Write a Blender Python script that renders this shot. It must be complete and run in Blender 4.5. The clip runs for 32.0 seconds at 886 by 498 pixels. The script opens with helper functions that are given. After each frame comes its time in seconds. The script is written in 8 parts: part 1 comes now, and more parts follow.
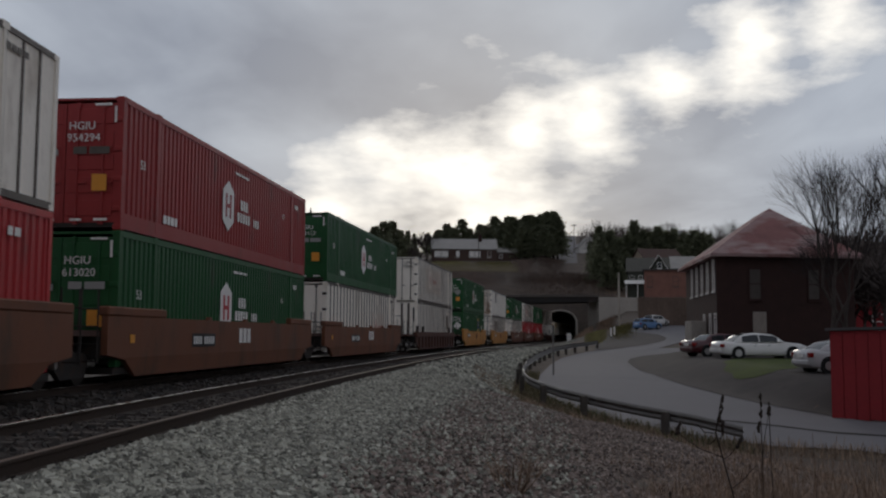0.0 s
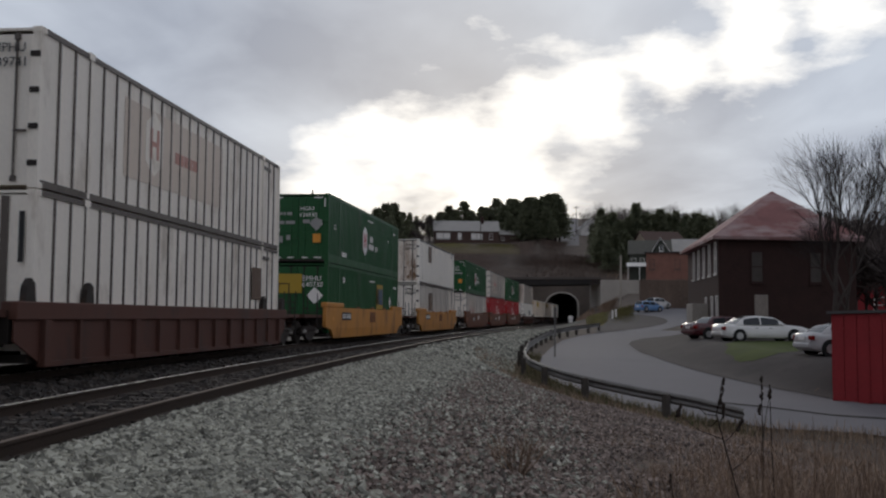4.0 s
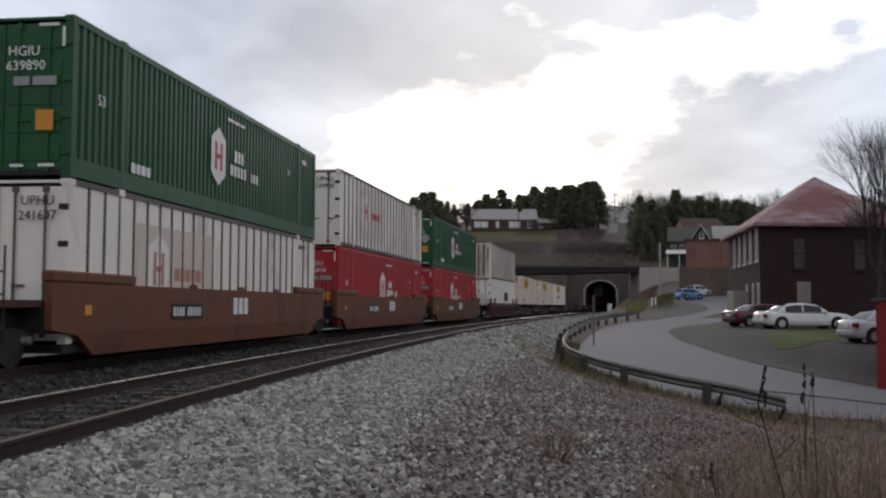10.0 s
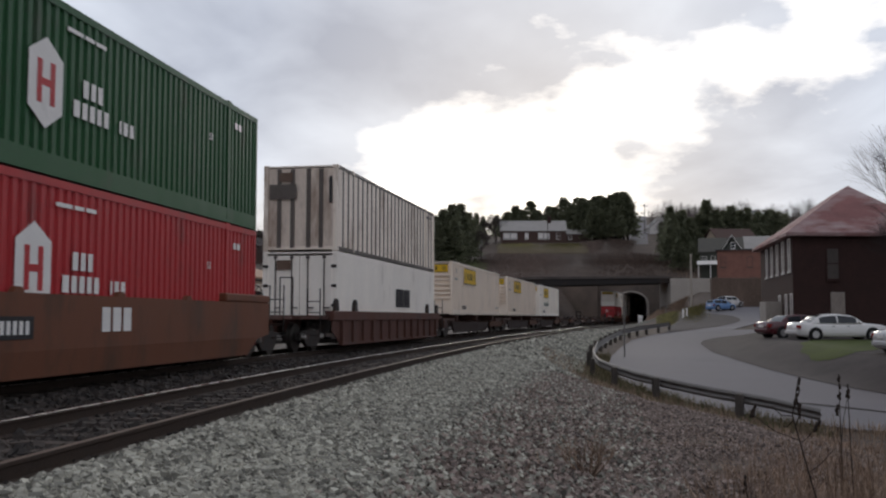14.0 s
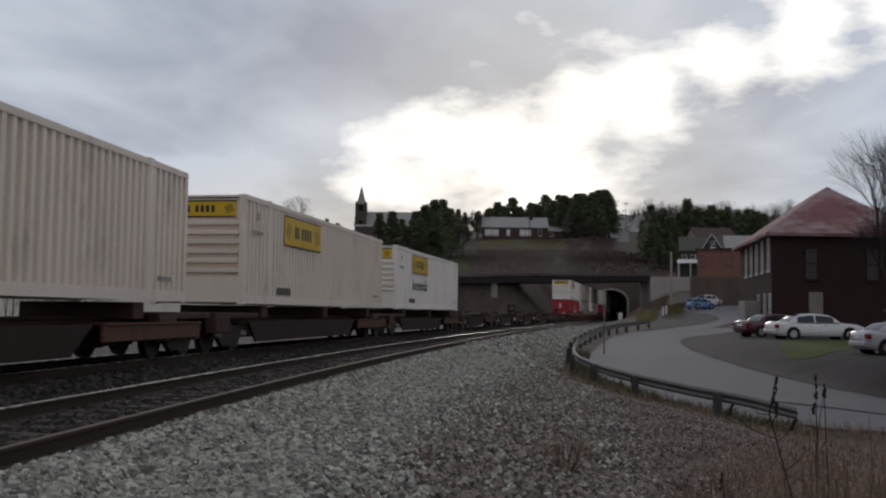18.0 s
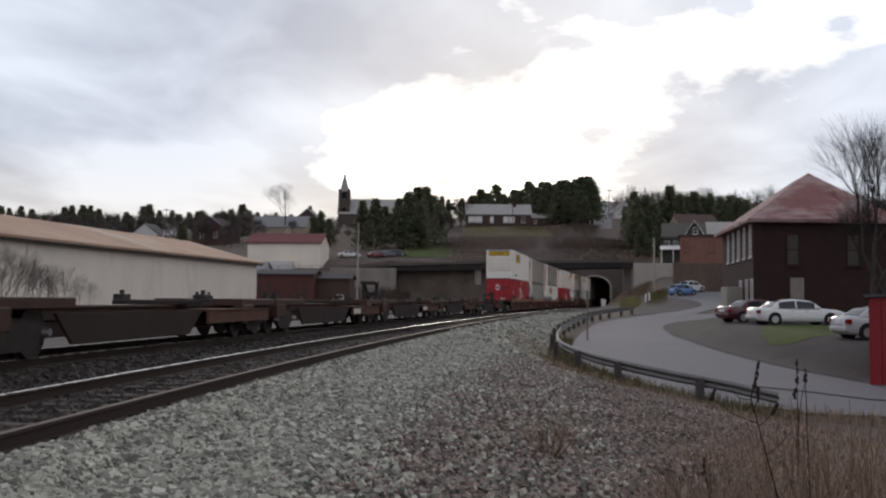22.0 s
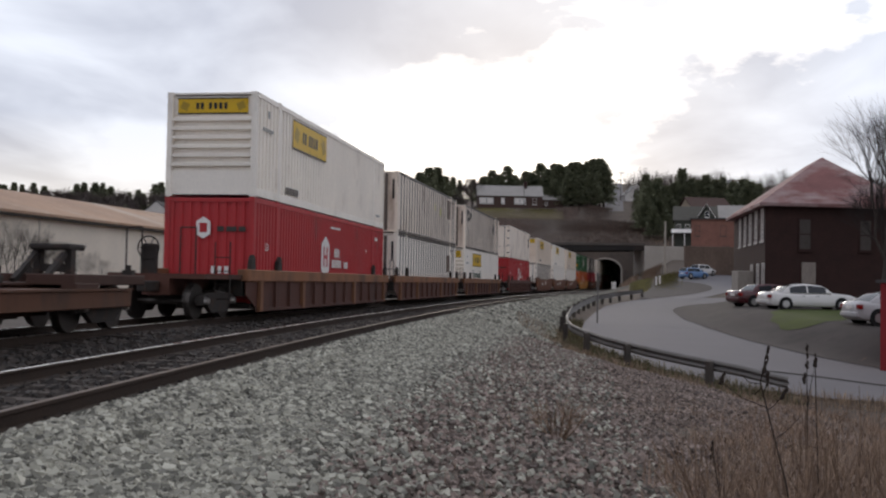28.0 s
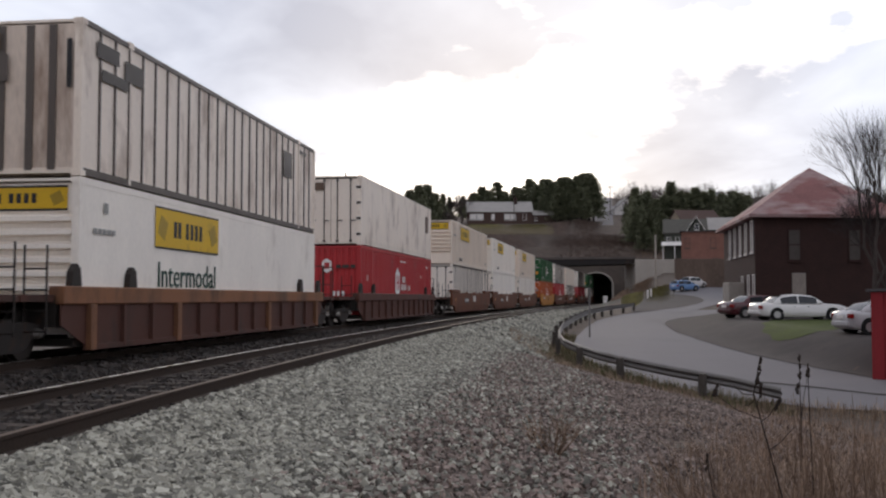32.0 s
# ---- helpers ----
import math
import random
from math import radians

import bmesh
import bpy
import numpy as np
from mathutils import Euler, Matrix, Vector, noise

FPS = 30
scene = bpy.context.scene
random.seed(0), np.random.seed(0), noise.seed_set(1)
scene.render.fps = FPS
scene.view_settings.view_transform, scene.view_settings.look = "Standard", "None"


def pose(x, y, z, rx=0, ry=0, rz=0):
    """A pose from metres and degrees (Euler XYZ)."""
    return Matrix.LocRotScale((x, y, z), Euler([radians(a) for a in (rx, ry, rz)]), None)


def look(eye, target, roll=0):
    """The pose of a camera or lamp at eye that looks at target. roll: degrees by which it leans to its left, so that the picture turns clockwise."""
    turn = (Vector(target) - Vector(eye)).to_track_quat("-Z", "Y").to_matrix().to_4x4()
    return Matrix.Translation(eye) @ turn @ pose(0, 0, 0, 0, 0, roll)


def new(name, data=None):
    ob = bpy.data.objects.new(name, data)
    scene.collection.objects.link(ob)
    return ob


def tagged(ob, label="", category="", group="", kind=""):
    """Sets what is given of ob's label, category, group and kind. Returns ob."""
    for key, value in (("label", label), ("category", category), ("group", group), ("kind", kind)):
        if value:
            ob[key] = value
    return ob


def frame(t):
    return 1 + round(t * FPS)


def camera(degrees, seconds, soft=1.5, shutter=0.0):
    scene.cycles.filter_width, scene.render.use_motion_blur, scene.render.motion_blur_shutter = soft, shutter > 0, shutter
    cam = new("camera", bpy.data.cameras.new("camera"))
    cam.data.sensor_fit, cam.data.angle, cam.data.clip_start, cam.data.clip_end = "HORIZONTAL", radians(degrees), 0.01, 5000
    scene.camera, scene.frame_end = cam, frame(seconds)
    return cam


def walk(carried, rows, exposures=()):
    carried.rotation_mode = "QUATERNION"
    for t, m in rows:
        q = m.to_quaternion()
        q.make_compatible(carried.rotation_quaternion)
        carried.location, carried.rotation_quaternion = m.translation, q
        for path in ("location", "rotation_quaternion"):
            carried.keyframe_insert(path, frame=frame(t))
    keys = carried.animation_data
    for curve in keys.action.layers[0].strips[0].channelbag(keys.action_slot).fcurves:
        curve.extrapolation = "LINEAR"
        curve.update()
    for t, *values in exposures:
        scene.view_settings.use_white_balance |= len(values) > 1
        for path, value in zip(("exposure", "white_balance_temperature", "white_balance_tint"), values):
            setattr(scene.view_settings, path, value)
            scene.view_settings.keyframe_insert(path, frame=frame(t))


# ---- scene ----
# camera: hand-held on one spot beside the ballast, 0.99 m above the near rails
EYE = (0.0, 0.0, 0.986)
cam = camera(49.0, 32.0, soft=2.2, shutter=0.14)
walk(cam, [
    (0.0, pose(*EYE, 95.069, -0.271, -2.757)),
    (0.5, pose(*EYE, 94.724, -0.352, -3.306)),
    (1.0, pose(*EYE, 94.141, -0.315, -3.913)),
    (1.5, pose(*EYE, 94.193, -0.373, -3.624)),
    (2.0, pose(*EYE, 94.478, -0.669, -4.086)),
    (2.5, pose(*EYE, 94.614, -0.894, -4.505)),
    (3.0, pose(*EYE, 94.480, -0.934, -4.513)),
    (3.5, pose(*EYE, 94.239, -0.856, -3.525)),
    (5.5, pose(*EYE, 93.375, 0.187, -1.624)),
    (6.0, pose(*EYE, 93.210, 0.141, -1.532)),
    (6.5, pose(*EYE, 93.520, -0.063, -1.744)),
    (7.0, pose(*EYE, 93.585, -0.244, -0.586)),
    (7.5, pose(*EYE, 93.419, -0.524, -0.806)),
    (8.0, pose(*EYE, 93.689, 0.048, -0.574)),
    (8.5, pose(*EYE, 93.742, 0.591, -0.602)),
    (9.0, pose(*EYE, 93.429, -0.044, -0.097)),
    (9.5, pose(*EYE, 93.623, -0.091, -0.063)),
    (10.0, pose(*EYE, 93.323, -0.229, -0.413)),
    (10.5, pose(*EYE, 93.408, 0.146, 0.153)),
    (11.0, pose(*EYE, 93.394, 0.174, 0.020)),
    (11.5, pose(*EYE, 93.091, 0.097, -0.008)),
    (12.0, pose(*EYE, 93.300, 0.367, 0.284)),
    (12.5, pose(*EYE, 93.532, -0.047, 0.190)),
    (13.0, pose(*EYE, 92.959, -0.601, 0.184)),
    (13.5, pose(*EYE, 93.749, -0.474, 1.249)),
    (14.0, pose(*EYE, 94.027, -0.027, 1.326)),
    (14.5, pose(*EYE, 93.796, 0.439, 0.949)),
    (16.5, pose(*EYE, 93.957, -0.066, -0.408)),
    (17.0, pose(*EYE, 94.054, 0.098, -0.427)),
    (17.5, pose(*EYE, 94.012, -0.234, -0.267)),
    (18.0, pose(*EYE, 93.768, -0.676, 0.193)),
    (18.5, pose(*EYE, 93.755, -0.581, -0.345)),
    (19.0, pose(*EYE, 93.576, -0.350, -0.543)),
    (19.5, pose(*EYE, 93.572, -0.071, -0.747)),
    (20.0, pose(*EYE, 93.120, -0.180, -0.461)),
    (20.5, pose(*EYE, 92.870, -0.456, -0.333)),
    (21.0, pose(*EYE, 92.951, -0.390, -0.501)),
    (21.5, pose(*EYE, 93.054, -0.566, -0.899)),
    (22.0, pose(*EYE, 93.023, -0.421, -0.760)),
    (22.5, pose(*EYE, 93.386, -0.115, -0.407)),
    (23.0, pose(*EYE, 93.324, -0.094, -0.005)),
    (23.5, pose(*EYE, 93.171, -0.504, 0.024)),
    (24.0, pose(*EYE, 93.042, -0.585, -0.260)),
    (24.5, pose(*EYE, 92.915, -0.377, -0.504)),
    (25.0, pose(*EYE, 93.076, 0.099, -0.381)),
    (25.5, pose(*EYE, 92.824, 0.072, -0.343)),
    (27.5, pose(*EYE, 92.652, -1.657, 1.337)),
    (28.0, pose(*EYE, 91.887, -1.043, -0.159)),
    (28.5, pose(*EYE, 91.610, -0.976, -1.561)),
    (29.0, pose(*EYE, 92.093, -0.998, -0.620)),
    (29.5, pose(*EYE, 92.387, -1.017, -1.193)),
    (30.0, pose(*EYE, 92.229, -0.742, -0.917)),
    (30.5, pose(*EYE, 92.424, 0.434, -0.980)),
    (31.0, pose(*EYE, 92.469, -0.195, -0.608)),
    (31.5, pose(*EYE, 92.572, -0.051, -0.540)),
    (32.0, pose(*EYE, 92.897, 0.032, -0.651)),
], exposures=[(0.0, -0.8, 6500, 10.5), (1.0, -0.6, 6500, 10.5), (3.0, -0.56, 6500, 10.5), (6.0, -0.08, 6550, 11.5), (8.0, -0.2, 6600, 12), (10.0, 0.04, 6600, 11.5), (11.0, 0.12, 6600, 11.5), (12.0, 0.2, 6600, 12), (13.0, 0.15, 6600, 12), (14.0, -0.08, 6600, 12), (17.0, -0.5, 6500, 11), (19.0, -0.36, 6500, 11), (20.0, -0.18, 6600, 12), (21.0, 0.12, 6600, 12), (22.0, 0.08, 6600, 12), (23.0, -0.05, 6550, 11.5), (25.0, -0.08, 6550, 11.5), (28.0, 0.2, 6700, 13), (29.0, 0.72, 6700, 13), (30.0, 0.66, 6700, 13), (31.0, 0.46, 6700, 13.5), (32.0, 0.25, 6750, 14.5)])

# overcast evening sky; the sun stands low behind the clouds over the tunnel hill
SUN_AZ, SUN_EL = radians(5.0), radians(12.0)      # azimuth clockwise from +y
SUN_DIR = Vector((math.sin(SUN_AZ) * math.cos(SUN_EL), math.cos(SUN_AZ) * math.cos(SUN_EL), math.sin(SUN_EL)))


def make_world():
    w = bpy.data.worlds.new("overcast_sky")
    scene.world = w
    w.use_nodes = True
    nt = w.node_tree
    nt.nodes.clear()
    N, L = nt.nodes.new, nt.links.new

    def math_node(op, a, b=None, clamp=False):
        n = N("ShaderNodeMath")
        n.operation, n.use_clamp = op, clamp
        for i, v in enumerate((a, b)):
            if v is None:
                continue
            if isinstance(v, (int, float)):
                n.inputs[i].default_value = v
            else:
                L(v, n.inputs[i])
        return n.outputs[0]

    def mix(fac, a, b):
        n = N("ShaderNodeMix")
        n.data_type = "RGBA"
        for i, v in ((0, fac), (6, a), (7, b)):
            if isinstance(v, (int, float, tuple)):
                n.inputs[i].default_value = v
            else:
                L(v, n.inputs[i])
        return n.outputs[2]

    sky = N("ShaderNodeTexSky")
    sky.sky_type, sky.sun_disc = "NISHITA", False
    sky.sun_elevation, sky.sun_rotation = SUN_EL, SUN_AZ
    tc = N("ShaderNodeTexCoord")
    sep = N("ShaderNodeSeparateXYZ")
    L(tc.outputs["Generated"], sep.inputs[0])
    # cloud deck: directions carried onto a flat layer
    zc = math_node("ADD", math_node("MAXIMUM", sep.outputs[2], 0.0), 0.09)
    comb = N("ShaderNodeCombineXYZ")
    L(math_node("DIVIDE", sep.outputs[0], zc), comb.inputs[0])
    L(math_node("DIVIDE", sep.outputs[1], zc), comb.inputs[1])

    def cloud(scale, detail, rough, off):
        m = N("ShaderNodeMapping")
        m.inputs["Location"].default_value = off
        m.inputs["Scale"].default_value = (1.0, 0.55, 1.0)
        L(comb.outputs[0], m.inputs[0])
        n = N("ShaderNodeTexNoise")
        n.inputs["Scale"].default_value, n.inputs["Detail"].default_value, n.inputs["Roughness"].default_value = scale, detail, rough
        n.inputs["Distortion"].default_value = 0.3
        L(m.outputs[0], n.inputs[0])
        return n.outputs[0]

    big, fine = cloud(0.75, 4.0, 0.5, (3.1, 1.7, 0)), cloud(2.0, 5.0, 0.5, (7.3, 4.2, 0))
    body = math_node("ADD", math_node("MULTIPLY", big, 0.62), math_node("MULTIPLY", fine, 0.38))
    ramp = N("ShaderNodeValToRGB")
    el = ramp.color_ramp.elements
    el[0].position, el[0].color = 0.40, (0.37, 0.412, 0.505, 1)
    el[1].position, el[1].color = 0.59, (0.68, 0.745, 0.845, 1)
    L(body, ramp.inputs[0])
    deck = ramp.outputs[0]
    # glow of the hidden sun, broken by the clouds: a round core and a band that runs up to the right
    nrm = N("ShaderNodeVectorMath")
    nrm.operation = "NORMALIZE"
    L(tc.outputs["Generated"], nrm.inputs[0])

    def lobe(direction, width):
        d = N("ShaderNodeVectorMath")
        d.operation = "DOT_PRODUCT"
        L(nrm.outputs[0], d.inputs[0])
        d.inputs[1].default_value = direction
        a = math_node("ARCCOSINE", math_node("MINIMUM", d.outputs["Value"], 0.99999))
        return math_node("SUBTRACT", 1.0, math_node("DIVIDE", a, radians(width)))

    def toward(az, elv):
        a, e = radians(az), radians(elv)
        return (math.sin(a) * math.cos(e), math.cos(a) * math.cos(e), math.sin(e))

    def blend(a, b):
        n = N("ShaderNodeMath")
        n.operation = "SMOOTH_MAX"
        L(a, n.inputs[0])
        L(b, n.inputs[1])
        n.inputs[2].default_value = 0.5
        return n.outputs[0]

    open_sky = lobe(toward(4.5, 8.8), 9.0)
    for az, elv, wd in ((-0.5, 9.0, 6.0), (4.5, 4.5, 7.5), (7.5, 11.6, 5.8), (-4.2, 9.0, 4.8), (11.5, 12.6, 5.0), (16.0, 14.2, 4.5), (20.5, 15.8, 4.4), (25.0, 17.2, 4.2)):
        open_sky = blend(open_sky, lobe(toward(az, elv), wd))
    puff = N("ShaderNodeTexNoise")
    puff.inputs["Scale"].default_value, puff.inputs["Detail"].default_value, puff.inputs["Roughness"].default_value = 9.0, 6.0, 0.55
    pm = N("ShaderNodeMapping")
    pm.inputs["Location"].default_value, pm.inputs["Scale"].default_value = (2.3, 0.7, 1.1), (1.0, 1.0, 2.3)
    L(nrm.outputs[0], pm.inputs[0])
    L(pm.outputs[0], puff.inputs[0])
    rag = math_node("ADD", open_sky, math_node("MULTIPLY", math_node("SUBTRACT", puff.outputs[0], 0.5), 1.9))
    glow = math_node("MULTIPLY", math_node("SUBTRACT", rag, 0.36), 1.7, True)
    halo = math_node("MULTIPLY", lobe(toward(5.0, 9.0), 19.0), 0.75, True)
    col = mix(halo, deck, mix(0.5, deck, (1.0, 0.95, 0.85, 1)))
    # a pale warm band of thinner cloud near the horizon
    low = math_node("SUBTRACT", 1.0, math_node("MULTIPLY", math_node("MAXIMUM", sep.outputs[2], 0.0), 6.5), True)
    side = math_node("MULTIPLY", lobe(toward(-14.0, 4.0), 32.0), 1.5, True)
    col = mix(math_node("MULTIPLY", math_node("MULTIPLY", low, side), 0.85), col, (0.88, 0.82, 0.7, 1))
    col = mix(glow, col, (1.75, 1.69, 1.56, 1))
    bg1, bg2, add = N("ShaderNodeBackground"), N("ShaderNodeBackground"), N("ShaderNodeMixShader")
    L(sky.outputs[0], bg1.inputs[0])
    bg1.inputs[1].default_value = 0.06
    L(col, bg2.inputs[0])
    bg2.inputs[1].default_value = 1.16
    add.inputs[0].default_value = 0.93
    L(bg1.outputs[0], add.inputs[1])
    L(bg2.outputs[0], add.inputs[2])
    out = N("ShaderNodeOutputWorld")
    L(add.outputs[0], out.inputs[0])


make_world()
sun = new("sun", bpy.data.lights.new("sun", "SUN"))
sun.data.energy, sun.data.angle, sun.data.color = 0.6, radians(14), (1.0, 0.93, 0.82)
sun.matrix_world = look((0, 0, 60), Vector((0, 0, 60)) - SUN_DIR)

# ---- materials ----
MATS = {}


def warm_cast(c):
    """A warm cast put into every base colour against the bluish sky light."""
    return (c[0] * 1.045, c[1] * 0.985, c[2] * 0.95)


def mat(name, color, rough=0.7, metal=0.0, var=0.15, scale=6.0, fine=60.0, bump=0.15, dirt=None, dirt_amount=0.0, per_object=0.0, stretch=(1, 1, 1), spec=0.25, bump_dist=0.01):
    """Base colour with large and fine variation, optional stain colour, relief."""
    if name in MATS:
        return MATS[name]
    m = bpy.data.materials.new(name)
    MATS[name] = m
    color = warm_cast(color)
    m.use_nodes = True
    nt = m.node_tree
    N, L = nt.nodes.new, nt.links.new
    b = nt.nodes["Principled BSDF"]
    b.inputs["Metallic"].default_value = metal
    b.inputs["Specular IOR Level"].default_value = spec
    tc, mp = N("ShaderNodeTexCoord"), N("ShaderNodeMapping")
    mp.inputs["Scale"].default_value = stretch
    L(tc.outputs["Object"], mp.inputs[0])
    n1, n2 = N("ShaderNodeTexNoise"), N("ShaderNodeTexNoise")
    for n, s, d in ((n1, scale, 5), (n2, fine, 3)):
        n.inputs["Scale"].default_value, n.inputs["Detail"].default_value = s, d
        L(mp.outputs[0], n.inputs[0])
    add = N("ShaderNodeMath")
    add.operation = "ADD"
    L(n1.outputs[0], add.inputs[0])
    L(n2.outputs[0], add.inputs[1])
    mr = N("ShaderNodeMapRange")
    mr.inputs[1].default_value, mr.inputs[2].default_value = 0.6, 1.4
    mr.inputs[3].default_value, mr.inputs[4].default_value = 1 - var, 1 + var
    L(add.outputs[0], mr.inputs[0])
    mul = N("ShaderNodeMix")
    mul.data_type, mul.blend_type = "RGBA", "MULTIPLY"
    mul.inputs[0].default_value = 1.0
    mul.inputs[6].default_value = (*color, 1)
    L(mr.outputs[0], mul.inputs[7])
    col = mul.outputs[2]
    if dirt:
        mp2, n3, r3, mx = N("ShaderNodeMapping"), N("ShaderNodeTexNoise"), N("ShaderNodeMapRange"), N("ShaderNodeMix")
        mp2.inputs["Location"].default_value = (3.7, 1.1, 5.3)
        mp2.inputs["Scale"].default_value = stretch
        L(tc.outputs["Object"], mp2.inputs[0])
        L(mp2.outputs[0], n3.inputs[0])
        n3.inputs["Scale"].default_value, n3.inputs["Detail"].default_value, n3.inputs["Roughness"].default_value = scale * 0.7, 8, 0.65
        r3.inputs[1].default_value, r3.inputs[2].default_value = 0.62 - 0.3 * dirt_amount, 0.75 - 0.2 * dirt_amount
        r3.inputs[3].default_value, r3.inputs[4].default_value = 0.0, min(1.0, 0.35 + dirt_amount)
        L(n3.outputs[0], r3.inputs[0])
        mx.data_type = "RGBA"
        L(r3.outputs[0], mx.inputs[0])
        L(col, mx.inputs[6])
        mx.inputs[7].default_value = (*dirt, 1)
        col = mx.outputs[2]
    if per_object:
        oi, r4, hs = N("ShaderNodeObjectInfo"), N("ShaderNodeMapRange"), N("ShaderNodeHueSaturation")
        r4.inputs[3].default_value, r4.inputs[4].default_value = 1 - per_object, 1 + per_object
        L(oi.outputs["Random"], r4.inputs[0])
        L(r4.outputs[0], hs.inputs["Value"])
        L(col, hs.inputs["Color"])
        col = hs.outputs[0]
    L(col, b.inputs["Base Color"])
    rr = N("ShaderNodeMapRange")
    rr.inputs[3].default_value, rr.inputs[4].default_value = max(0.02, rough - 0.12), min(1, rough + 0.12)
    L(n1.outputs[0], rr.inputs[0])
    L(rr.outputs[0], b.inputs["Roughness"])
    if bump:
        bp = N("ShaderNodeBump")
        bp.inputs["Strength"].default_value, bp.inputs["Distance"].default_value = bump, bump_dist
        L(add.outputs[0], bp.inputs["Height"])
        L(bp.outputs[0], b.inputs["Normal"])
    return m


def paint(name, color, dirt=(0.07, 0.055, 0.045), amount=0.15, rough=0.45):
    return mat(name, color, rough, 0.0, 0.08, 1.3, 22.0, 0.06, dirt, amount, 0.05, (1, 1, 0.45))


RUST = (0.09, 0.045, 0.028)
M_GREEN = paint("container_green", (0.014, 0.08, 0.025))
M_RED = paint("container_red", (0.4, 0.034, 0.038))
M_MAROON = paint("container_faded_red", (0.27, 0.03, 0.03))
M_WHITE = paint("container_white", (0.79, 0.75, 0.675), (0.36, 0.27, 0.19), 0.27)
M_CREAM = paint("container_offwhite", (0.74, 0.66, 0.56), (0.36, 0.29, 0.22), 0.16)
M_CLEAN = paint("container_clean_white", (0.83, 0.8, 0.73), (0.44, 0.36, 0.28), 0.14)
M_DIRTY = paint("container_dirty_white", (0.78, 0.71, 0.62), (0.27, 0.17, 0.11), 0.33)
M_RUSTRUN = paint("rust_run", (0.2, 0.11, 0.06), (0.42, 0.33, 0.24), 0.45)
M_RUSTDOOR = mat("rust_run_white_door", (0.78, 0.73, 0.65), 0.6, 0, 0.1, 1.6, 22.0, 0.06, (0.3, 0.16, 0.085), 0.5, 0.0, (1, 1, 0.3))
M_GRIME = mat("grimy_white_end", (0.62, 0.54, 0.46), 0.65, 0, 0.15, 1.4, 22.0, 0.06, (0.2, 0.115, 0.075), 0.5, 0.0, (1, 1, 0.25))
# On the side posts this grey holds both dirt and their shadow lines.
M_POST = paint("container_post_grey", (0.1, 0.085, 0.075), (0.045, 0.03, 0.022), 0.3)
M_ORANGE = paint("container_orange", (0.4, 0.09, 0.025))
M_BLUE = paint("container_blue", (0.02, 0.08, 0.2))
M_DECAL_W = paint("decal_white", (0.72, 0.72, 0.70), (0.4, 0.38, 0.34), 0.1)
M_DECAL_R = paint("decal_red", (0.42, 0.03, 0.035))
M_DECAL_Y = paint("decal_yellow", (0.62, 0.4, 0.02))
M_DECAL_K = paint("decal_black", (0.02, 0.02, 0.022))
M_DECAL_G = paint("decal_worn_brown", (0.12, 0.078, 0.055), (0.2, 0.135, 0.095), 0.3)
M_SCRAPED = paint("decal_scraped", (0.24, 0.175, 0.12), (0.12, 0.08, 0.055), 0.3)
M_AMBER = paint("placard_amber", (0.62, 0.27, 0.04))
M_WELL_Y = paint("well_yellow", (0.47, 0.215, 0.052), RUST, 0.33, 0.6)
M_WELL_B = paint("well_oxide_brown", (0.142, 0.055, 0.029), (0.055, 0.034, 0.022), 0.35, 0.65)
M_WELL_D = paint("well_dark_brown", (0.085, 0.037, 0.027), (0.035, 0.028, 0.024), 0.3, 0.7)
M_CHORD = paint("well_chord_tan", (0.22, 0.1, 0.05), (0.06, 0.036, 0.025), 0.45, 0.65)
M_STEEL = mat("dark_cast_steel", (0.035, 0.03, 0.027), 0.65, 0.3, 0.2, 5, 50, 0.2, RUST, 0.25)
M_WHEEL = mat("wheel_steel", (0.085, 0.078, 0.072), 0.38, 0.75, 0.2, 5, 50, 0.1)
M_BRIGHT = mat("bearing_cap_steel", (0.45, 0.44, 0.42), 0.3, 0.9, 0.1, 8, 60, 0.05)


# ---- building helpers ----
def box(bm, x0, x1, y0, y1, z0, z1, bevel=0.0):
    r = bmesh.ops.create_cube(bm, size=1.0, matrix=Matrix.LocRotScale(((x0 + x1) / 2, (y0 + y1) / 2, (z0 + z1) / 2), None, (abs(x1 - x0), abs(y1 - y0), abs(z1 - z0))))
    if bevel:
        es = {e for v in r["verts"] for e in v.link_edges}
        bmesh.ops.bevel(bm, geom=list(es), offset=bevel, segments=1, affect="EDGES")
    return r["verts"]


def bar(bm, a, b, w, h=None, up=(0, 0, 1)):
    """A rectangular bar from a to b."""
    a, b = Vector(a), Vector(b)
    d = b - a
    m = d.to_track_quat("Y", "Z").to_matrix().to_4x4()
    bmesh.ops.create_cube(bm, size=1.0, matrix=Matrix.Translation((a + b) / 2) @ m @ Matrix.Diagonal((w, d.length, h or w, 1)))


def cyl(bm, a, b, r, r2=None, seg=12, caps=True):
    a, b = Vector(a), Vector(b)
    d = b - a
    m = Matrix.Translation((a + b) / 2) @ d.to_track_quat("Z", "Y").to_matrix().to_4x4()
    bmesh.ops.create_cone(bm, cap_ends=caps, segments=seg, radius1=r, radius2=r if r2 is None else r2, depth=d.length, matrix=m)


def poly(bm, pts, depth):
    """A flat polygon (list of 3D points) given thickness along the vector depth."""
    vs = [bm.verts.new(p) for p in pts]
    f = bm.faces.new(vs)
    r = bmesh.ops.extrude_face_region(bm, geom=[f])
    bmesh.ops.translate(bm, verts=[v for v in r["geom"] if isinstance(v, bmesh.types.BMVert)], vec=Vector(depth))
    bmesh.ops.recalc_face_normals(bm, faces=bm.faces[:])


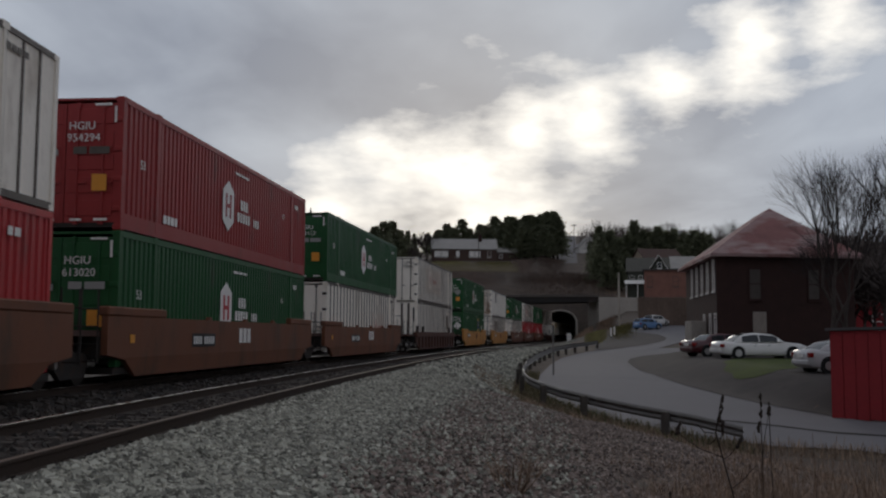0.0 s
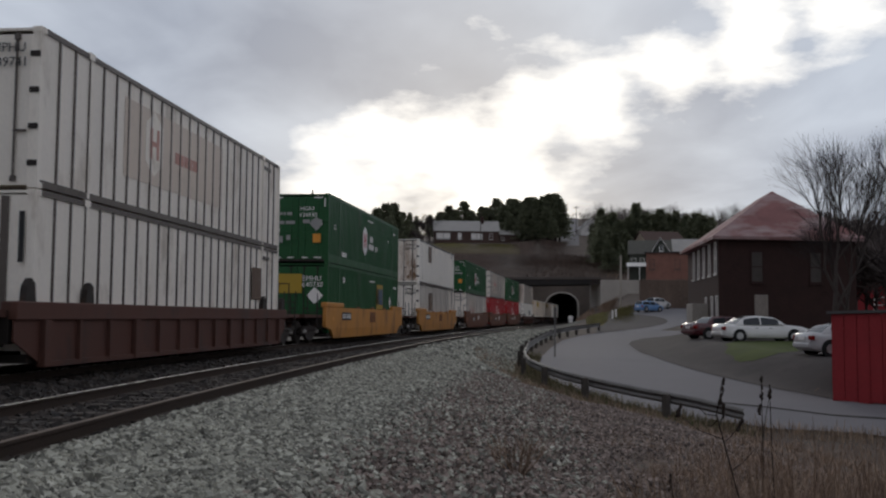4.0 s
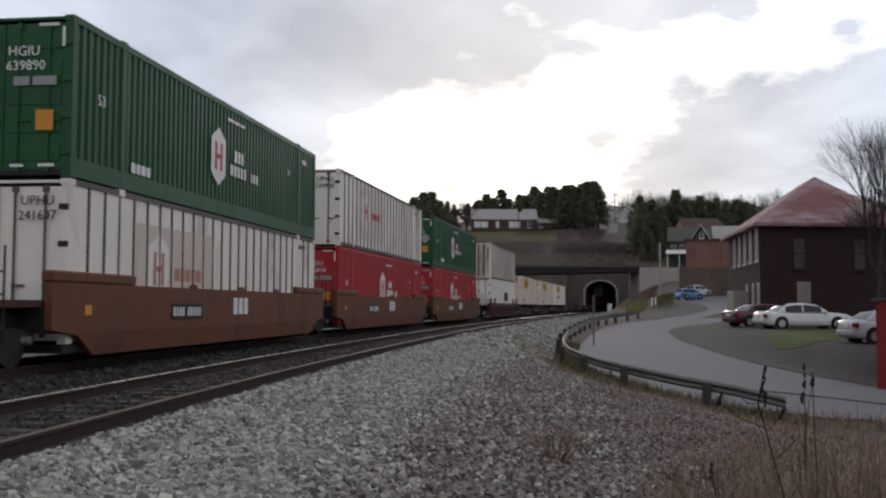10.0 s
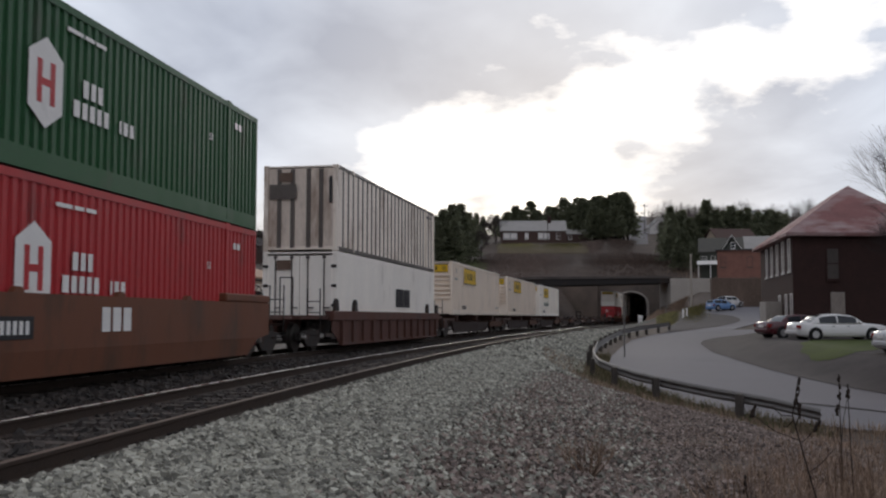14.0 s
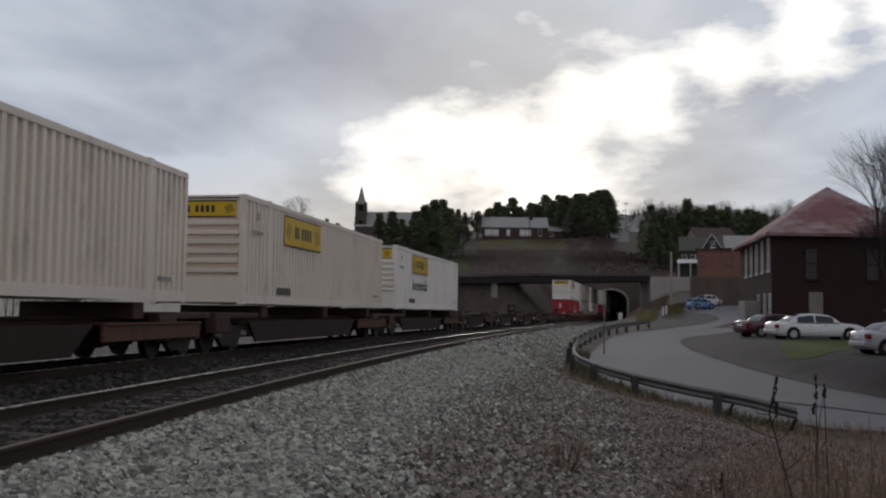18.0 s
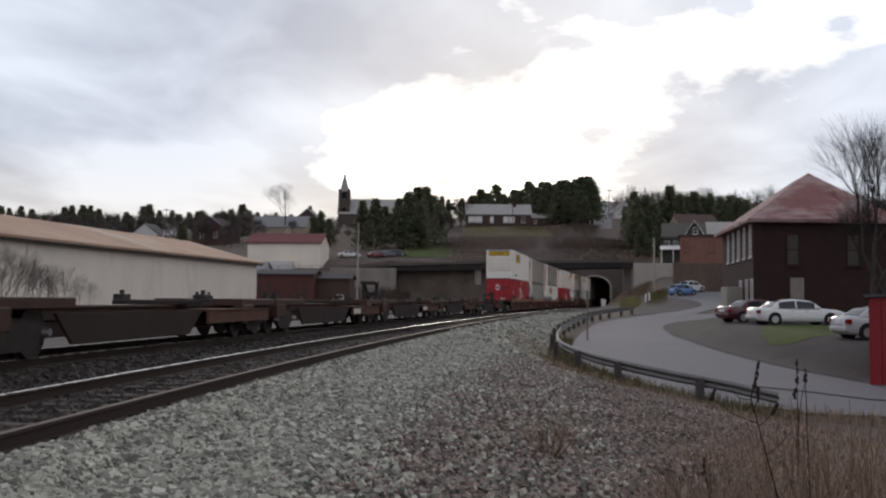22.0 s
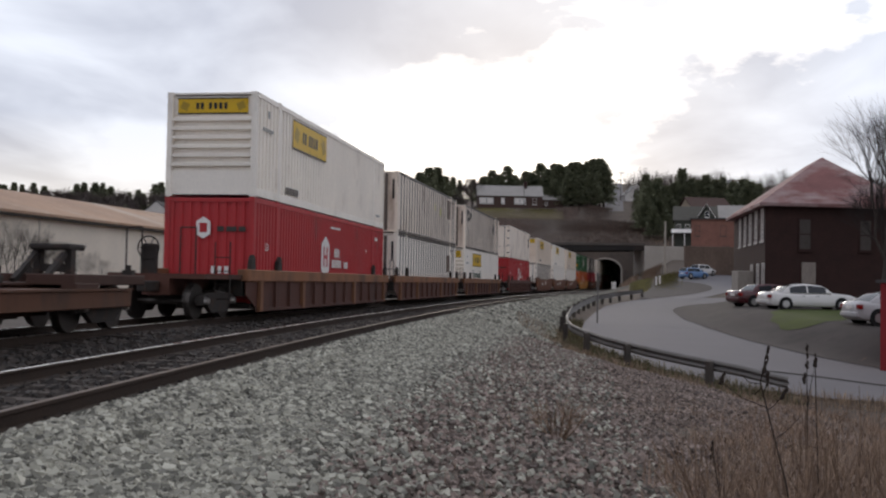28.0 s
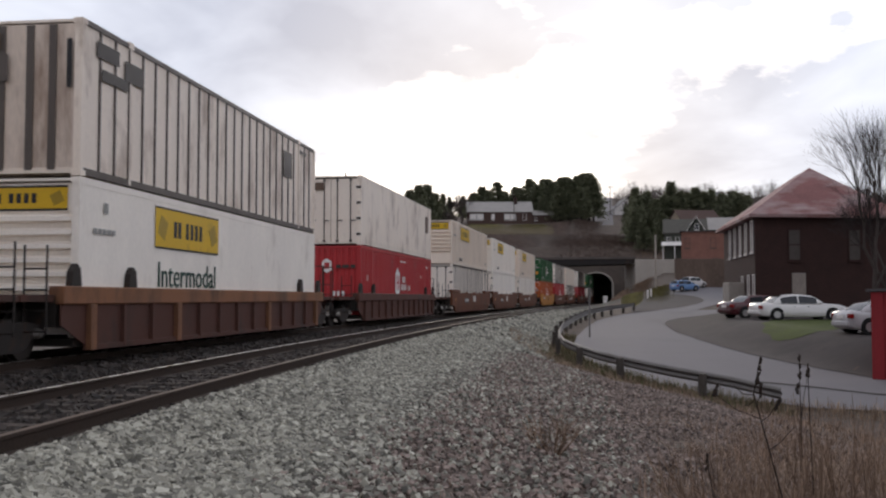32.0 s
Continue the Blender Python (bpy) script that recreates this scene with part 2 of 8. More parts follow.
def mesh_of(name, bm, material, smooth=False):
    me = bpy.data.meshes.new(name)
    bm.to_mesh(me)
    bm.free()
    for m in (material if isinstance(material, (list, tuple)) else [material]):
        me.materials.append(m)
    if smooth:
        for p in me.polygons:
            p.use_smooth = True
    return me


def part(name, bm, material, parent=None, label="", at=None, smooth=False):
    """Links a bmesh (or a finished mesh) as one mesh object under a thing or part."""
    me = bm if isinstance(bm, bpy.types.Mesh) else mesh_of(name, bm, material, smooth)
    ob = new(name, me)
    if parent:
        ob.parent = parent
    if at is not None:
        ob.matrix_basis = at
    if label:
        tagged(ob, label)
    return ob


def thing(name, label, category, group="", m=None, kind=""):
    ob = new(name)
    ob.empty_display_size = 0.3
    tagged(ob, label, category, group, kind)
    if m is not None:
        ob.matrix_world = m
    return ob


def nbm():
    return bmesh.new()


def raw(name, verts, faces, material, smooth=False):
    me = bpy.data.meshes.new(name)
    me.from_pydata(verts, [], faces)
    me.materials.append(material)
    if smooth:
        for p in me.polygons:
            p.use_smooth = True
    me.update()
    return me


# ---- the line of the tracks ----
SPACING = 4.837          # between the two tracks
RAIL2 = -0.07            # rail top of the far track


def near_track():
    c = (-4.4487, 0.067887, 0.00193372, -1.221537e-05, 2.94436e-08)
    fx = lambda y: sum(k * y ** i for i, k in enumerate(c))
    fd = lambda y: sum(i * k * y ** (i - 1) for i, k in enumerate(c) if i)
    th0 = math.atan(fd(-8.0))
    pts = [(fx(-8.0) - j * math.sin(th0), -8.0 - j * math.cos(th0)) for j in np.arange(520, 0, -0.5)]
    pts += [(fx(y), y) for y in np.arange(-8.0, 90.0, 0.5)]
    x, y, th = fx(90.0), 90.0, math.atan(fd(90.0))
    for i in range(1100):
        a = th + 0.00033 * min(i * 0.5, 140.0)
        x, y = x + 0.5 * math.sin(a), y + 0.5 * math.cos(a)
        pts.append((x, y))
    return np.array(pts)


TRACK = near_track()
_t = np.gradient(TRACK, axis=0)
_t /= np.hypot(_t[:, 0], _t[:, 1])[:, None]
RIGHT = np.stack([_t[:, 1], -_t[:, 0]], 1)
FAR = TRACK - RIGHT * SPACING
ARC = np.concatenate([[0], np.cumsum(np.hypot(*np.diff(FAR, axis=0).T))])
ARC -= np.interp(0.0, FAR[:, 1], ARC)


def far_at(s):
    return Vector((float(np.interp(s, ARC, FAR[:, 0])), float(np.interp(s, ARC, FAR[:, 1])), 0))


def line_at(y, off):
    """The point at y of the line that runs off metres to the right of the near track, and its heading in degrees."""
    px, py = TRACK[:, 0] + RIGHT[:, 0] * off, TRACK[:, 1] + RIGHT[:, 1] * off
    i = int(np.searchsorted(py, y))
    return Vector((float(np.interp(y, py, px)), y, 0)), math.degrees(math.atan2(_t[i, 0], _t[i, 1]))


def lateral(x, y):
    """About how far (x, y) lies to the right of the near track."""
    i = np.clip(np.searchsorted(TRACK[:, 1], y), 0, len(TRACK) - 1)
    return (x - TRACK[i, 0]) * RIGHT[i, 0] + (y - TRACK[i, 1]) * RIGHT[i, 1]


def train_pose(s, z=RAIL2, half=7.0):
    a, b = far_at(s - half), far_at(s + half)
    d = b - a
    return pose((a.x + b.x) / 2, (a.y + b.y) / 2, z, 0, 0, -math.degrees(math.atan2(d.x, d.y)))


def travelled(t):
    u = t - 16.0
    return 11.9145 * u + 0.004573 * u * u - 0.0001503 * u ** 3

# ---- ground ----
M_GROUND = mat("dry_earth_and_grass", (0.085, 0.065, 0.052), 0.95, 0, 0.45, 0.35, 9.0, 0.5, (0.035, 0.036, 0.02), 0.3, bump_dist=0.03)
# Sheet beneath the loose stones; its dark colour paints the shaded gaps between them.
M_GAP_SHADE = mat("ballast_gap_shade", (0.06, 0.057, 0.048), 0.9, 0, 0.35, 1.2, 30.0, 0.8, (0.09, 0.085, 0.075), 0.1, bump_dist=0.03)
M_TRACKBED = mat("dark_track_bed", (0.03, 0.026, 0.023), 0.95, 0, 0.4, 1.5, 25.0, 0.8, bump_dist=0.03)
M_ROAD = mat("worn_asphalt", (0.142, 0.138, 0.146), 0.85, 0, 0.12, 0.6, 50.0, 0.25, (0.11, 0.106, 0.106), 0.12)
M_LOT = mat("gravel_lot", (0.058, 0.05, 0.047), 0.95, 0, 0.35, 0.8, 20.0, 0.5, (0.036, 0.03, 0.028), 0.3)
M_GRASS = mat("short_grass", (0.052, 0.068, 0.012), 0.95, 0, 0.35, 0.9, 30.0, 0.5, (0.055, 0.047, 0.034), 0.25)
M_RAIL_TOP = mat("rail_polished_head", (0.5, 0.49, 0.47), 0.28, 0.9, 0.1, 3, 40, 0.03)
M_RAIL_DULL = mat("rail_dull_head", (0.11, 0.08, 0.062), 0.6, 0.3, 0.2, 3, 40, 0.05)
M_RAIL = mat("rail_rusty_web", (0.042, 0.029, 0.022), 0.8, 0.2, 0.25, 3, 40, 0.2)
M_TIE = mat("weathered_tie", (0.05, 0.041, 0.035), 0.9, 0, 0.3, 3, 25, 0.4, per_object=0.2)


def smooth(a, b, v):
    t = np.clip((v - a) / (b - a), 0, 1)
    return t * t * (3 - 2 * t)


ROAD_Y = (0, 18, 27, 32, 50, 80, 105, 132, 160, 190)
ROAD_Z = (-3.0, -2.7, -2.3, -1.85, -1.05, -0.45, 0.3, 1.5, 3.3, 6.0)
LOT_Z = (-1.9, -1.5, -1.1, -0.85, -0.3, -0.1, 0.4, 1.6, 3.6, 6.2)


# the edge between the asphalt and the gravel lot: a rounded nose that swings back to the building
EDGE_Y = (0, 29, 31, 33.4, 36.5, 38.5, 41, 44, 48.5, 54, 58.4, 64, 69, 74, 78, 84, 112)
EDGE_X = (18, 15.0, 16.2, 15.2, 14.3, 13.95, 13.6, 13.4, 13.35, 13.7, 14.4, 15.4, 16.8, 19.0, 21.6, 26.0, 34.0)


def fence_u(y):
    """How far right of the near track the guardrail runs."""
    return np.interp(y, (0, 15, 24, 27, 29, 30.5, 32, 35, 37.5, 40, 42.5, 45, 50, 60, 70, 80, 88, 95, 118), (22, 18, 13, 11.0, 9.8, 8.5, 7.4, 6.1, 5.3, 4.7, 4.4, 4.25, 4.2, 4.4, 4.8, 6.2, 8.4, 9.6, 13.0))


def far_kerb(x):
    """The far edge of the lower road, where it runs off to the right."""
    return 32.8 - 0.22 * (np.asarray(x, float) - 12)


def hill_z(x, y):
    x, y = np.asarray(x, float), np.asarray(y, float)
    return 8.6 - 1.9 * (1 - smooth(188, 202, y)) * smooth(7, 14, -x) + np.clip(y - 195, 0, 205) * 0.122 * (1 - 0.34 * smooth(34, 80, -x)) + np.clip(y - 400, 0, 3000) * 0.02 + 2.6 * smooth(252, 284, y) * smooth(0, 8, x) * (1 - smooth(40, 50, x)) + (2.6 * smooth(255, 285, y) + 7.0 * smooth(285, 430, y)) * smooth(38, 48, x) * (1 - smooth(150, 200, x))


def ground_z(x, y):
    x, y = np.asarray(x, float), np.asarray(y, float)
    u = lateral(x, y)
    n = 0.05 * np.sin(x * 1.7 + y * 0.6) * np.sin(y * 0.9 - x * 0.4) + 0.03 * np.sin(x * 3.1 - y * 2.3)
    g = fence_u(y)
    road, lot = np.interp(y, ROAD_Y, ROAD_Z), np.interp(y, ROAD_Y, LOT_Z)
    k = np.clip((u - 1.55) / np.maximum(g - 0.6 - 1.55, 0.5), 0, 1)
    right = -0.27 + (road + 0.27) * k + n * smooth(4.0, 6.0, u) * (1 - smooth(g - 1.2, g - 0.4, u))
    right = right + (lot - road) * smooth(0.4, 3.6, x - np.interp(y, EDGE_Y, EDGE_X)) * smooth(1.0, 3.6, y - far_kerb(x))
    z = np.where(u > 1.55, right, np.where(u < -SPACING - 1.9, -0.42 + 0.3 * n, -0.4))
    # the far side: flat yard, then the street level behind the retaining wall
    c = np.abs(u + SPACING / 2)
    hz = hill_z(x, y)
    bank = smooth(7.5, 20.0, c)
    left = np.where(x < -7.0, np.where(y > 186.3, hz, z), z + (hz - z) * bank * smooth(183, 188, y))
    start = 183 - 43 * smooth(46, 58, c)      # level ground before the bridge abutment
    rise = z + (hz - z) * smooth(8.0, 22.0, c) * smooth(0, 1, (y - start) / (197 - start)) ** 1.5
    z = np.where(u < -SPACING / 2, left, rise)
    z = np.where(y > 217.45, hz - 2.0 * (1 - smooth(217.45, 236, y)) * (1 - smooth(12, 24, c)), z)
    return z + 14 * smooth(260, 900, np.abs(x)) * smooth(0, 250, y)


def grade(a, b, n, p):
    return a + (b - a) * np.linspace(0, 1, n) ** p


def build_ground():
    ys = np.unique(np.round(np.concatenate([-grade(0, 700, 22, 2.2), np.arange(0, 60, 1.0), np.arange(60, 235, 2.5), [186.0, 186.6, 217.2, 217.7], 235 + grade(0, 2200, 34, 2.0)]), 3))
    us = np.unique(np.round(np.concatenate([-grade(0, 1800, 40, 2.6), -np.arange(0, 24, 1.0), np.arange(0, 26, 0.8), [1.9, 4.2, -6.74, -2.4], 26 + grade(0, 1800, 40, 2.2)]), 3))
    verts, faces = [], []
    ti = np.clip(np.searchsorted(TRACK[:, 1], ys), 0, len(TRACK) - 1)
    for j, y in enumerate(ys):
        x0 = TRACK[ti[j], 0] if abs(y) < 260 else np.interp(y, TRACK[:, 1], TRACK[:, 0])
        x = x0 + us
        z = ground_z(x, np.full_like(x, y))
        verts += [(float(a), float(y), float(c)) for a, c in zip(x, z)]
    w = len(us)
    for j in range(len(ys) - 1):
        for i in range(w - 1):
            uc = (us[i] + us[i + 1]) / 2 + SPACING / 2
            if ys[j] >= 217.1 and ys[j + 1] <= 217.8 and abs(uc) < 8.0:
                continue          # the mouth of the tunnel
            a = j * w + i
            faces.append((a, a + 1, a + w + 1, a + w))
    return raw("ground", verts, faces, M_GROUND, True)


tagged(part("ground", build_ground(), None), "dry brown earth with thin winter grass", "ground", kind="structure")


def ribbon(name, lines, material, ys, lift=0.0):
    """A strip between two lines beside the near track (offsets and heights at each y)."""
    v, f = [], []
    for y in ys:
        for off, z in lines:
            p, _ = line_at(y, off)
            v.append((p.x, p.y, z + lift))
    w = len(lines)
    for j in range(len(ys) - 1):
        for i in range(w - 1):
            a = j * w + i
            f.append((a, a + 1, a + w + 1, a + w))
    return raw(name, v, f, material)


YS = np.concatenate([np.arange(-60, 0, 4.0), np.arange(0, 100, 2.0), np.arange(100, 330, 5.0)])
tagged(part("ballast_bed", ribbon("ballast_bed", [(-9.2, -0.5), (-6.4, -0.26), (-3.4, -0.26), (-2.4, -0.32), (-1.45, -0.185), (0.98, -0.185), (1.15, -0.25)], M_TRACKBED, YS), None), "dark oil-stained ballast between and under the rails", "track bed", kind="structure")


def draped(name, left, right, ys, n, material, lift):
    """A sheet laid over the ground between two lines given as functions of y (x of each)."""
    v, f = [], []
    for y in ys:
        xa, xb = left(y), right(y)
        xs = np.linspace(xa, xb, n)
        zs = ground_z(xs, np.full(n, float(y)))
        v += [(float(a), float(y), float(c) + lift) for a, c in zip(xs, zs)]
    for j in range(len(ys) - 1):
        for i in range(n - 1):
            a = j * n + i
            f.append((a, a + 1, a + n + 1, a + n))
    return raw(name, v, f, material, True)


def near_x(y, off):
    return line_at(y, off)[0].x


def shoulder_edge(y):
    return near_x(y, 1.5 + max(0.6, min(1.3 + 0.02 * max(y, 0) + 0.15 * math.sin(y * 0.4), float(fence_u(y)) - 2.2)))



YF = np.concatenate([np.arange(-6, 70, 1.0), np.arange(70, 216, 4.0)])
tagged(part("ballast_shoulder", draped("ballast_shoulder", lambda y: near_x(y, 1.08), shoulder_edge, YF, 14, M_GAP_SHADE, 0.035), None), "ballast shoulder sheet, coloured dark as the shade between its pale stones", "ballast", kind="structure")


tagged(part("ballast_crest", ribbon("ballast_crest", [(0.86, -0.18), (1.03, -0.135), (1.5, -0.2), (1.8, -0.285)], M_GAP_SHADE, YS), None), "ballast crest against the near rail, coloured dark as shade between stones", "ballast", kind="structure")


# the road: a bend that follows the guardrail and climbs away to the right
def road_left(y):
    return near_x(y, float(fence_u(y)) + 0.7)


def road_right(y):
    return float(np.interp(y, EDGE_Y, EDGE_X))


tagged(part("road", draped("road", road_left, road_right, np.concatenate([np.arange(29, 60, 1.0), np.arange(60, 92, 2.0)]), 14, M_ROAD, 0.04), None), "worn grey asphalt road bending along the guardrail", "road", kind="structure")


def along_x(name, near, far, xs, n, material, lift):
    """A sheet laid over the ground between two lines given as functions of x (y of each)."""
    v, f = [], []
    for x in xs:
        yy = np.linspace(near(x), far(x), n)
        zs = ground_z(np.full(n, float(x)), yy)
        v += [(float(x), float(a), float(c) + lift) for a, c in zip(yy, zs)]
    for j in range(len(xs) - 1):
        for i in range(n - 1):
            a = j * n + i
            f.append((a, a + n, a + n + 1, a + 1))
    return raw(name, v, f, material, True)


kerb = lambda x: float(far_kerb(x))
seam_y = lambda x: float(np.interp(x, (8.7, 9.6, 10.55, 12.2, 13.6, 60), (35.4, 33.6, 32.3, 31.2, 30.0, 12.0)))
tagged(part("road_lower", along_x("road_lower", lambda x: 28.6 - 0.45 * (x - 10.0) + 0.25 * math.sin(x * 2.1), kerb, np.arange(9.0, 60, 1.0), 10, M_ROAD, 0.055), None), "worn asphalt road running off beyond the guardrail end", "road", kind="structure")
tagged(part("road_seam", along_x("road_seam", lambda x: seam_y(x) - 0.13, lambda x: seam_y(x) + 0.13, np.arange(8.8, 50, 0.6), 2, M_TRACKBED, 0.066), None), "dark joint between the road and its lower shoulder", "road", kind="structure")
tagged(part("lot_edge", along_x("lot_edge", lambda x: kerb(x) + 0.3, lambda x: kerb(x) + 5.0, np.arange(16.0, 40, 1.0), 10, M_LOT, 0.034), None), "brown gravel edge of the parking lot", "parking lot", kind="structure")
M_YARD = mat("dull_yard_gravel", (0.085, 0.073, 0.064), 0.95, 0, 0.3, 0.6, 15.0, 0.3, (0.05, 0.042, 0.036), 0.3)
tagged(part("yard", draped("yard", lambda y: near_x(y, -25.0), lambda y: near_x(y, -8.6), np.arange(-10, 184, 4.0), 8, M_YARD, 0.05), None), "dull brown gravel yard beyond the tracks", "yard", kind="structure")


def climb_l(y):
    return float(np.interp(y, (84, 105, 132, 160, 190), (19.5, 25.0, 31.5, 41.0, 54.0)))


def climb_r(y):
    return float(np.interp(y, (84, 105, 132, 160, 190), (22.0, 31.0, 41.0, 52.0, 66.0)))


tagged(part("road_uphill", draped("road_uphill", climb_l, climb_r, np.arange(84, 176, 2.0), 10, M_ROAD, 0.06), None), "asphalt road climbing the hill past parked cars", "road", kind="structure")
tagged(part("gravel_lot", draped("gravel_lot", lambda y: road_right(y) - 0.1, lambda y: road_right(y) + float(np.interp(y, (14, 30, 60, 84), (10, 13, 22, 16))), np.arange(33, 84, 0.75), 40, M_LOT, 0.06), None), "brown gravel parking lot beside the road", "parking lot", kind="structure")
def grass_edge(y, side):
    """Ragged edge of the oval grass patch between the cars."""
    k = math.sqrt(max(0.0, 1 - ((1 / y - 1 / 47.5) / 0.0027) ** 2))
    return y * (0.384 + side * 0.043 * k) + 0.1 * math.sin(y * 2.3 + side) + 0.05 * math.sin(y * 9.3)


tagged(part("grass_patch", draped("grass_patch", lambda y: grass_edge(y, -1), lambda y: grass_edge(y, 1), np.arange(42.2, 54.4, 0.25), 24, M_GRASS, 0.075), None), "short green grass between the parked cars", "grass", kind="structure")
tagged(part("gravel_apron", draped("gravel_apron", lambda y: float(np.interp(y, (84, 95, 118, 136), (17.2, 19.6, 25.6, 29.5))), lambda y: float(np.interp(y, (84, 88, 95, 102, 108, 112, 118, 124, 130, 136), (17.4, 20.0, 24.2, 27.4, 30.0, 31.4, 32.8, 33.6, 33.2, 30.0))), np.arange(84, 136.1, 1.0), 12, M_LOT, 0.085), None), "rounded gravel apron between the bank and the uphill road", "gravel", kind="structure")


def rail_mesh(off, z):
    prof_w = [(-0.07, -0.17), (-0.07, -0.15), (-0.012, -0.13), (-0.012, -0.04), (-0.037, -0.03), (-0.037, -0.003)]
    prof = prof_w + [(-x, zz) for x, zz in reversed(prof_w)]
    v, f = [], []
    for y in YS:
        for px, pz in prof:
            p, _ = line_at(y, off + px)
            v.append((p.x, p.y, z + pz))
    w = len(prof)
    for j in range(len(YS) - 1):
        for i in range(w - 1):
            a = j * w + i
            f.append((a, a + 1, a + w + 1, a + w))
    return raw("rail", v, f, M_RAIL)


def rail_head(off, z):
    return ribbon("rail_head", [(off - 0.036, z - 0.012), (off - 0.03, z), (off + 0.03, z), (off + 0.036, z - 0.012)], M_RAIL_DULL if 0 < off < 1 else M_RAIL_TOP, YS)


for c, z, name, lab in ((0.0, 0.0, "near_track", "empty railway track with shiny rail heads"), (-SPACING, RAIL2, "far_track", "railway track under the freight train")):
    tr = thing(name, lab, "railway track", kind="structure")
    for o in (-0.7525, 0.7525):
        r = part("rail", rail_mesh(c + o, z), None, tr)
        part("rail_head", rail_head(c + o, z), None, r, "polished steel running surface")
    tb = nbm()
    box(tb, -1.2, 1.2, -0.11, 0.11, -0.14, 0.0, 0.012)
    tie = mesh_of("tie", tb, M_TIE)
    s, k = 3.0, 0
    while s < (110 if c == 0 else 45):
        p, hd = line_at(s, c)
        part("tie", tie, None, tr, at=pose(p.x, p.y, z - 0.145, 0, random.uniform(-0.6, 0.6), -hd + random.uniform(-1.5, 1.5)))
        s += 0.53

# ---- bridge, tunnel, hill ----
M_CONC = mat("weathered_concrete", (0.25, 0.22, 0.195), 0.9, 0, 0.25, 0.5, 8.0, 0.3, (0.12, 0.11, 0.1), 0.3, stretch=(1, 1, 0.4))
M_CONC_P = mat("pale_concrete", (0.36, 0.335, 0.3), 0.9, 0, 0.2, 0.4, 8.0, 0.3, (0.2, 0.18, 0.16), 0.2, stretch=(1, 1, 0.4))
M_BOARD = mat("grey_window_boards", (0.075, 0.066, 0.06), 0.9, 0, 0.25, 2, 20, 0.2)
M_STONE = mat("sooty_cut_stone", (0.105, 0.086, 0.073), 0.9, 0, 0.3, 0.6, 6.0, 0.4, (0.07, 0.06, 0.055), 0.3)
M_GIRDER = mat("dark_bridge_steel", (0.03, 0.027, 0.026), 0.7, 0.2, 0.3, 1.0, 10.0, 0.2, RUST, 0.2)
M_BROWNWALL = mat("brown_stone_wall", (0.13, 0.095, 0.075), 0.9, 0, 0.35, 0.7, 6.0, 0.5, (0.06, 0.045, 0.037), 0.35, stretch=(1, 1, 0.35))
M_BRIDGE = mat("sooty_parapet_concrete", (0.105, 0.092, 0.083), 0.9, 0, 0.3, 0.4, 8.0, 0.3, (0.06, 0.052, 0.047), 0.35, stretch=(1, 1, 0.4))
M_BRICK = mat("dark_red_brick", (0.04, 0.021, 0.018), 0.9, 0, 0.3, 1.5, 14.0, 0.4, (0.02, 0.011, 0.01), 0.2)
M_BRICK2 = mat("orange_brick", (0.23, 0.115, 0.09), 0.9, 0, 0.25, 1.0, 14.0, 0.3)
M_ROOF_RED = mat("faded_red_shingle", (0.2, 0.095, 0.09), 0.85, 0, 0.3, 0.9, 16.0, 0.4, (0.36, 0.27, 0.255), 0.55, stretch=(0.5, 0.5, 1.8))
M_ROOF_GREY = mat("grey_shingle", (0.2, 0.2, 0.2), 0.85, 0, 0.2, 1.0, 12.0, 0.3)
M_ROOF_RUST = mat("rusted_tin_roof", (0.36, 0.24, 0.165), 0.75, 0.0, 0.3, 0.25, 5.0, 0.2, (0.5, 0.4, 0.31), 0.35, stretch=(0.4, 1, 1))
M_WALL_W = mat("white_sheet_wall", (0.72, 0.665, 0.57), 0.75, 0, 0.1, 0.4, 10.0, 0.1, (0.48, 0.44, 0.37), 0.22, stretch=(1, 1, 0.3))
M_TRIM_W = mat("white_painted_trim", (0.7, 0.69, 0.66), 0.6, 0, 0.1, 2, 20, 0.1)
M_GLASS = mat("dark_window_glass", (0.02, 0.022, 0.026), 0.08, 0, 0.1, 2, 10, 0.0, spec=0.5)
M_RED_WALL = mat("red_painted_boards", (0.22, 0.02, 0.024), 0.7, 0, 0.15, 0.8, 12, 0.15, (0.2, 0.02, 0.025), 0.2)
M_DARK = mat("dark_opening", (0.012, 0.011, 0.011), 0.95, 0, 0.2)


def gable(bm, x0, x1, y0, y1, z0, z1, along="x", over=0.4, thick=0.18):
    """A gable roof as two slabs; the ridge runs along x or y."""
    if along == "x":
        ym = (y0 + y1) / 2
        for ya in (y0 - over, y1 + over):
            dz = (z1 - z0) * over / abs(ym - y0)
            poly(bm, [(x0 - over, ya, z0 - dz), (x1 + over, ya, z0 - dz), (x1 + over, ym, z1), (x0 - over, ym, z1)], (0, 0, thick))
    else:
        xm = (x0 + x1) / 2
        for xa in (x0 - over, x1 + over):
            dz = (z1 - z0) * over / abs(xm - x0)
            poly(bm, [(xa, y0 - over, z0 - dz), (xa, y1 + over, z0 - dz), (xm, y1 + over, z1), (xm, y0 - over, z1)], (0, 0, thick))


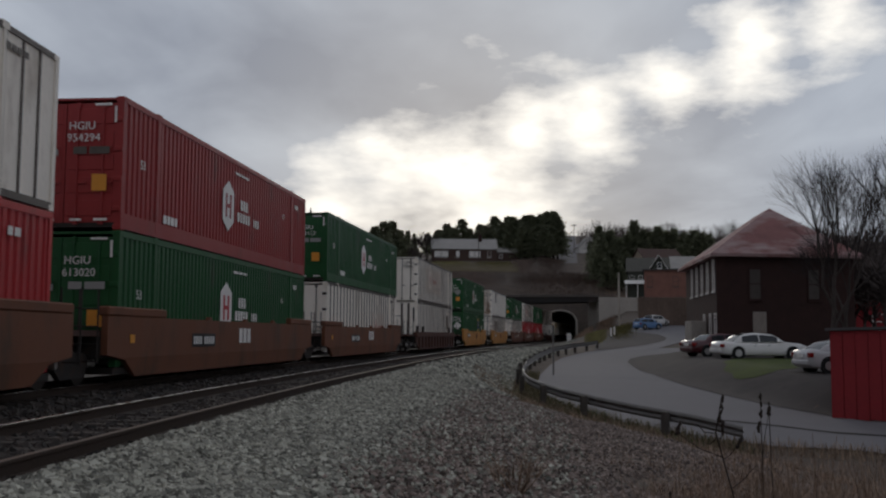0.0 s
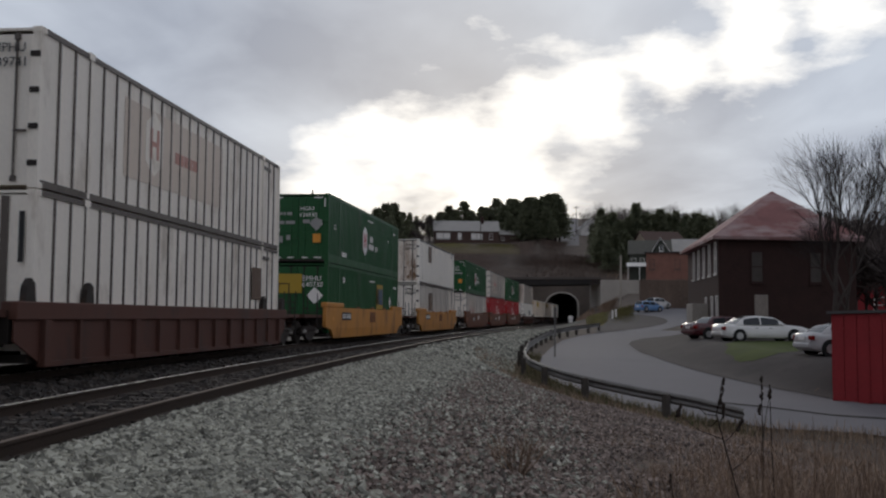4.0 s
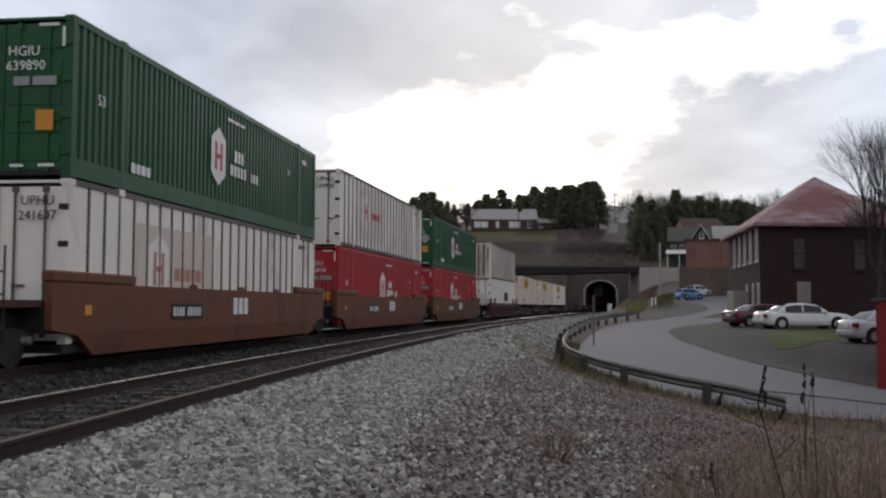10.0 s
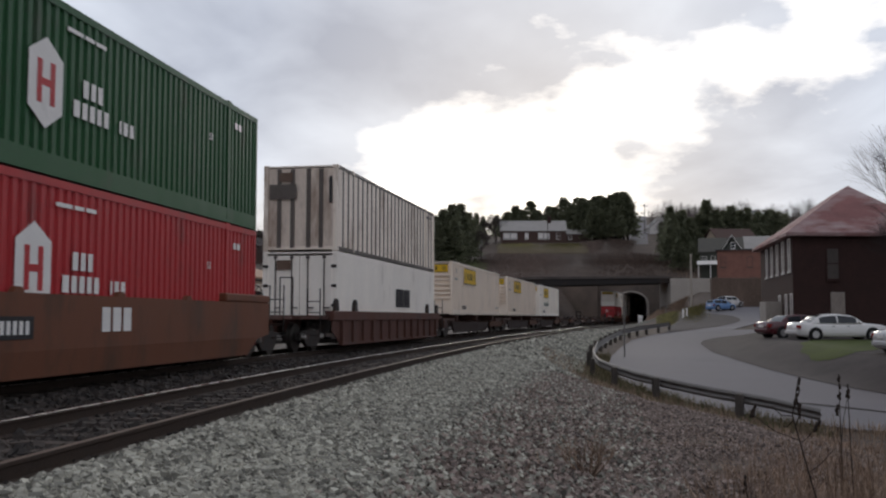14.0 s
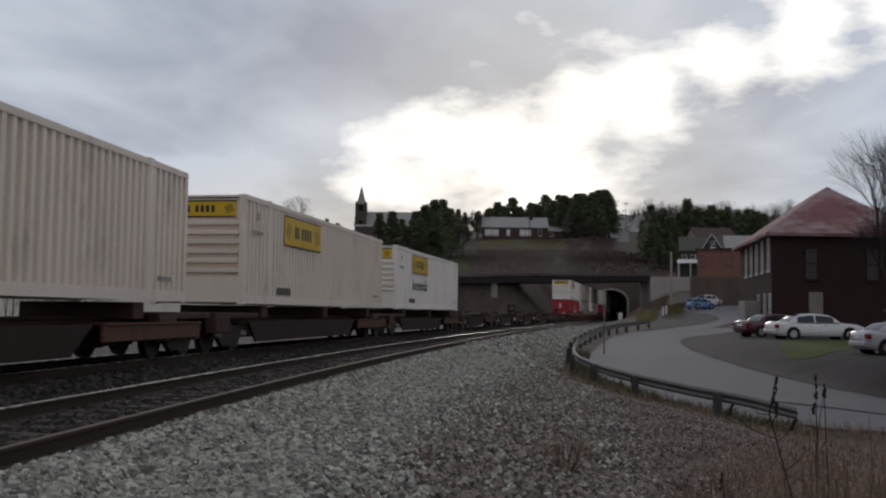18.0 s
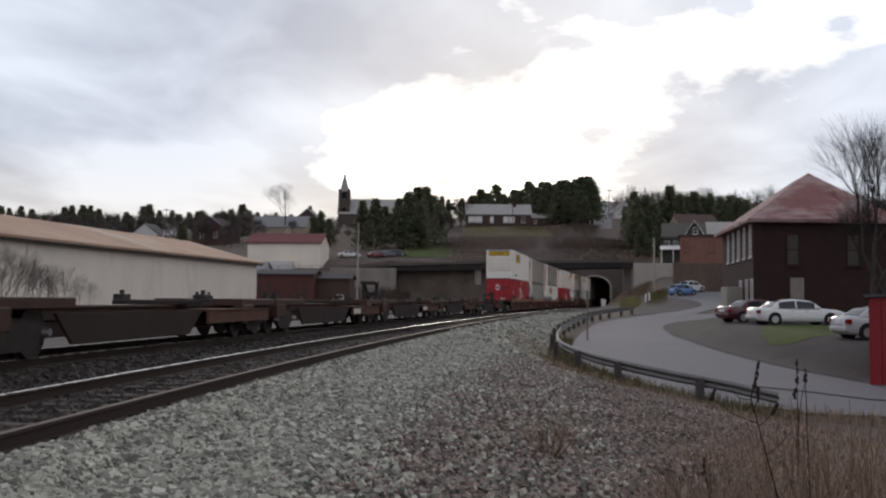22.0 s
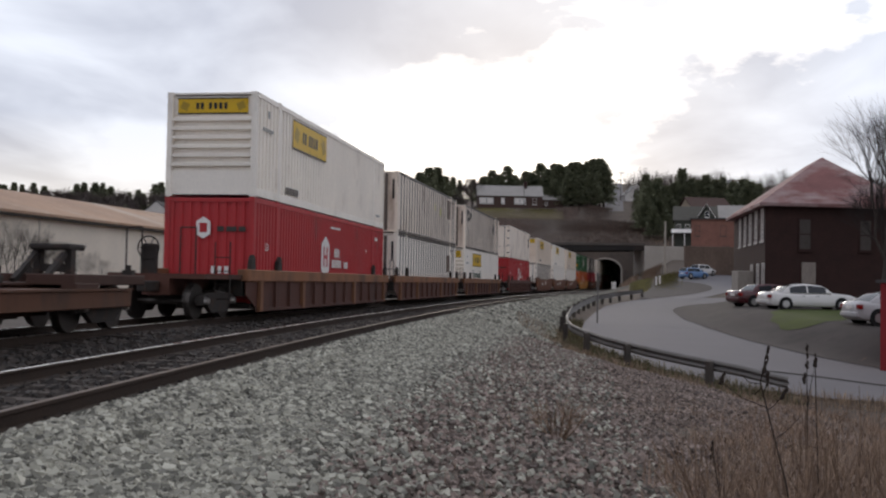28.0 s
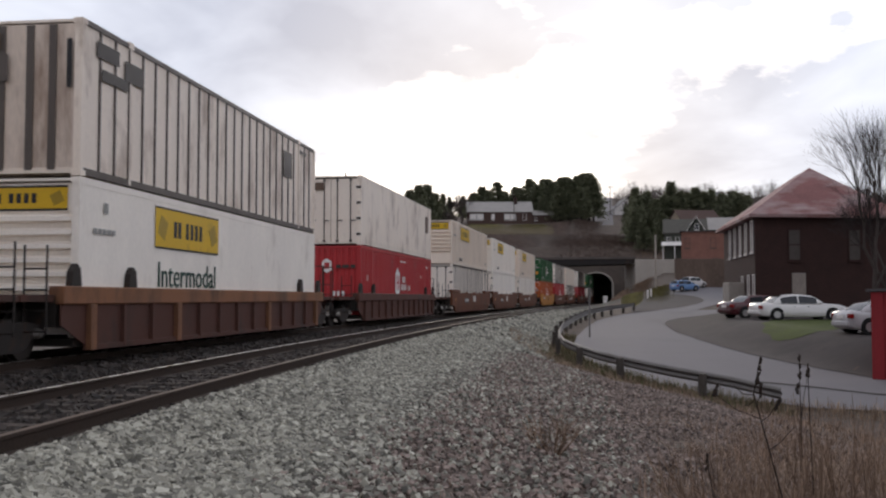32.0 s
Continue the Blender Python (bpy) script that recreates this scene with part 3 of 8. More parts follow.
def build_tunnel():
    c, hd = line_at(217.4, -SPACING / 2)
    t = thing("tunnel", "railway tunnel with a pale arched stone ring in a dark portal wall", "tunnel", m=pose(c.x, c.y, 0, 0, 0, -hd), kind="structure")
    W, H, R = 3.45, 6.6, 3.6
    n = 20
    spring = H - R * 0.72
    arch = [(-W, -0.5), (-W, spring)] + [(W * -math.cos(math.pi * i / n), spring + (H - spring) * math.sin(math.pi * i / n)) for i in range(1, n)] + [(W, spring), (W, -0.5)]
    # portal wall: strips from the arch out to the wall's edge
    v, f = [], []
    for x, z in arch:
        ox, oz = (math.copysign(11, x), z) if z <= spring else (x * 11 / W, spring + (9.6 - spring) * max(0.0, (z - spring) / (H - spring)))
        for d in (0.0, 0.6):
            v += [(x, d, z), (ox, d, oz)]
    for i in range(len(arch) - 1):
        a = i * 4
        f += [(a, a + 4, a + 5, a + 1), (a + 2, a + 3, a + 7, a + 6)]
    part("portal_wall", raw("portal_wall", v, f, M_STONE), None, t)
    # upper wall band
    b = nbm()
    box(b, -12, 12, -0.12, 0.7, 9.3, 9.8, 0.04)
    part("coping", b, M_STONE, t)
    # arch ring
    v, f = [], []
    for x, z in arch:
        k = 1.11
        zx = (x * k, spring + (z - spring) * k if z > spring else z)
        for d in (-0.18, 0.02):
            v += [(x, d, z), (zx[0], d, zx[1])]
    for i in range(len(arch) - 1):
        a = i * 4
        f += [(a, a + 1, a + 5, a + 4), (a, a + 4, a + 6, a + 2), (a + 1, a + 3, a + 7, a + 5)]
    part("arch_ring", raw("arch_ring", v, f, M_CONC_P), None, t, "pale concrete arch ring")
    # lining
    v, f = [], []
    for yy in (0.02, 40, 80, 160):
        bend = yy * yy * 0.00016
        v += [(x + bend, yy, z) for x, z in arch]
    w = len(arch)
    for j in range(3):
        f += [(j * w + i, j * w + i + 1, (j + 1) * w + i + 1, (j + 1) * w + i) for i in range(w - 1)]
    f.append(tuple(3 * w + i for i in range(w)))
    part("lining", raw("lining", v, f, M_STONE), None, t, "soot-black tunnel lining")


build_tunnel()


def build_bridge():
    br = thing("road_bridge", "low steel-girder road bridge with a concrete parapet over the tracks", "bridge", kind="structure")
    x0, x1, y = -7.0, 39.0, 185.0
    z = lambda x: 6.45 + (x - x0) / (x1 - x0) * 1.1
    b = nbm()
    poly(b, [(x0, y, z(x0)), (x1, y, z(x1)), (x1, y, z(x1) + 0.95), (14, y, z(14) + 1.35), (x0, y, z(x0) + 0.75)], (0, 0.5, 0))
    part("girder", b, M_GIRDER, br)
    b = nbm()
    poly(b, [(x0, y + 9, z(x0)), (x1, y + 9, z(x1)), (x1, y + 9, z(x1) + 0.95), (x0, y + 9, z(x0) + 0.75)], (0, 0.5, 0))
    part("girder", b, M_GIRDER, br)
    b = nbm()
    poly(b, [(x0 - 6, y - 0.25, z(x0) + 0.75), (14, y - 0.25, z(14) + 1.3), (x1, y - 0.25, z(x1) + 0.9), (x1, y - 0.25, z(x1) + 1.3), (14, y - 0.25, z(14) + 1.75), (x0 - 6, y - 0.25, z(x0) + 1.2)], (0, 10.2, 0))
    part("deck", b, M_BRIDGE, br)
    for x in (x0 - 12, ):
        b = nbm()
        box(b, x, x0 + 0.5, y - 0.4, y + 10, -0.5, z(x0) + 0.6, 0.05)
        part("abutment", b, M_CONC, br)
    b = nbm()
    box(b, x1 - 0.3, x1 + 8.2, y - 0.6, y + 10, 0.0, 8.35, 0.05)
    part("abutment", b, M_CONC_P, br, "tall pale concrete abutment wall")
    b = nbm()
    box(b, 8.5, 9.7, y + 0.5, y + 9, -0.5, z(9) - 0.0, 0.05)
    part("pier", b, M_CONC, br)


build_bridge()


def window(parent, m, w, h, frame_mat, depth=0.12, panes=1):
    """A window set on a wall: frame, sill, glass; local x along the wall, -y outwards."""
    b = nbm()
    t = 0.07
    for a in ((-w / 2 - t, -w / 2, -h / 2 - t, h / 2 + t), (w / 2, w / 2 + t, -h / 2 - t, h / 2 + t), (-w / 2, w / 2, h / 2, h / 2 + t), (-w / 2, w / 2, -h / 2 - t, -h / 2), (-w / 2, w / 2, -0.03, 0.03)):
        box(b, a[0], a[1], -0.05, depth, a[2], a[3])
    win = part("window", b, frame_mat, parent, at=m)
    b = nbm()
    box(b, -w / 2, w / 2, 0.02, 0.05, -h / 2, h / 2)
    part("pane", b, M_GLASS, win)
    b = nbm()
    box(b, -w / 2 - 0.12, w / 2 + 0.12, -0.12, 0.02, -h / 2 - t - 0.1, -h / 2 - t)
    part("sill", b, frame_mat, win)
    return win


def build_brick_house():
    """The two-storey brick building with the red hip roof."""
    h = thing("brick_building", "dark red-brick two-storey building with a faded red hip roof", "building", m=pose(20.7, 62.0, -0.3, 0, 0, 0))
    L, Wd, E, P = 14.5, 9.4, 6.6, 10.3
    sk = 2.3 / 14.0
    b = nbm()
    base = [(0, 0), (Wd, 0.6), (Wd + L * sk, L + 0.6), (L * sk, L)]
    poly(b, [(x, y, 0) for x, y in base], (0, 0, E))
    part("wall", b, M_BRICK, h)
    ov = 0.5
    eave = [(-ov, -ov), (Wd + ov, 0.6 - ov), (Wd + L * sk + ov, L + 0.6 + ov), (L * sk - ov, L + ov)]
    top = [(Wd / 2 + sk * 4.8, 4.8), (Wd / 2 + sk * (L - 4.8), L - 4.6)]
    v = [(x, y, E - 0.15) for x, y in eave] + [(x, y, P) for x, y in top] + [(x, y, E + 0.05) for x, y in eave]
    f = [(6, 7, 4), (7, 8, 5, 4), (8, 9, 5), (9, 6, 4, 5), (0, 1, 7, 6), (1, 2, 8, 7), (2, 3, 9, 8), (3, 0, 6, 9), (3, 2, 1, 0)]
    part("roof", raw("roof", v, f, M_ROOF_RED), None, h, "faded red shingle hip roof")
    # side towards the road: tall windows in two rows
    hd = math.degrees(math.atan2(sk, 1.0))
    for zc, hh, ys in ((5.3, 1.95, [1.0 + 2.5 * i for i in range(5)]), (1.5, 2.5, [0.55, 2.6, 5.2])):
        for y in ys:
            window(h, pose(y * sk - 0.01, y, zc, 0, 0, -90 - hd), 0.62, hh, M_TRIM_W)
    for x, z, w, hh in ((2.6, 4.7, 0.72, 1.9), (6.6, 4.7, 0.72, 1.9)):
        wn = window(h, pose(x, x * 0.064 - 0.01, z, 0, 0, 3.6), w, hh, M_BRICK)
        b = nbm()
        box(b, -w / 2, w / 2, -0.03, 0.02, -hh / 2, hh / 2)
        part("board", b, M_BOARD, wn, "weathered grey boarding")
    b = nbm()
    box(b, -0.45, 0.45, -0.06, 0.05, 0, 2.9, 0.02)
    part("door", b, M_CONC, h, "grey boarded doorway", pose(2.85, 0.15, 0, 0, 0, 3.6))
    return h


build_brick_house()


def build_warehouse():
    w = thing("warehouse", "long white-walled warehouse with a rusted tin roof beside the tracks", "warehouse", m=pose(-27.5, 60.9, -0.4, 0, 0, -10.7))
    b = nbm()
    box(b, -16, 0, -30, 46.1, 0, 5.35)
    part("wall", b, M_WALL_W, w)
    b = nbm()
    gable(b, -16, 0, -30, 46.1, 5.35, 7.55, "y", 0.5)
    part("roof", b, M_ROOF_RUST, w, "rust-streaked tin roof")
    b = nbm()
    box(b, 0.4, 0.56, -30.5, 46.6, 5.02, 5.2)
    part("gutter", b, M_STEEL, w)


build_warehouse()

# ---- retaining wall, town and hill ----
M_SIDING_W = mat("white_clapboard", (0.55, 0.54, 0.52), 0.8, 0, 0.1, 1, 12, 0.15, stretch=(0.3, 0.3, 3))
M_SIDING_B = mat("brown_siding", (0.075, 0.048, 0.04), 0.85, 0, 0.15, 1, 12, 0.15)
M_SIDING_G = mat("dark_green_siding", (0.052, 0.056, 0.047), 0.85, 0, 0.15, 1, 12, 0.15)
M_DULLRED = mat("dull_red_boards", (0.1, 0.042, 0.036), 0.9, 0, 0.3, 0.8, 12, 0.2, (0.06, 0.045, 0.04), 0.35, stretch=(1, 1, 0.3))
M_TAN = mat("tan_stucco", (0.3, 0.25, 0.19), 0.85, 0, 0.15, 1, 12, 0.15)
M_ROOF_DK = mat("charcoal_shingle", (0.07, 0.065, 0.065), 0.9, 0, 0.2, 1, 12, 0.2)
M_ROOF_MR = mat("maroon_tin_roof", (0.13, 0.035, 0.035), 0.7, 0, 0.15, 0.8, 10, 0.15)
M_CHURCH = mat("church_stone", (0.085, 0.07, 0.06), 0.9, 0, 0.2, 0.6, 8, 0.2)
M_SLATE = mat("pale_slate", (0.3, 0.29, 0.275), 0.7, 0, 0.15, 0.6, 8, 0.15)
M_ROOF_GN = mat("dull_green_shingle", (0.085, 0.083, 0.072), 0.9, 0, 0.2, 1, 12, 0.2)
M_POLE = mat("weathered_pole", (0.33, 0.3, 0.26), 0.85, 0, 0.2, 2, 20, 0.2)
M_POLE_D = mat("dark_wood_pole", (0.08, 0.065, 0.055), 0.9, 0, 0.2, 2, 20, 0.2)


def gz(x, y):
    return float(ground_z(np.array([x]), np.array([y]))[0])


def house(name, label, x, y, w, d, eave, ridge, wall, roof, along="x", turn=0.0, wins=(), z=None, cat="house", trim=None, sink=1.0):
    """A house with a gable roof; x, y is the middle of its front; wins: (side, offset, height, width, tall) with side f, l or r."""
    zz = gz(x, y) if z is None else z
    h = thing(name, label, cat, m=pose(x, y, zz, 0, 0, turn))
    b = nbm()
    box(b, -w / 2, w / 2, 0, d, -sink, eave)
    if along == "x":
        for xx in (-w / 2, w / 2 - 0.2):
            poly(b, [(xx, 0, eave), (xx, d, eave), (xx, d / 2, ridge - 0.05)], (0.2, 0, 0))
    else:
        for yy in (0, d - 0.2):
            poly(b, [(-w / 2, yy, eave), (w / 2, yy, eave), (0, yy, ridge - 0.05)], (0, 0.2, 0))
    part("wall", b, wall, h)
    b = nbm()
    gable(b, -w / 2, w / 2, 0, d, eave, ridge, along, 0.35)
    part("roof", b, roof, h)
    for side, o, zc, ww, hh in wins:
        m = {"f": pose(o, -0.01, zc), "l": pose(-w / 2 - 0.01, o, zc, 0, 0, -90), "r": pose(w / 2 + 0.01, o, zc, 0, 0, 90)}[side]
        window(h, m, ww, hh, trim or M_TRIM_W)
    return h


def at_px(px, d):
    """x of a bearing at distance d ahead."""
    return (px - 784) / 1719 * d


b = nbm()
poly(b, [(-62, 185.6, -0.6), (-7.0, 185.6, -0.6), (-7.0, 185.6, 6.5), (-62, 185.6, 6.2)], (0, 0.9, 0))
tagged(part("wall_retaining", b, M_CONC), "long stained concrete retaining wall below the street", "wall", kind="structure")
b = nbm()
for i in range(28):
    cyl(b, (-61 + i * 2.0, 186, 6.0), (-61 + i * 2.0, 186, 7.3 + i * 0.007), 0.04, seg=5)
for z in (6.75, 7.25):
    bar(b, (-62, 186, z), (-7, 186, z + 0.2), 0.05)
tagged(part("street_railing", b, M_STEEL), "thin dark pipe railing along the street wall", "railing")

# hilltop
long_house = house("hilltop_house", "long low hilltop house with a pale metal roof", at_px(905, 300), 300, 20.0, 9, 3.6, 6.9, M_SIDING_B, M_SLATE, "x", 0,
      [("f", o, 1.9, w, 1.8) for o, w in ((-8.4, 2.0), (-6.2, 2.0), (-2.2, 1.0), (2.2, 1.6), (4.0, 1.6), (7.6, 1.1))], z=24.2, sink=2.5)
# White panels added over the panes so that these windows look bright.
for o, w in ((-8.4, 2.0), (-6.2, 2.0), (-2.2, 1.0), (2.2, 1.6), (4.0, 1.6)):
    b = nbm()
    box(b, o - w / 2 + 0.05, o + w / 2 - 0.05, -0.06, -0.02, 1.15, 2.75)
    part("blind", b, M_TRIM_W, long_house, "white panel added to brighten the pane")
b = nbm()
box(b, 4.6, 5.6, 3.2, 4.4, 4.0, 8.4, 0.05)
part("chimney", b, M_BRICK, long_house, "dark brick chimney")
house("hilltop_annex", "low dark annex with a grey roof beside the hilltop house", at_px(975, 302), 302, 8.5, 7, 2.6, 4.2, M_SIDING_B, M_SLATE, "x", 0, [("f", -1.0, 1.4, 1.0, 1.0)], z=24.3)
house("white_house", "white clapboard house among dark trees on the hill", at_px(799, 290), 290, 5.2, 7, 4.6, 7.0, M_SIDING_W, M_ROOF_DK, "y", 0, [("f", -1.2, 3.3, 0.9, 1.4), ("f", 1.2, 3.3, 0.9, 1.4)], z=21.5)


def church():
    x0 = at_px(620, 380)
    c = thing("church", "brick hilltop church with a slate roof and tall steeple", "church", m=pose(x0, 380, 29.0, 0, 0, 0))
    b = nbm()
    box(b, 0, 24, 0, 12, -2, 5.8)
    for xx in (0, 23.7):
        poly(b, [(xx, 0, 5.8), (xx, 12, 5.8), (xx, 6, 11.6)], (0.3, 0, 0))
    part("nave", b, M_CHURCH, c)
    b = nbm()
    gable(b, 0, 24, 0, 12, 5.8, 11.8, "x", 0.4)
    part("roof", b, M_SLATE, c)
    b = nbm()
    box(b, 0.2, 4.2, 0.5, 4.5, -2, 14.5, 0.1)
    for xx in (0.0, 3.6):
        for yy in (0.3, 3.9):
            box(b, xx, xx + 0.8, yy, yy + 0.8, -2, 15.4, 0.05)
    tower = part("tower", b, M_CHURCH, c)
    b = nbm()
    cyl(b, (2.2, 2.5, 14.4), (2.2, 2.5, 22.0), 1.9, 0.06, 8)
    part("spire", b, M_SLATE, tower, "pale slate spire")
    for z, hh in ((11.8, 2.2), (5.0, 3.0)):
        b = nbm()
        box(b, 1.4, 3.0, 0.42, 0.56, z, z + hh)
        part("louvre", b, M_DARK, tower)
    for i in range(6):
        window(c, pose(6.5 + i * 3.0, -0.01, 3.0), 0.9, 2.8, M_STONE)


church()
# left-hand town
rb = house("red_roofed_hall", "white-walled hall with a maroon tin roof at the street", at_px(525, 192), 192, 14.5, 10, 6.3, 8.3, M_WALL_W, M_ROOF_MR, "x", -4, [], z=5.8, cat="building")
b = nbm()
box(b, -2, 2, -2.2, 0, -0.5, 2.6)
part("porch", b, M_SIDING_W, rb)
house("porch_house", "small white house with a grey porch roof behind the warehouse", at_px(455, 165), 165, 6.5, 6, 3.2, 4.6, M_SIDING_W, M_ROOF_GREY, "x", -6, [("f", -1.5, 1.7, 1.0, 1.2), ("f", 1.4, 1.7, 1.0, 1.2)], z=2.6)
house("brown_house", "brown gabled house below the church", at_px(392, 260), 260, 10, 9, 4.4, 7.8, M_SIDING_B, M_ROOF_DK, "y", -14, [("f", -2, 3, 1, 1.4), ("f", 2, 3, 1, 1.4)])
house("white_gable_house", "white gabled house among the trees on the far hill", at_px(279, 340), 340, 9.5, 9, 3.2, 6.8, M_SIDING_W, M_ROOF_DK, "y", -8, [("f", -0.8, 4.0, 0.9, 1.1), ("f", 0.9, 4.0, 0.9, 1.1)],)
house("grey_roofed_house", "pale house with a broad grey roof on the far hill", at_px(345, 330), 330, 12.5, 9, 3.0, 6.4, M_TAN, M_SLATE, "x", -5, [("f", -3, 1.6, 1, 1.2)])
house("long_grey_house", "low house with a long grey roof below the church", at_px(515, 300), 300, 17, 9, 2.8, 6.2, M_TAN, M_ROOF_GREY, "x", -5, [("f", -4, 1.5, 1, 1.2), ("f", 3, 1.5, 1, 1.2)])
house("dark_gable_house", "dark house with a steep grey gable near the church", at_px(565, 320), 320, 9, 9, 3.4, 7.2, M_SIDING_B, M_ROOF_GREY, "y", -6, [("f", 0, 3.2, 1, 1.3)])
house("low_white_house", "low white house on the far hillside", at_px(165, 380), 380, 12, 8, 2.6, 4.6, M_SIDING_W, M_ROOF_GREY, "x", -12, [])
house("red_brick_shed", "dull dark-red boarded freight house below the street", at_px(528, 150), 150, 8.8, 7, 5.2, 5.9, M_DULLRED, M_ROOF_DK, "x", -3, [("f", -2.6, 2.6, 1.0, 1.8), ("f", 0.2, 2.6, 1.0, 1.8), ("f", 2.8, 2.4, 1.2, 2.2)], trim=M_BOARD, z=-0.4)
house("grey_shed", "weathered dark brown shed below the street", at_px(612, 152), 152, 5.4, 6, 4.6, 5.3, M_SIDING_B, M_ROOF_DK, "x", -2, [("f", 1.2, 1.5, 0.9, 1.2)], z=-0.4)
# right-hand houses
gh = house("green_gable_house", "dark green house with white gable trim and a porch", at_px(1234, 205), 205, 8.6, 9, 5.2, 8.2, M_SIDING_G, M_ROOF_GN, "x", -14, [("f", -3.4, 3.4, 0.8, 1.5), ("f", -1.6, 3.4, 0.8, 1.5)], z=9.7)
b = nbm()
gable(b, 0.2, 4.2, -0.8, 4, 5.3, 8.4, "y", 0.3)
part("gable", b, M_TRIM_W, gh, "white-edged front gable")
b = nbm()
poly(b, [(0.6, -0.75, 5.3), (4.2, -0.75, 5.3), (2.4, -0.75, 8.1)], (0, 0.6, 0))
part("gable_wall", b, M_SIDING_G, gh)
window(gh, pose(2.4, -0.78, 6.3), 0.8, 1.2, M_TRIM_W)
b = nbm()
poly(b, [(-4.9, -2.2, 2.3), (0.4, -2.2, 2.3), (0.4, 0, 3.1), (-4.9, 0, 3.1)], (0, 0, 0.15))
pr = part("porch_roof", b, M_TRIM_W, gh, "white porch roof")
for xx in (-4.6, -2.2, 0.1):
    b = nbm()
    box(b, xx - 0.08, xx + 0.08, -2.1, -1.95, -0.8, 2.4)
    part("porch_post", b, M_TRIM_W, pr)
house("brick_hall", "orange-red brick hall with a flat dark roof beside the uphill road", at_px(1266, 150), 150, 6.6, 9, 7.4, 7.7, M_BRICK2, M_ROOF_DK, "x", -16, [("f", 1.5, 5.6, 0.75, 1.5), ("f", 1.9, 2.4, 1.1, 1.5), ("f", -2.4, 5.6, 0.7, 1.5)], z=3.9, cat="building", sink=3.5, trim=M_STONE)
b = nbm()
box(b, at_px(1215, 146), at_px(1302, 146), 145.5, 146.3, 0.5, 6.9, 0.05)
tagged(part("wall_stone", b, M_BROWNWALL), "dark stone wall below the brick hall", "wall", kind="structure")
house("pale_roofed_house", "house with a pale roof behind the brick hall", at_px(1312, 222), 222, 8.5, 7, 4.2, 7.0, M_TAN, M_SLATE, "x", -10, [("f", -2, 2.6, 0.9, 1.3)], z=12.6, sink=4)
b = nbm()
box(b, 20.2, 21.3, 66.0, 67.4, -0.7, 2.05, 0.04)
tagged(part("wall_concrete_block", b, M_CONC_P), "low pale concrete wall beside the brick building", "wall", kind="structure")
house("beige_house", "beige gabled house on the hill among trees", at_px(1300, 290), 290, 7, 8, 4.5, 8, M_TAN, M_ROOF_GREY, "y", 10, [("f", 0, 3.5, 0.9, 1.3)], z=25.0, sink=6)
house("brown_roofed_house", "tan house with a brown roof above the brick hall", at_px(1262, 230), 230, 9.5, 8, 3.5, 5.9, M_TAN, M_SIDING_B, "x", 8, [], z=16.2, sink=4)
house("grey_hill_house", "grey house half hidden by trees on the hill", at_px(1130, 330), 330, 8, 8, 5, 8.5, M_SIDING_W, M_ROOF_GREY, "y", 4, [("f", -1.5, 3.4, 0.9, 1.3)], z=26.5)

# street up the hill between the trees, grass on the brow
tagged(part("hill_street", draped("hill_street", lambda y: at_px(1070 + (y - 275) * 0.075, y), lambda y: at_px(1107 - (y - 275) * 0.03, y), np.arange(288, 432, 4.0), 6, M_ROAD, 0.12), None), "pale street climbing straight up the hill", "road", kind="structure")
M_BROW = mat("yellow_green_grass", (0.085, 0.066, 0.032), 0.95, 0, 0.35, 0.3, 6.0, 0.4, (0.13, 0.1, 0.06), 0.3)
tagged(part("grass_brow", draped("grass_brow", lambda y: at_px(840, y), lambda y: at_px(1000, y), np.arange(266, 285, 3.0), 12, M_BROW, 0.15), None), "yellowish grass bank below the hilltop house", "grass", kind="structure")
tagged(part("grass_slope", draped("grass_slope", lambda y: at_px(735, y), lambda y: at_px(822, y), np.arange(206, 262, 4.0), 12, M_GRASS, 0.12), None), "dull green grass slope beside the bridge", "grass", kind="structure")


def utility_pole(x, y, h, material, label, r=0.14, arms=1, z=None):
    p = thing("utility_pole", label, "utility pole", m=pose(x, y, gz(x, y) - 0.3 if z is None else z, 0, random.uniform(-1, 1), random.uniform(-20, 20)))
    b = nbm()
    cyl(b, (0, 0, 0), (0, 0, h), r, r * 0.65, 8)
    part("pole", b, material, p)
    for i in range(arms):
        b = nbm()
        box(b, -1.1, 1.1, -0.06, 0.06, h - 0.7 - i * 0.9, h - 0.55 - i * 0.9)
        arm = part("crossarm", b, material, p)
        for xx in (-0.95, -0.4, 0.4, 0.95):
            b = nbm()
            cyl(b, (xx, 0, h - 0.55 - i * 0.9), (xx, 0, h - 0.38 - i * 0.9), 0.05, seg=6)
            part("insulator", b, M_SLATE, arm)
    return p


utility_pole(at_px(1181, 150), 150, 9.2, M_POLE, "pale bare utility pole beside the bridge abutment", 0.22, 0, z=1.6)
utility_pole(at_px(655, 150), 150, 13.6, M_POLE, "tall weathered utility pole before the retaining wall", 0.16, 0)
utility_pole(at_px(1101, 330), 330, 10.5, M_POLE_D, "dark utility pole beside the hill street", 0.15, 1)
utility_pole(at_px(316, 300), 300, 12, M_POLE_D, "dark utility pole with a crossarm in the town", 0.14, 1)
utility_pole(at_px(707, 240), 240, 8, M_POLE_D, "dark street pole near the parked cars", 0.12, 0)
utility_pole(at_px(770, 250), 250, 5.5, M_POLE, "pale street lamp pole on the grass slope", 0.09, 0)
utility_pole(at_px(685, 215), 215, 5.0, M_POLE, "short pale pole by the street", 0.07, 0)
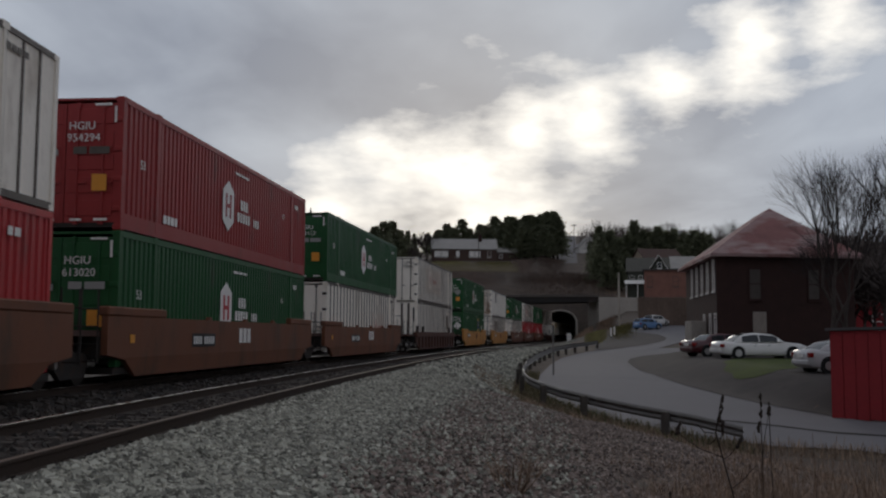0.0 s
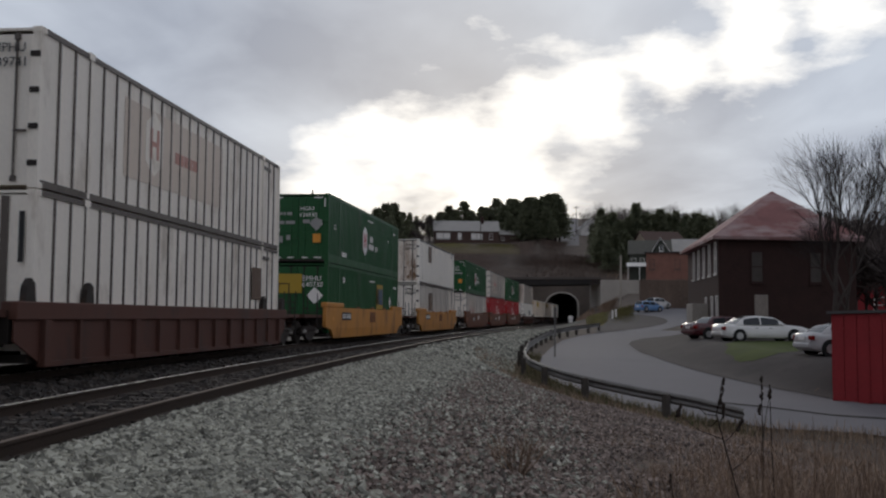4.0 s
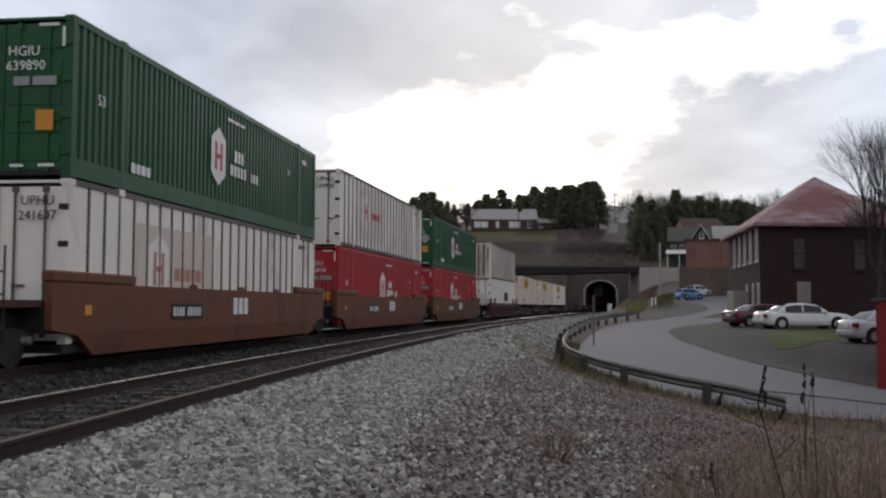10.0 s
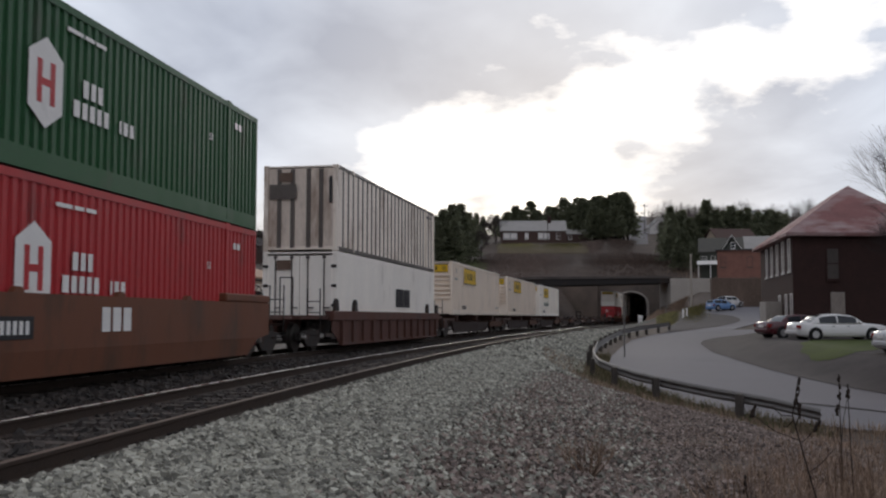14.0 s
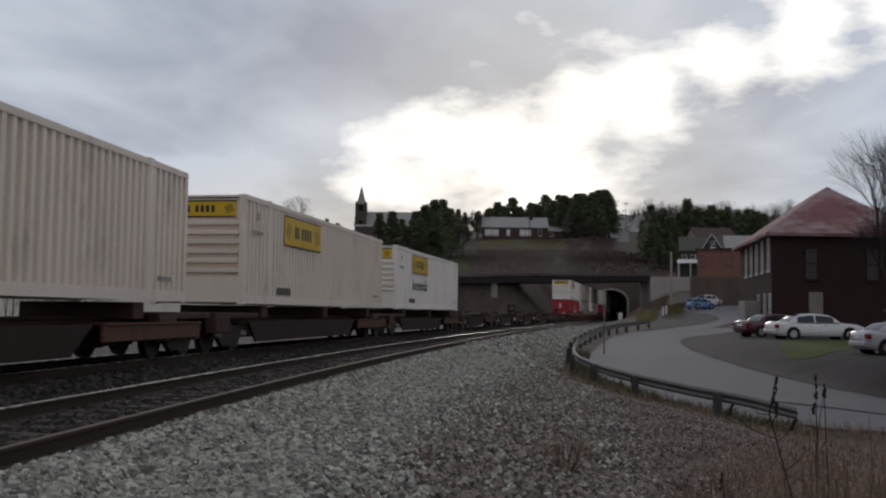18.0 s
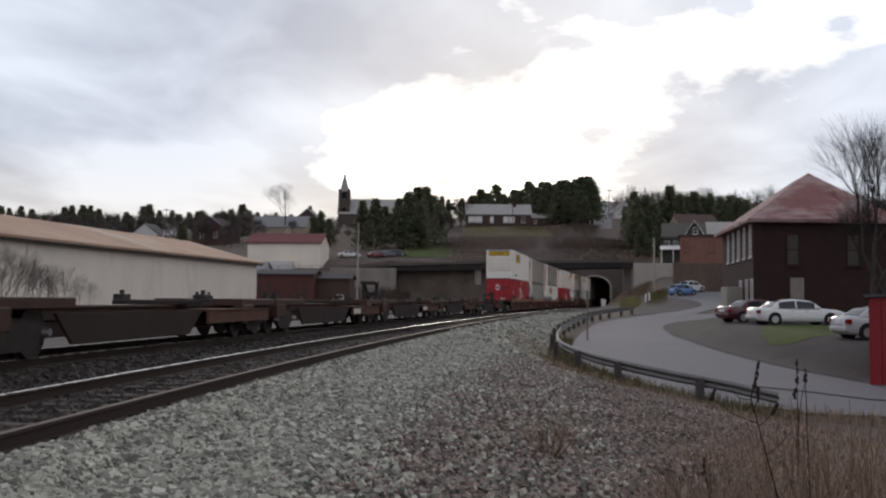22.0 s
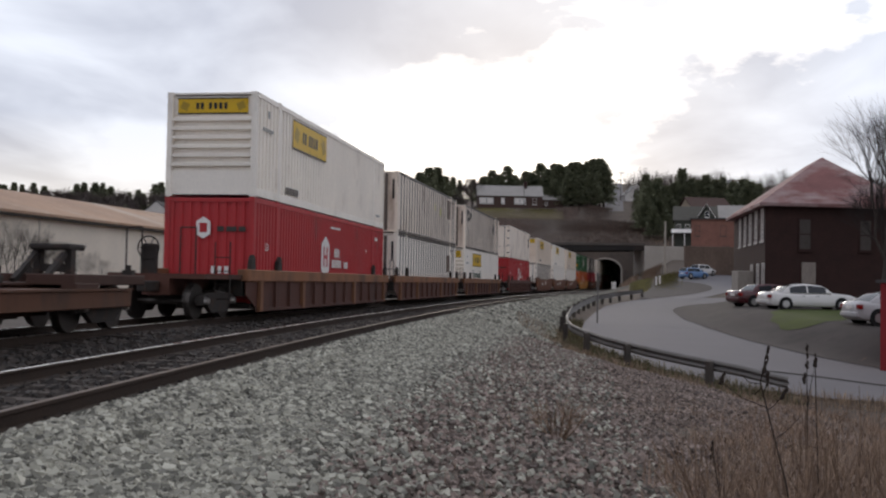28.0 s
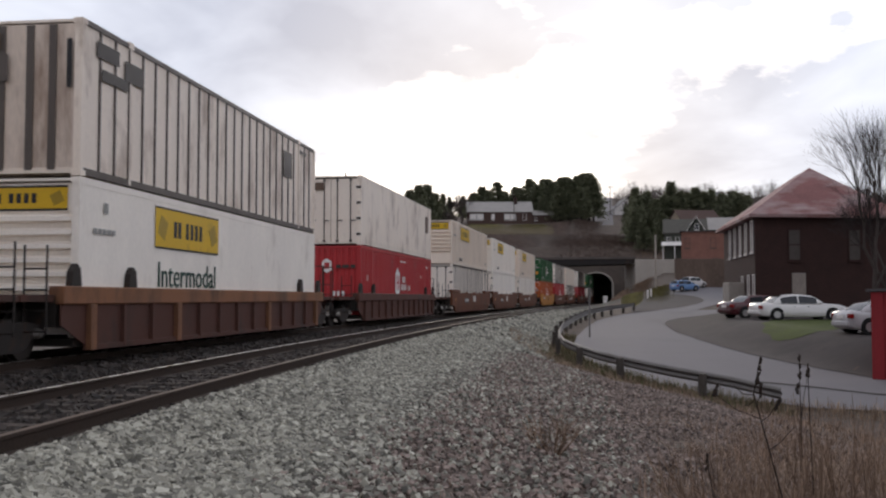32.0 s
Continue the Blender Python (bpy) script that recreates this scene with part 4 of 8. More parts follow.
utility_pole(at_px(930, 298), 298, 10.5, M_POLE_D, "dark pole before the hilltop house", 0.13, 0)

# ---- the train ----
CL, CW, CH = 16.154, 2.591, 2.896
MOVING = []          # (object, position along the train, height over the far rail)
CACHE = {}


def shared(key, make):
    if key not in CACHE:
        CACHE[key] = make()
    return CACHE[key]


def strip_side(name, material, period, depth, x, sgn, y0, y1, z0, z1, fill=0.5):
    """A wall sheet with upright corrugations, facing sgn."""
    prof, y = [], y0
    while y < y1 - 1e-6:
        e = min(period, y1 - y)
        for k, d in ((0.0, 0), (fill * 0.84, 0), (fill, 1), (0.92, 1), (1.0, 0)):
            prof.append((y + e * k, d * depth))
        y += e
    v, f = [], []
    for yy, d in prof:
        v += [(x - sgn * d, yy, z0), (x - sgn * d, yy, z1)]
    for i in range(len(prof) - 1):
        a = 2 * i
        f.append((a, a + 2, a + 3, a + 1) if sgn > 0 else (a, a + 1, a + 3, a + 2))
    return raw(name, v, f, material)


def text_mesh(s, size, material, key=None):
    def make():
        cu = bpy.data.curves.new("text", "FONT")
        cu.body, cu.size, cu.align_x, cu.align_y, cu.extrude, cu.resolution_u = s, size, "CENTER", "CENTER", 0.004, 2
        ob = bpy.data.objects.new("text", cu)
        scene.collection.objects.link(ob)
        bpy.context.view_layer.update()
        me = bpy.data.meshes.new_from_object(ob.evaluated_get(bpy.context.evaluated_depsgraph_get()))
        bpy.data.objects.remove(ob)
        me.materials.clear()
        me.materials.append(material)
        return me
    return shared(("text", s, size, material.name), make)


ON_SIDE = lambda y, z, off=0.012: Matrix.Translation((CW / 2 + off, y, z)) @ Euler((radians(90), 0, radians(90))).to_matrix().to_4x4()
ON_END = lambda x, z, off=0.012: Matrix.Translation((x, -CL / 2 - off, z)) @ Euler((radians(90), 0, 0)).to_matrix().to_4x4()


def panel_mesh(w, h, material, thick=0.006):
    def make():
        b = nbm()
        box(b, -w / 2, w / 2, -h / 2, h / 2, 0, thick)
        return mesh_of("panel", b, material)
    return shared(("panel", w, h, material.name), make)


def logo_mesh(material, s=1.0):
    """A tall hexagon plate."""
    def make():
        b = nbm()
        poly(b, [(-0.68 * s, -0.6 * s, 0), (0, -1.0 * s, 0), (0.68 * s, -0.6 * s, 0), (0.68 * s, 0.6 * s, 0), (0, 1.0 * s, 0), (-0.68 * s, 0.6 * s, 0)], (0, 0, 0.006))
        return mesh_of("emblem", b, material)
    return shared(("logo", material.name, s), make)


def decal(name, me, parent, m, label=""):
    return part(name, me, None, parent, label, m)


def container(style, material, label, group="intermodal containers on the train"):
    c = thing("container", label, "container", group)
    hx, hy = CW / 2, CL / 2
    key = (style, material.name)
    z0, z1 = 0.16, CH - 0.1

    def frame_parts():
        b = nbm()
        box(b, -hx + 0.02, hx - 0.02, -hy + 0.02, hy - 0.02, 0.06, 0.16)
        return mesh_of("base", b, M_STEEL if style == "hub" else material)
    part("base", shared((key, "base"), frame_parts), None, c)

    def roof():
        b = nbm()
        box(b, -hx + 0.03, hx - 0.03, -hy + 0.03, hy - 0.03, CH - 0.07, CH - 0.02)
        return mesh_of("roof_panel", b, material)
    part("roof_panel", shared((key, "roof"), roof), None, c)
    for sx in (-1, 1):
        def rail(z, hgt, s=sx):
            b = nbm()
            box(b, s * hx - 0.05, s * hx + 0.0 if s > 0 else s * hx + 0.05, -hy + 0.1, hy - 0.1, z, z + hgt) if s > 0 else box(b, -hx, -hx + 0.05, -hy + 0.1, hy - 0.1, z, z + hgt)
            return mesh_of("side_rail", b, M_POST if style in ("post", "seam") else material)
        part("bottom_rail", shared((key, "brail", sx), lambda: rail(0.03, {"hub": 0.34, "post": 0.13, "seam": 0.09}.get(style, 0.22))), None, c)
        part("top_rail", shared((key, "trail", sx), lambda: rail(CH - (0.1 if style == "post" else 0.13), 0.1 if style == "post" else 0.13)), None, c)
        if style in ("hub", "fine"):
            per, dep = (0.255, 0.042) if style == "hub" else (0.29, 0.085)
            me = shared((key, "side", sx), lambda: strip_side("side_panel", material, per, dep, sx * (hx - 0.012), sx, -hy + 0.1, hy - 0.1, 0.36 if style == "hub" else z0 + 0.04, z1))
        elif style == "post":
            def flat(s=sx):
                b = nbm()
                box(b, s * (hx - 0.06), s * (hx - 0.03), -hy + 0.1, hy - 0.1, z0, z1)
                return mesh_of("side_panel", b, material)
            me = shared((key, "side", sx), flat)
        else:
            def flat2(s=sx):
                b = nbm()
                box(b, s * (hx - 0.05), s * (hx - 0.008), -hy + 0.1, hy - 0.1, z0 - 0.04 if style == "seam" else z0 + 0.05, z1)
                return mesh_of("side_panel", b, material)
            me = shared((key, "side", sx), flat2)
        part("side_panel", me, None, c)
        for sy in (-1, 1):
            def post(s=sx, q=sy):
                b = nbm()
                box(b, s * hx - s * 0.15, s * hx, q * hy - q * 0.13, q * hy, 0.1, CH - 0.1)
                for zz in (0.0, CH - 0.12):
                    box(b, s * hx - s * 0.18, s * (hx + 0.004), q * hy - q * 0.2, q * (hy + 0.004), zz, zz + 0.12, 0.01)
                return mesh_of("corner_post", b, material)
            part("corner_post", shared((key, "cpost", sx, sy), post), None, c)
            if style != "smooth":
                def mid(s=sx, q=sy):
                    b = nbm()
                    yy = q * 6.1
                    box(b, s * (hx - 0.05), s * (hx + 0.003), yy - (0.05 if style == "post" else 0.09), yy + (0.05 if style == "post" else 0.09), 0.05, CH - 0.05)
                    box(b, s * (hx - 0.1), s * (hx + 0.006), yy - 0.12, yy + 0.12, CH - 0.1, CH + 0.03)
                    return mesh_of("lifting_post", b, material)
                part("lifting_post", shared((key, "mid", sx, sy), mid), None, c)
    if style == "seam":
        def seam():
            b = nbm()
            box(b, 0, 0.009, -0.008, 0.008, z0 - 0.02, z1)
            box(b, 0, 0.013, -0.04, 0.04, z0 + 0.06, z0 + 0.13)
            return mesh_of("panel_seam", b, M_POST)
        for i in range(1, 26):
            part("panel_seam", shared((key, "seam"), seam), None, c, at=Matrix.Translation((hx - 0.012, -hy + 0.1 + (CL - 0.2) * i / 26, 0)))
    # Post colour is dirt with the shadow beside each post painted in.
    if style == "post":
        def one():
            b = nbm()
            box(b, 0, 0.03, -0.026, 0.026, z0, z1)
            return mesh_of("side_post", b, M_POST)
        pm = shared("side_post", one)
        n = 26
        for i in range(1, n):
            part("side_post", pm, None, c, at=Matrix.Translation((hx - 0.03, -hy + 0.1 + (CL - 0.2) * i / n, 0)))
        def far_posts():
            b = nbm()
            for i in range(1, n):
                y = -hy + 0.1 + (CL - 0.2) * i / n
                box(b, -hx + 0.002, -hx + 0.03, y - 0.026, y + 0.026, z0, z1)
            return mesh_of("far_posts", b, M_POST)
        part("far_side_posts", shared("far_posts", far_posts), None, c)
    # far end wall
    def back():
        b = nbm()
        box(b, -hx + 0.13, hx - 0.13, hy - 0.08, hy - 0.03, 0.1, CH - 0.1)
        return mesh_of("end_wall", b, material)
    part("end_wall", shared((key, "back"), back), None, c)
    return c


def door_end(c, material, rods, pressed=True):
    """Two door leaves with lock rods at the near end."""
    hx, hy = CW / 2, CL / 2
    key = ("door", material.name, pressed)
    for sx in (-1, 1):
        def leaf(s=sx):
            b = nbm()
            xa, xb = sorted((s * 0.012, s * (hx - 0.15)))
            box(b, xa, xb, -hy + 0.03, -hy + 0.07, 0.14, CH - 0.14)
            return mesh_of("door", b, material)
        d = part("door", shared((key, sx), leaf), None, c)
        if pressed:
            def pan():
                b = nbm()
                box(b, -0.5, 0.5, -hy + 0.012, -hy + 0.031, 0, 0.34, 0.008)
                return mesh_of("pressed_panel", b, material)
            for i in range(5):
                part("pressed_panel", shared((key, "pan"), pan), None, d, at=Matrix.Translation((sx * 0.578, 0, 0.3 + i * 0.5)))
        else:
            def stile():
                b = nbm()
                box(b, -0.025, 0.025, -hy + 0.018, -hy + 0.031, 0.14, CH - 0.14)
                return mesh_of("door_stile", b, material)
            for x in (0.04, 1.12):
                part("door_stile", shared((key, "stile"), stile), None, d, at=Matrix.Translation((sx * x, 0, 0)))
        for k in (0.28, 0.85):
            def rod():
                b = nbm()
                cyl(b, (0, 0, 0.12), (0, 0, CH - 0.12), 0.022, seg=8)
                box(b, -0.05, 0.05, -0.02, 0.03, 0.12, 0.22)
                box(b, -0.05, 0.05, -0.02, 0.03, CH - 0.24, CH - 0.14)
                box(b, -0.02, 0.22, -0.03, 0.0, 1.0, 1.04)
                return mesh_of("lock_rod", b, rods)
            part("lock_rod", shared(("rod", rods.name), rod), None, d, at=Matrix.Translation((sx * k, -hy - 0.005, 0)))
        for zz in (0.45, 1.1, 1.75, 2.4):
            def hinge():
                b = nbm()
                box(b, -0.09, 0.09, -0.03, 0.02, -0.05, 0.05, 0.01)
                return mesh_of("hinge", b, M_STEEL if not pressed else material)
            part("hinge", shared((key, "hinge"), hinge), None, d, at=Matrix.Translation((sx * (hx - 0.1), -hy, zz)))


def ribbed_end(c, material):
    hx, hy = CW / 2, CL / 2
    def wall():
        b = nbm()
        box(b, -hx + 0.13, hx - 0.13, -hy + 0.14, -hy + 0.18, 0.1, CH - 0.1)
        box(b, -hx + 0.13, hx - 0.13, -hy + 0.03, -hy + 0.14, 0.1, 0.72)
        box(b, -hx + 0.13, hx - 0.13, -hy + 0.1, -hy + 0.14, 2.28, CH - 0.1)
        return mesh_of("end_wall", b, material)
    w = part("end_wall", shared(("rib", material.name), wall), None, c)
    def rib():
        b = nbm()
        poly(b, [(-hx + 0.16, -hy + 0.16, 0.05), (-hx + 0.16, -hy + 0.0, 0.07), (-hx + 0.16, -hy + 0.0, 0.15), (-hx + 0.16, -hy + 0.16, 0.2)], (CW - 0.32, 0, 0))
        return mesh_of("rib", b, material)
    rm = shared(("ribm", material.name), rib)
    for i in range(6):
        part("rib", rm, None, w, at=Matrix.Translation((0, 0, 0.78 + i * 0.25)))


def front_end(c, material):
    """The closed end of a corrugated container: upright folds between the corner posts."""
    hx, hy = CW / 2, CL / 2
    def wall():
        v, f, xs = [], [], []
        x, w = -hx + 0.14, (CW - 0.28) / 9
        for i in range(9):
            xs += [(x, 0.03), (x + 0.42 * w, 0.03), (x + 0.5 * w, 0.075), (x + 0.92 * w, 0.075)]
            x += w
        xs.append((x, 0.03))
        for q, d in xs:
            v += [(q, -hy + d, 0.12), (q, -hy + d, CH - 0.12)]
        f = [(2 * i, 2 * i + 2, 2 * i + 3, 2 * i + 1) for i in range(len(xs) - 1)]
        return raw("end_wall", v, f, material)
    part("end_wall", shared(("front", material.name), wall), None, c)
    def bars_():
        b = nbm()
        box(b, -hx + 0.14, hx - 0.14, -hy + 0.01, -hy + 0.1, 0.02, 0.14)
        box(b, -hx + 0.14, hx - 0.14, -hy + 0.01, -hy + 0.1, CH - 0.13, CH - 0.02)
        return mesh_of("end_frame", b, material)
    part("end_frame", shared(("front_frame", material.name), bars_), None, c)


def plain_end(c, material):
    hx, hy = CW / 2, CL / 2
    def wall():
        b = nbm()
        box(b, -hx + 0.13, hx - 0.13, -hy + 0.04, -hy + 0.08, 0.1, CH - 0.1)
        return mesh_of("end_wall", b, material)
    w = part("end_wall", shared(("plain", material.name), wall), None, c)
    def strip():
        b = nbm()
        box(b, -0.07, 0.07, -hy + 0.005, -hy + 0.05, 0.12, CH - 0.12)
        return mesh_of("end_post", b, M_POST)
    for x in (-0.75, -0.28, 0.28, 0.72):
        part("end_post", shared("end_post", strip), None, w, at=Matrix.Translation((x, 0, 0)))


# near-end positions of the stacks along the train, at 16 s
N0 = [-186.84, -167.66, -147.86, -124.56, -101.2, -77.78, -54.12, -34.67, -14.97, 8.69, 29.52, 49.45, 68.42,
      170.21, 189.25, 208.91, 231.85, 255.33, 274.8, 294.3, 317.6, 337.2, 356.8, 380.2, 403.6]


# ---- freight cars ----
def make_truck():
    """A two-axle truck: side frames, bolster, axles, wheels and bearing caps."""
    def mk(name, fn, m):
        return shared(("truck", name), lambda: mesh_of(name, fn(), m))

    def frame_b():
        b = nbm()
        for s in (-1, 1):
            x = s * 1.0
            poly(b, [(x - 0.06, -1.15, 0.36), (x - 0.06, -0.75, 0.36), (x - 0.06, -0.45, 0.16), (x - 0.06, 0.45, 0.16), (x - 0.06, 0.75, 0.36), (x - 0.06, 1.15, 0.36), (x - 0.06, 1.15, 0.58), (x - 0.06, 0.6, 0.66), (x - 0.06, -0.6, 0.66), (x - 0.06, -1.15, 0.58)], (0.12, 0, 0))
        box(b, -1.05, 1.05, -0.18, 0.18, 0.42, 0.72, 0.03)
        return b

    def wheel():
        b = nbm()
        cyl(b, (-0.065, 0, 0), (0.065, 0, 0), 0.44, seg=24)
        cyl(b, (-0.085, 0, 0), (-0.055, 0, 0), 0.47, seg=24)
        cyl(b, (0.06, 0, 0), (0.13, 0, 0), 0.13, seg=12)
        return b

    def axle():
        b = nbm()
        cyl(b, (-1.1, 0, 0), (1.1, 0, 0), 0.08, seg=8)
        return b

    def cap():
        b = nbm()
        cyl(b, (0, 0, 0), (0.1, 0, 0), 0.1, 0.07, 10)
        return b
    return [("truck_frame", mk("truck_frame", frame_b, M_STEEL), pose(0, 0, 0))] + [
        ("axle", mk("axle", axle, M_WHEEL), pose(0, y, 0.44)) for y in (-0.87, 0.87)] + [
        ("wheel", mk("wheel", wheel, M_WHEEL), pose(s * 0.76, y, 0.44, 0, 0, 0 if s > 0 else 180)) for y in (-0.87, 0.87) for s in (-1, 1)] + [
        ("bearing_cap", mk("bearing_cap", cap, M_BRIGHT), pose(1.06, y, 0.46)) for y in (-0.87, 0.87)]


def add_truck(parent, y):
    bits = make_truck()
    root = part(bits[0][0], bits[0][1], None, parent, at=Matrix.Translation((0, y, 0)))
    for name, me, m in bits[1:]:
        part(name, me, None, root, at=m)
    return root


def end_deck(parent, y0, y1, material, ladder=True, rails=False, wheel=False):
    """The end platform of a car between its body and the coupler, y0 at the body."""
    s = 1 if y1 > y0 else -1
    b = nbm()
    box(b, -1.25, 1.25, min(y0, y1), max(y0, y1), 1.0, 1.12)
    box(b, -0.35, 0.35, min(y0, y1), max(y0, y1), 0.6, 1.0)
    d = part("end_platform", b, material, parent)
    if ladder:
        def lad():
            q = nbm()
            for x in (-0.2, 0.2):
                cyl(q, (x, 0, 0.45), (x, 0, 1.95), 0.018, seg=6)
            for z in (0.5, 0.85, 1.2, 1.55):
                cyl(q, (-0.2, 0, z), (0.2, 0, z), 0.015, seg=6)
            return mesh_of("ladder", q, M_STEEL)
        part("ladder", shared("ladder", lad), None, d, at=pose(1.2, (y0 + y1) / 2, 0))
    if rails:
        def rl():
            q = nbm()
            for x in (-0.2, 0.2):
                cyl(q, (x, 0, 1.1), (x, 0, 2.25), 0.02, seg=6)
            cyl(q, (-0.2, 0, 2.25), (0.2, 0, 2.25), 0.02, seg=6)
            return mesh_of("handrail", q, M_STEEL)
        for x in (-0.7, 0.7):
            part("handrail", shared("handrail", rl), None, d, at=pose(x, y1 - s * 0.25, 0))
    if wheel:
        def bw():
            q = nbm()
            for i in range(16):
                a, c = i * math.pi / 8, (i + 1) * math.pi / 8
                cyl(q, (0.28 * math.cos(a), 0, 0.28 * math.sin(a)), (0.28 * math.cos(c), 0, 0.28 * math.sin(c)), 0.018, seg=5)
            for i in range(3):
                a = i * math.pi / 3
                cyl(q, (0.28 * math.cos(a), 0, 0.28 * math.sin(a)), (-0.28 * math.cos(a), 0, -0.28 * math.sin(a)), 0.012, seg=5)
            box(q, -0.18, 0.18, 0.02, 0.2, -0.75, 0.1, 0.03)
            return mesh_of("brake_wheel", q, M_STEEL)
        part("brake_wheel", shared("brake_wheel", bw), None, d, at=pose(-0.35, y1 - s * 0.3, 1.75))
    b = nbm()
    box(b, -0.12, 0.12, min(y1, y1 + s * 0.75), max(y1, y1 + s * 0.75), 0.68, 0.94, 0.03)
    part("coupler", b, M_STEEL, d)
    return d


def well_car(kind, material, label, near_gap, far_gap, marks=True):
    """A well-car unit round one container; gaps: metres from its body to the middle of each joint, short when the next unit shares the truck."""
    c = thing("well_car", label, "freight car", "well cars of the train")
    hl = CL / 2 + 0.72
    X = 1.43
    if kind == "flat":
        top, bot = 1.42, 0.14
        for s in (-1, 1):
            def side(s=s):
                v, f = [], []
                # outline in (y, z, x): upper sheet upright, lower sheet leaning in
                ys = [-hl, -hl + 0.9, -hl + 1.5, hl - 1.5, hl - 0.9, hl]
                zb = [0.62, 0.5, bot, bot, 0.5, 0.62]
                for y, z in zip(ys, zb):
                    zm = max(z, 0.55)
                    v += [(s * X, y, top), (s * X, y, zm), (s * (X - 0.1 * (zm - z)), y, z), (s * (X - 0.14), y, z), (s * (X - 0.14), y, top)]
                for i in range(5):
                    a = i * 5
                    for k in range(5):
                        q = (a + k, a + 5 + k, a + 5 + (k + 1) % 5, a + (k + 1) % 5)
                        f.append(q if s < 0 else q[::-1])
                f += [(0, 1, 2, 3, 4), tuple(25 + i for i in (4, 3, 2, 1, 0))]
                return raw("side_sill", v, f, material)
            sd = part("side_sill", shared((kind, material.name, "side", s), side), None, c)
            for q in (-1, 1):
                def lip(s=s, q=q):
                    b = nbm()
                    ya, yb = sorted((q * hl, q * (hl - 3.1)))
                    box(b, min(s * (X + 0.015), s * (X - 0.22)), max(s * (X + 0.015), s * (X - 0.22)), ya, yb, top + 0.003, top + 0.2, 0.03)
                    return mesh_of("end_sill", b, material)
                part("end_sill", shared((kind, material.name, "lip", s, q), lip), None, sd)
        for y in (-2.6, 0.6, 3.6):
            def lug():
                b = nbm()
                poly(b, [(X - 0.1, -0.16, top), (X - 0.1, 0.16, top), (X - 0.1, 0.07, top + 0.09), (X - 0.1, -0.07, top + 0.09)], (0.09, 0, 0))
                return mesh_of("guide", b, M_CHORD if material is M_WELL_Y else material)
            part("container_guide", shared((kind, material.name, "lug"), lug), None, c, at=pose(0, y, 0))
        if marks:
            yellow = material is M_WELL_Y
            yb, zb_ = (-5.2, 1.06) if yellow else (-3.1, 0.9)
            side = Matrix.Translation((X - CW / 2 - 0.009, 0, 0))
            decal("number_board", panel_mesh(1.75, 0.34, M_DECAL_K), c, side @ ON_SIDE(yb, zb_))
            for i in range(9):
                decal("lettering", panel_mesh(0.09, 0.2, M_DECAL_W), c, side @ ON_SIDE(yb - 0.72 + i * 0.16 + (0.14 if i > 3 else 0), zb_, 0.018), "worn white number bars")
            ink, k = (M_WELL_B, 1.0) if yellow else (M_DECAL_W, 0.85)
            for i in range(3):
                decal("lettering", panel_mesh(round(0.34 * k, 2), round(0.5 * k, 2), ink), c, side @ ON_SIDE(0.4 + (i - 1) * 0.46 * k, 1.02, 0.015), "letters drawn as plain blocks")
            decal("reflector", panel_mesh(0.24, 0.18, M_AMBER), c, Matrix.Translation((X - CW / 2 - 0.004, 0, 0)) @ ON_SIDE(-7.6, 0.95), "amber reflector")
    else:
        top, bot = 1.27, 0.16
        for s in (-1, 1):
            def chord(s=s):
                b = nbm()
                box(b, min(s * X, s * (X - 0.3)), max(s * X, s * (X - 0.3)), -hl, hl, 0.95, top, 0.02)
                return mesh_of("top_chord", b, M_CHORD if kind == "ribbed_tan" else material)
            part("top_chord", shared((kind, material.name, "chord", s), chord), None, c, "rusty tan top chord" if kind == "ribbed_tan" else "")

            def web(s=s):
                b = nbm()
                box(b, min(s * (X - 0.06), s * (X - 0.11)), max(s * (X - 0.06), s * (X - 0.11)), -hl + 0.9, hl - 0.9, bot, 0.96)
                box(b, min(s * (X + 0.01), s * (X - 0.11)), max(s * (X + 0.01), s * (X - 0.11)), -hl + 0.9, hl - 0.9, bot - 0.03, bot + 0.06)
                for q in (-1, 1):
                    xx = s * (X - 0.09)
                    poly(b, [(xx, q * (hl - 0.9), 0.96), (xx, q * (hl - 0.02), 0.96), (xx, q * (hl - 0.02), 0.6), (xx, q * (hl - 0.9), 0.2)], (s * 0.03, 0, 0))
                return mesh_of("side_web", b, material)
            wb = part("side_web", shared((kind, material.name, "web", s), web), None, c)

            def rib():
                b = nbm()
                poly(b, [(0, -0.05, bot), (0, 0.05, bot), (0, 0.05, 0.95), (0, -0.05, 0.95)], (0.085, 0, 0))
                return mesh_of("side_rib", b, material)
            rm = shared((kind, material.name, "rib"), rib)

            def bigrib():
                b = nbm()
                box(b, 0, 0.11, -0.11, 0.11, bot - 0.033, 0.96, 0.01)
                return mesh_of("side_rib", b, M_CHORD if kind == "ribbed_tan" else material)
            bg = shared((kind, material.name, "bigrib"), bigrib)
            for i in range(13):
                y = -hl + 1.0 + i * (2 * hl - 2.0) / 12
                part("side_rib", bg if i in (0, 3, 8, 12) else rm, None, wb, at=pose(s * (X - 0.065), y, 0, 0, 0, 0 if s > 0 else 180))
        for y in (-CL / 2 - 0.25, -6.1, 6.1, CL / 2 + 0.25):
            def guide():
                b = nbm()
                poly(b, [(X - 0.14, -0.18, top), (X - 0.14, 0.18, top), (X - 0.14, 0.13, top + 0.32), (X - 0.14, 0.0, top + 0.4), (X - 0.14, -0.14, top + 0.26)], (0.12, 0, 0))
                return mesh_of("container_guide", b, M_STEEL)
            part("container_guide", shared((kind, "guide"), guide), None, c, at=pose(0, y, 0))
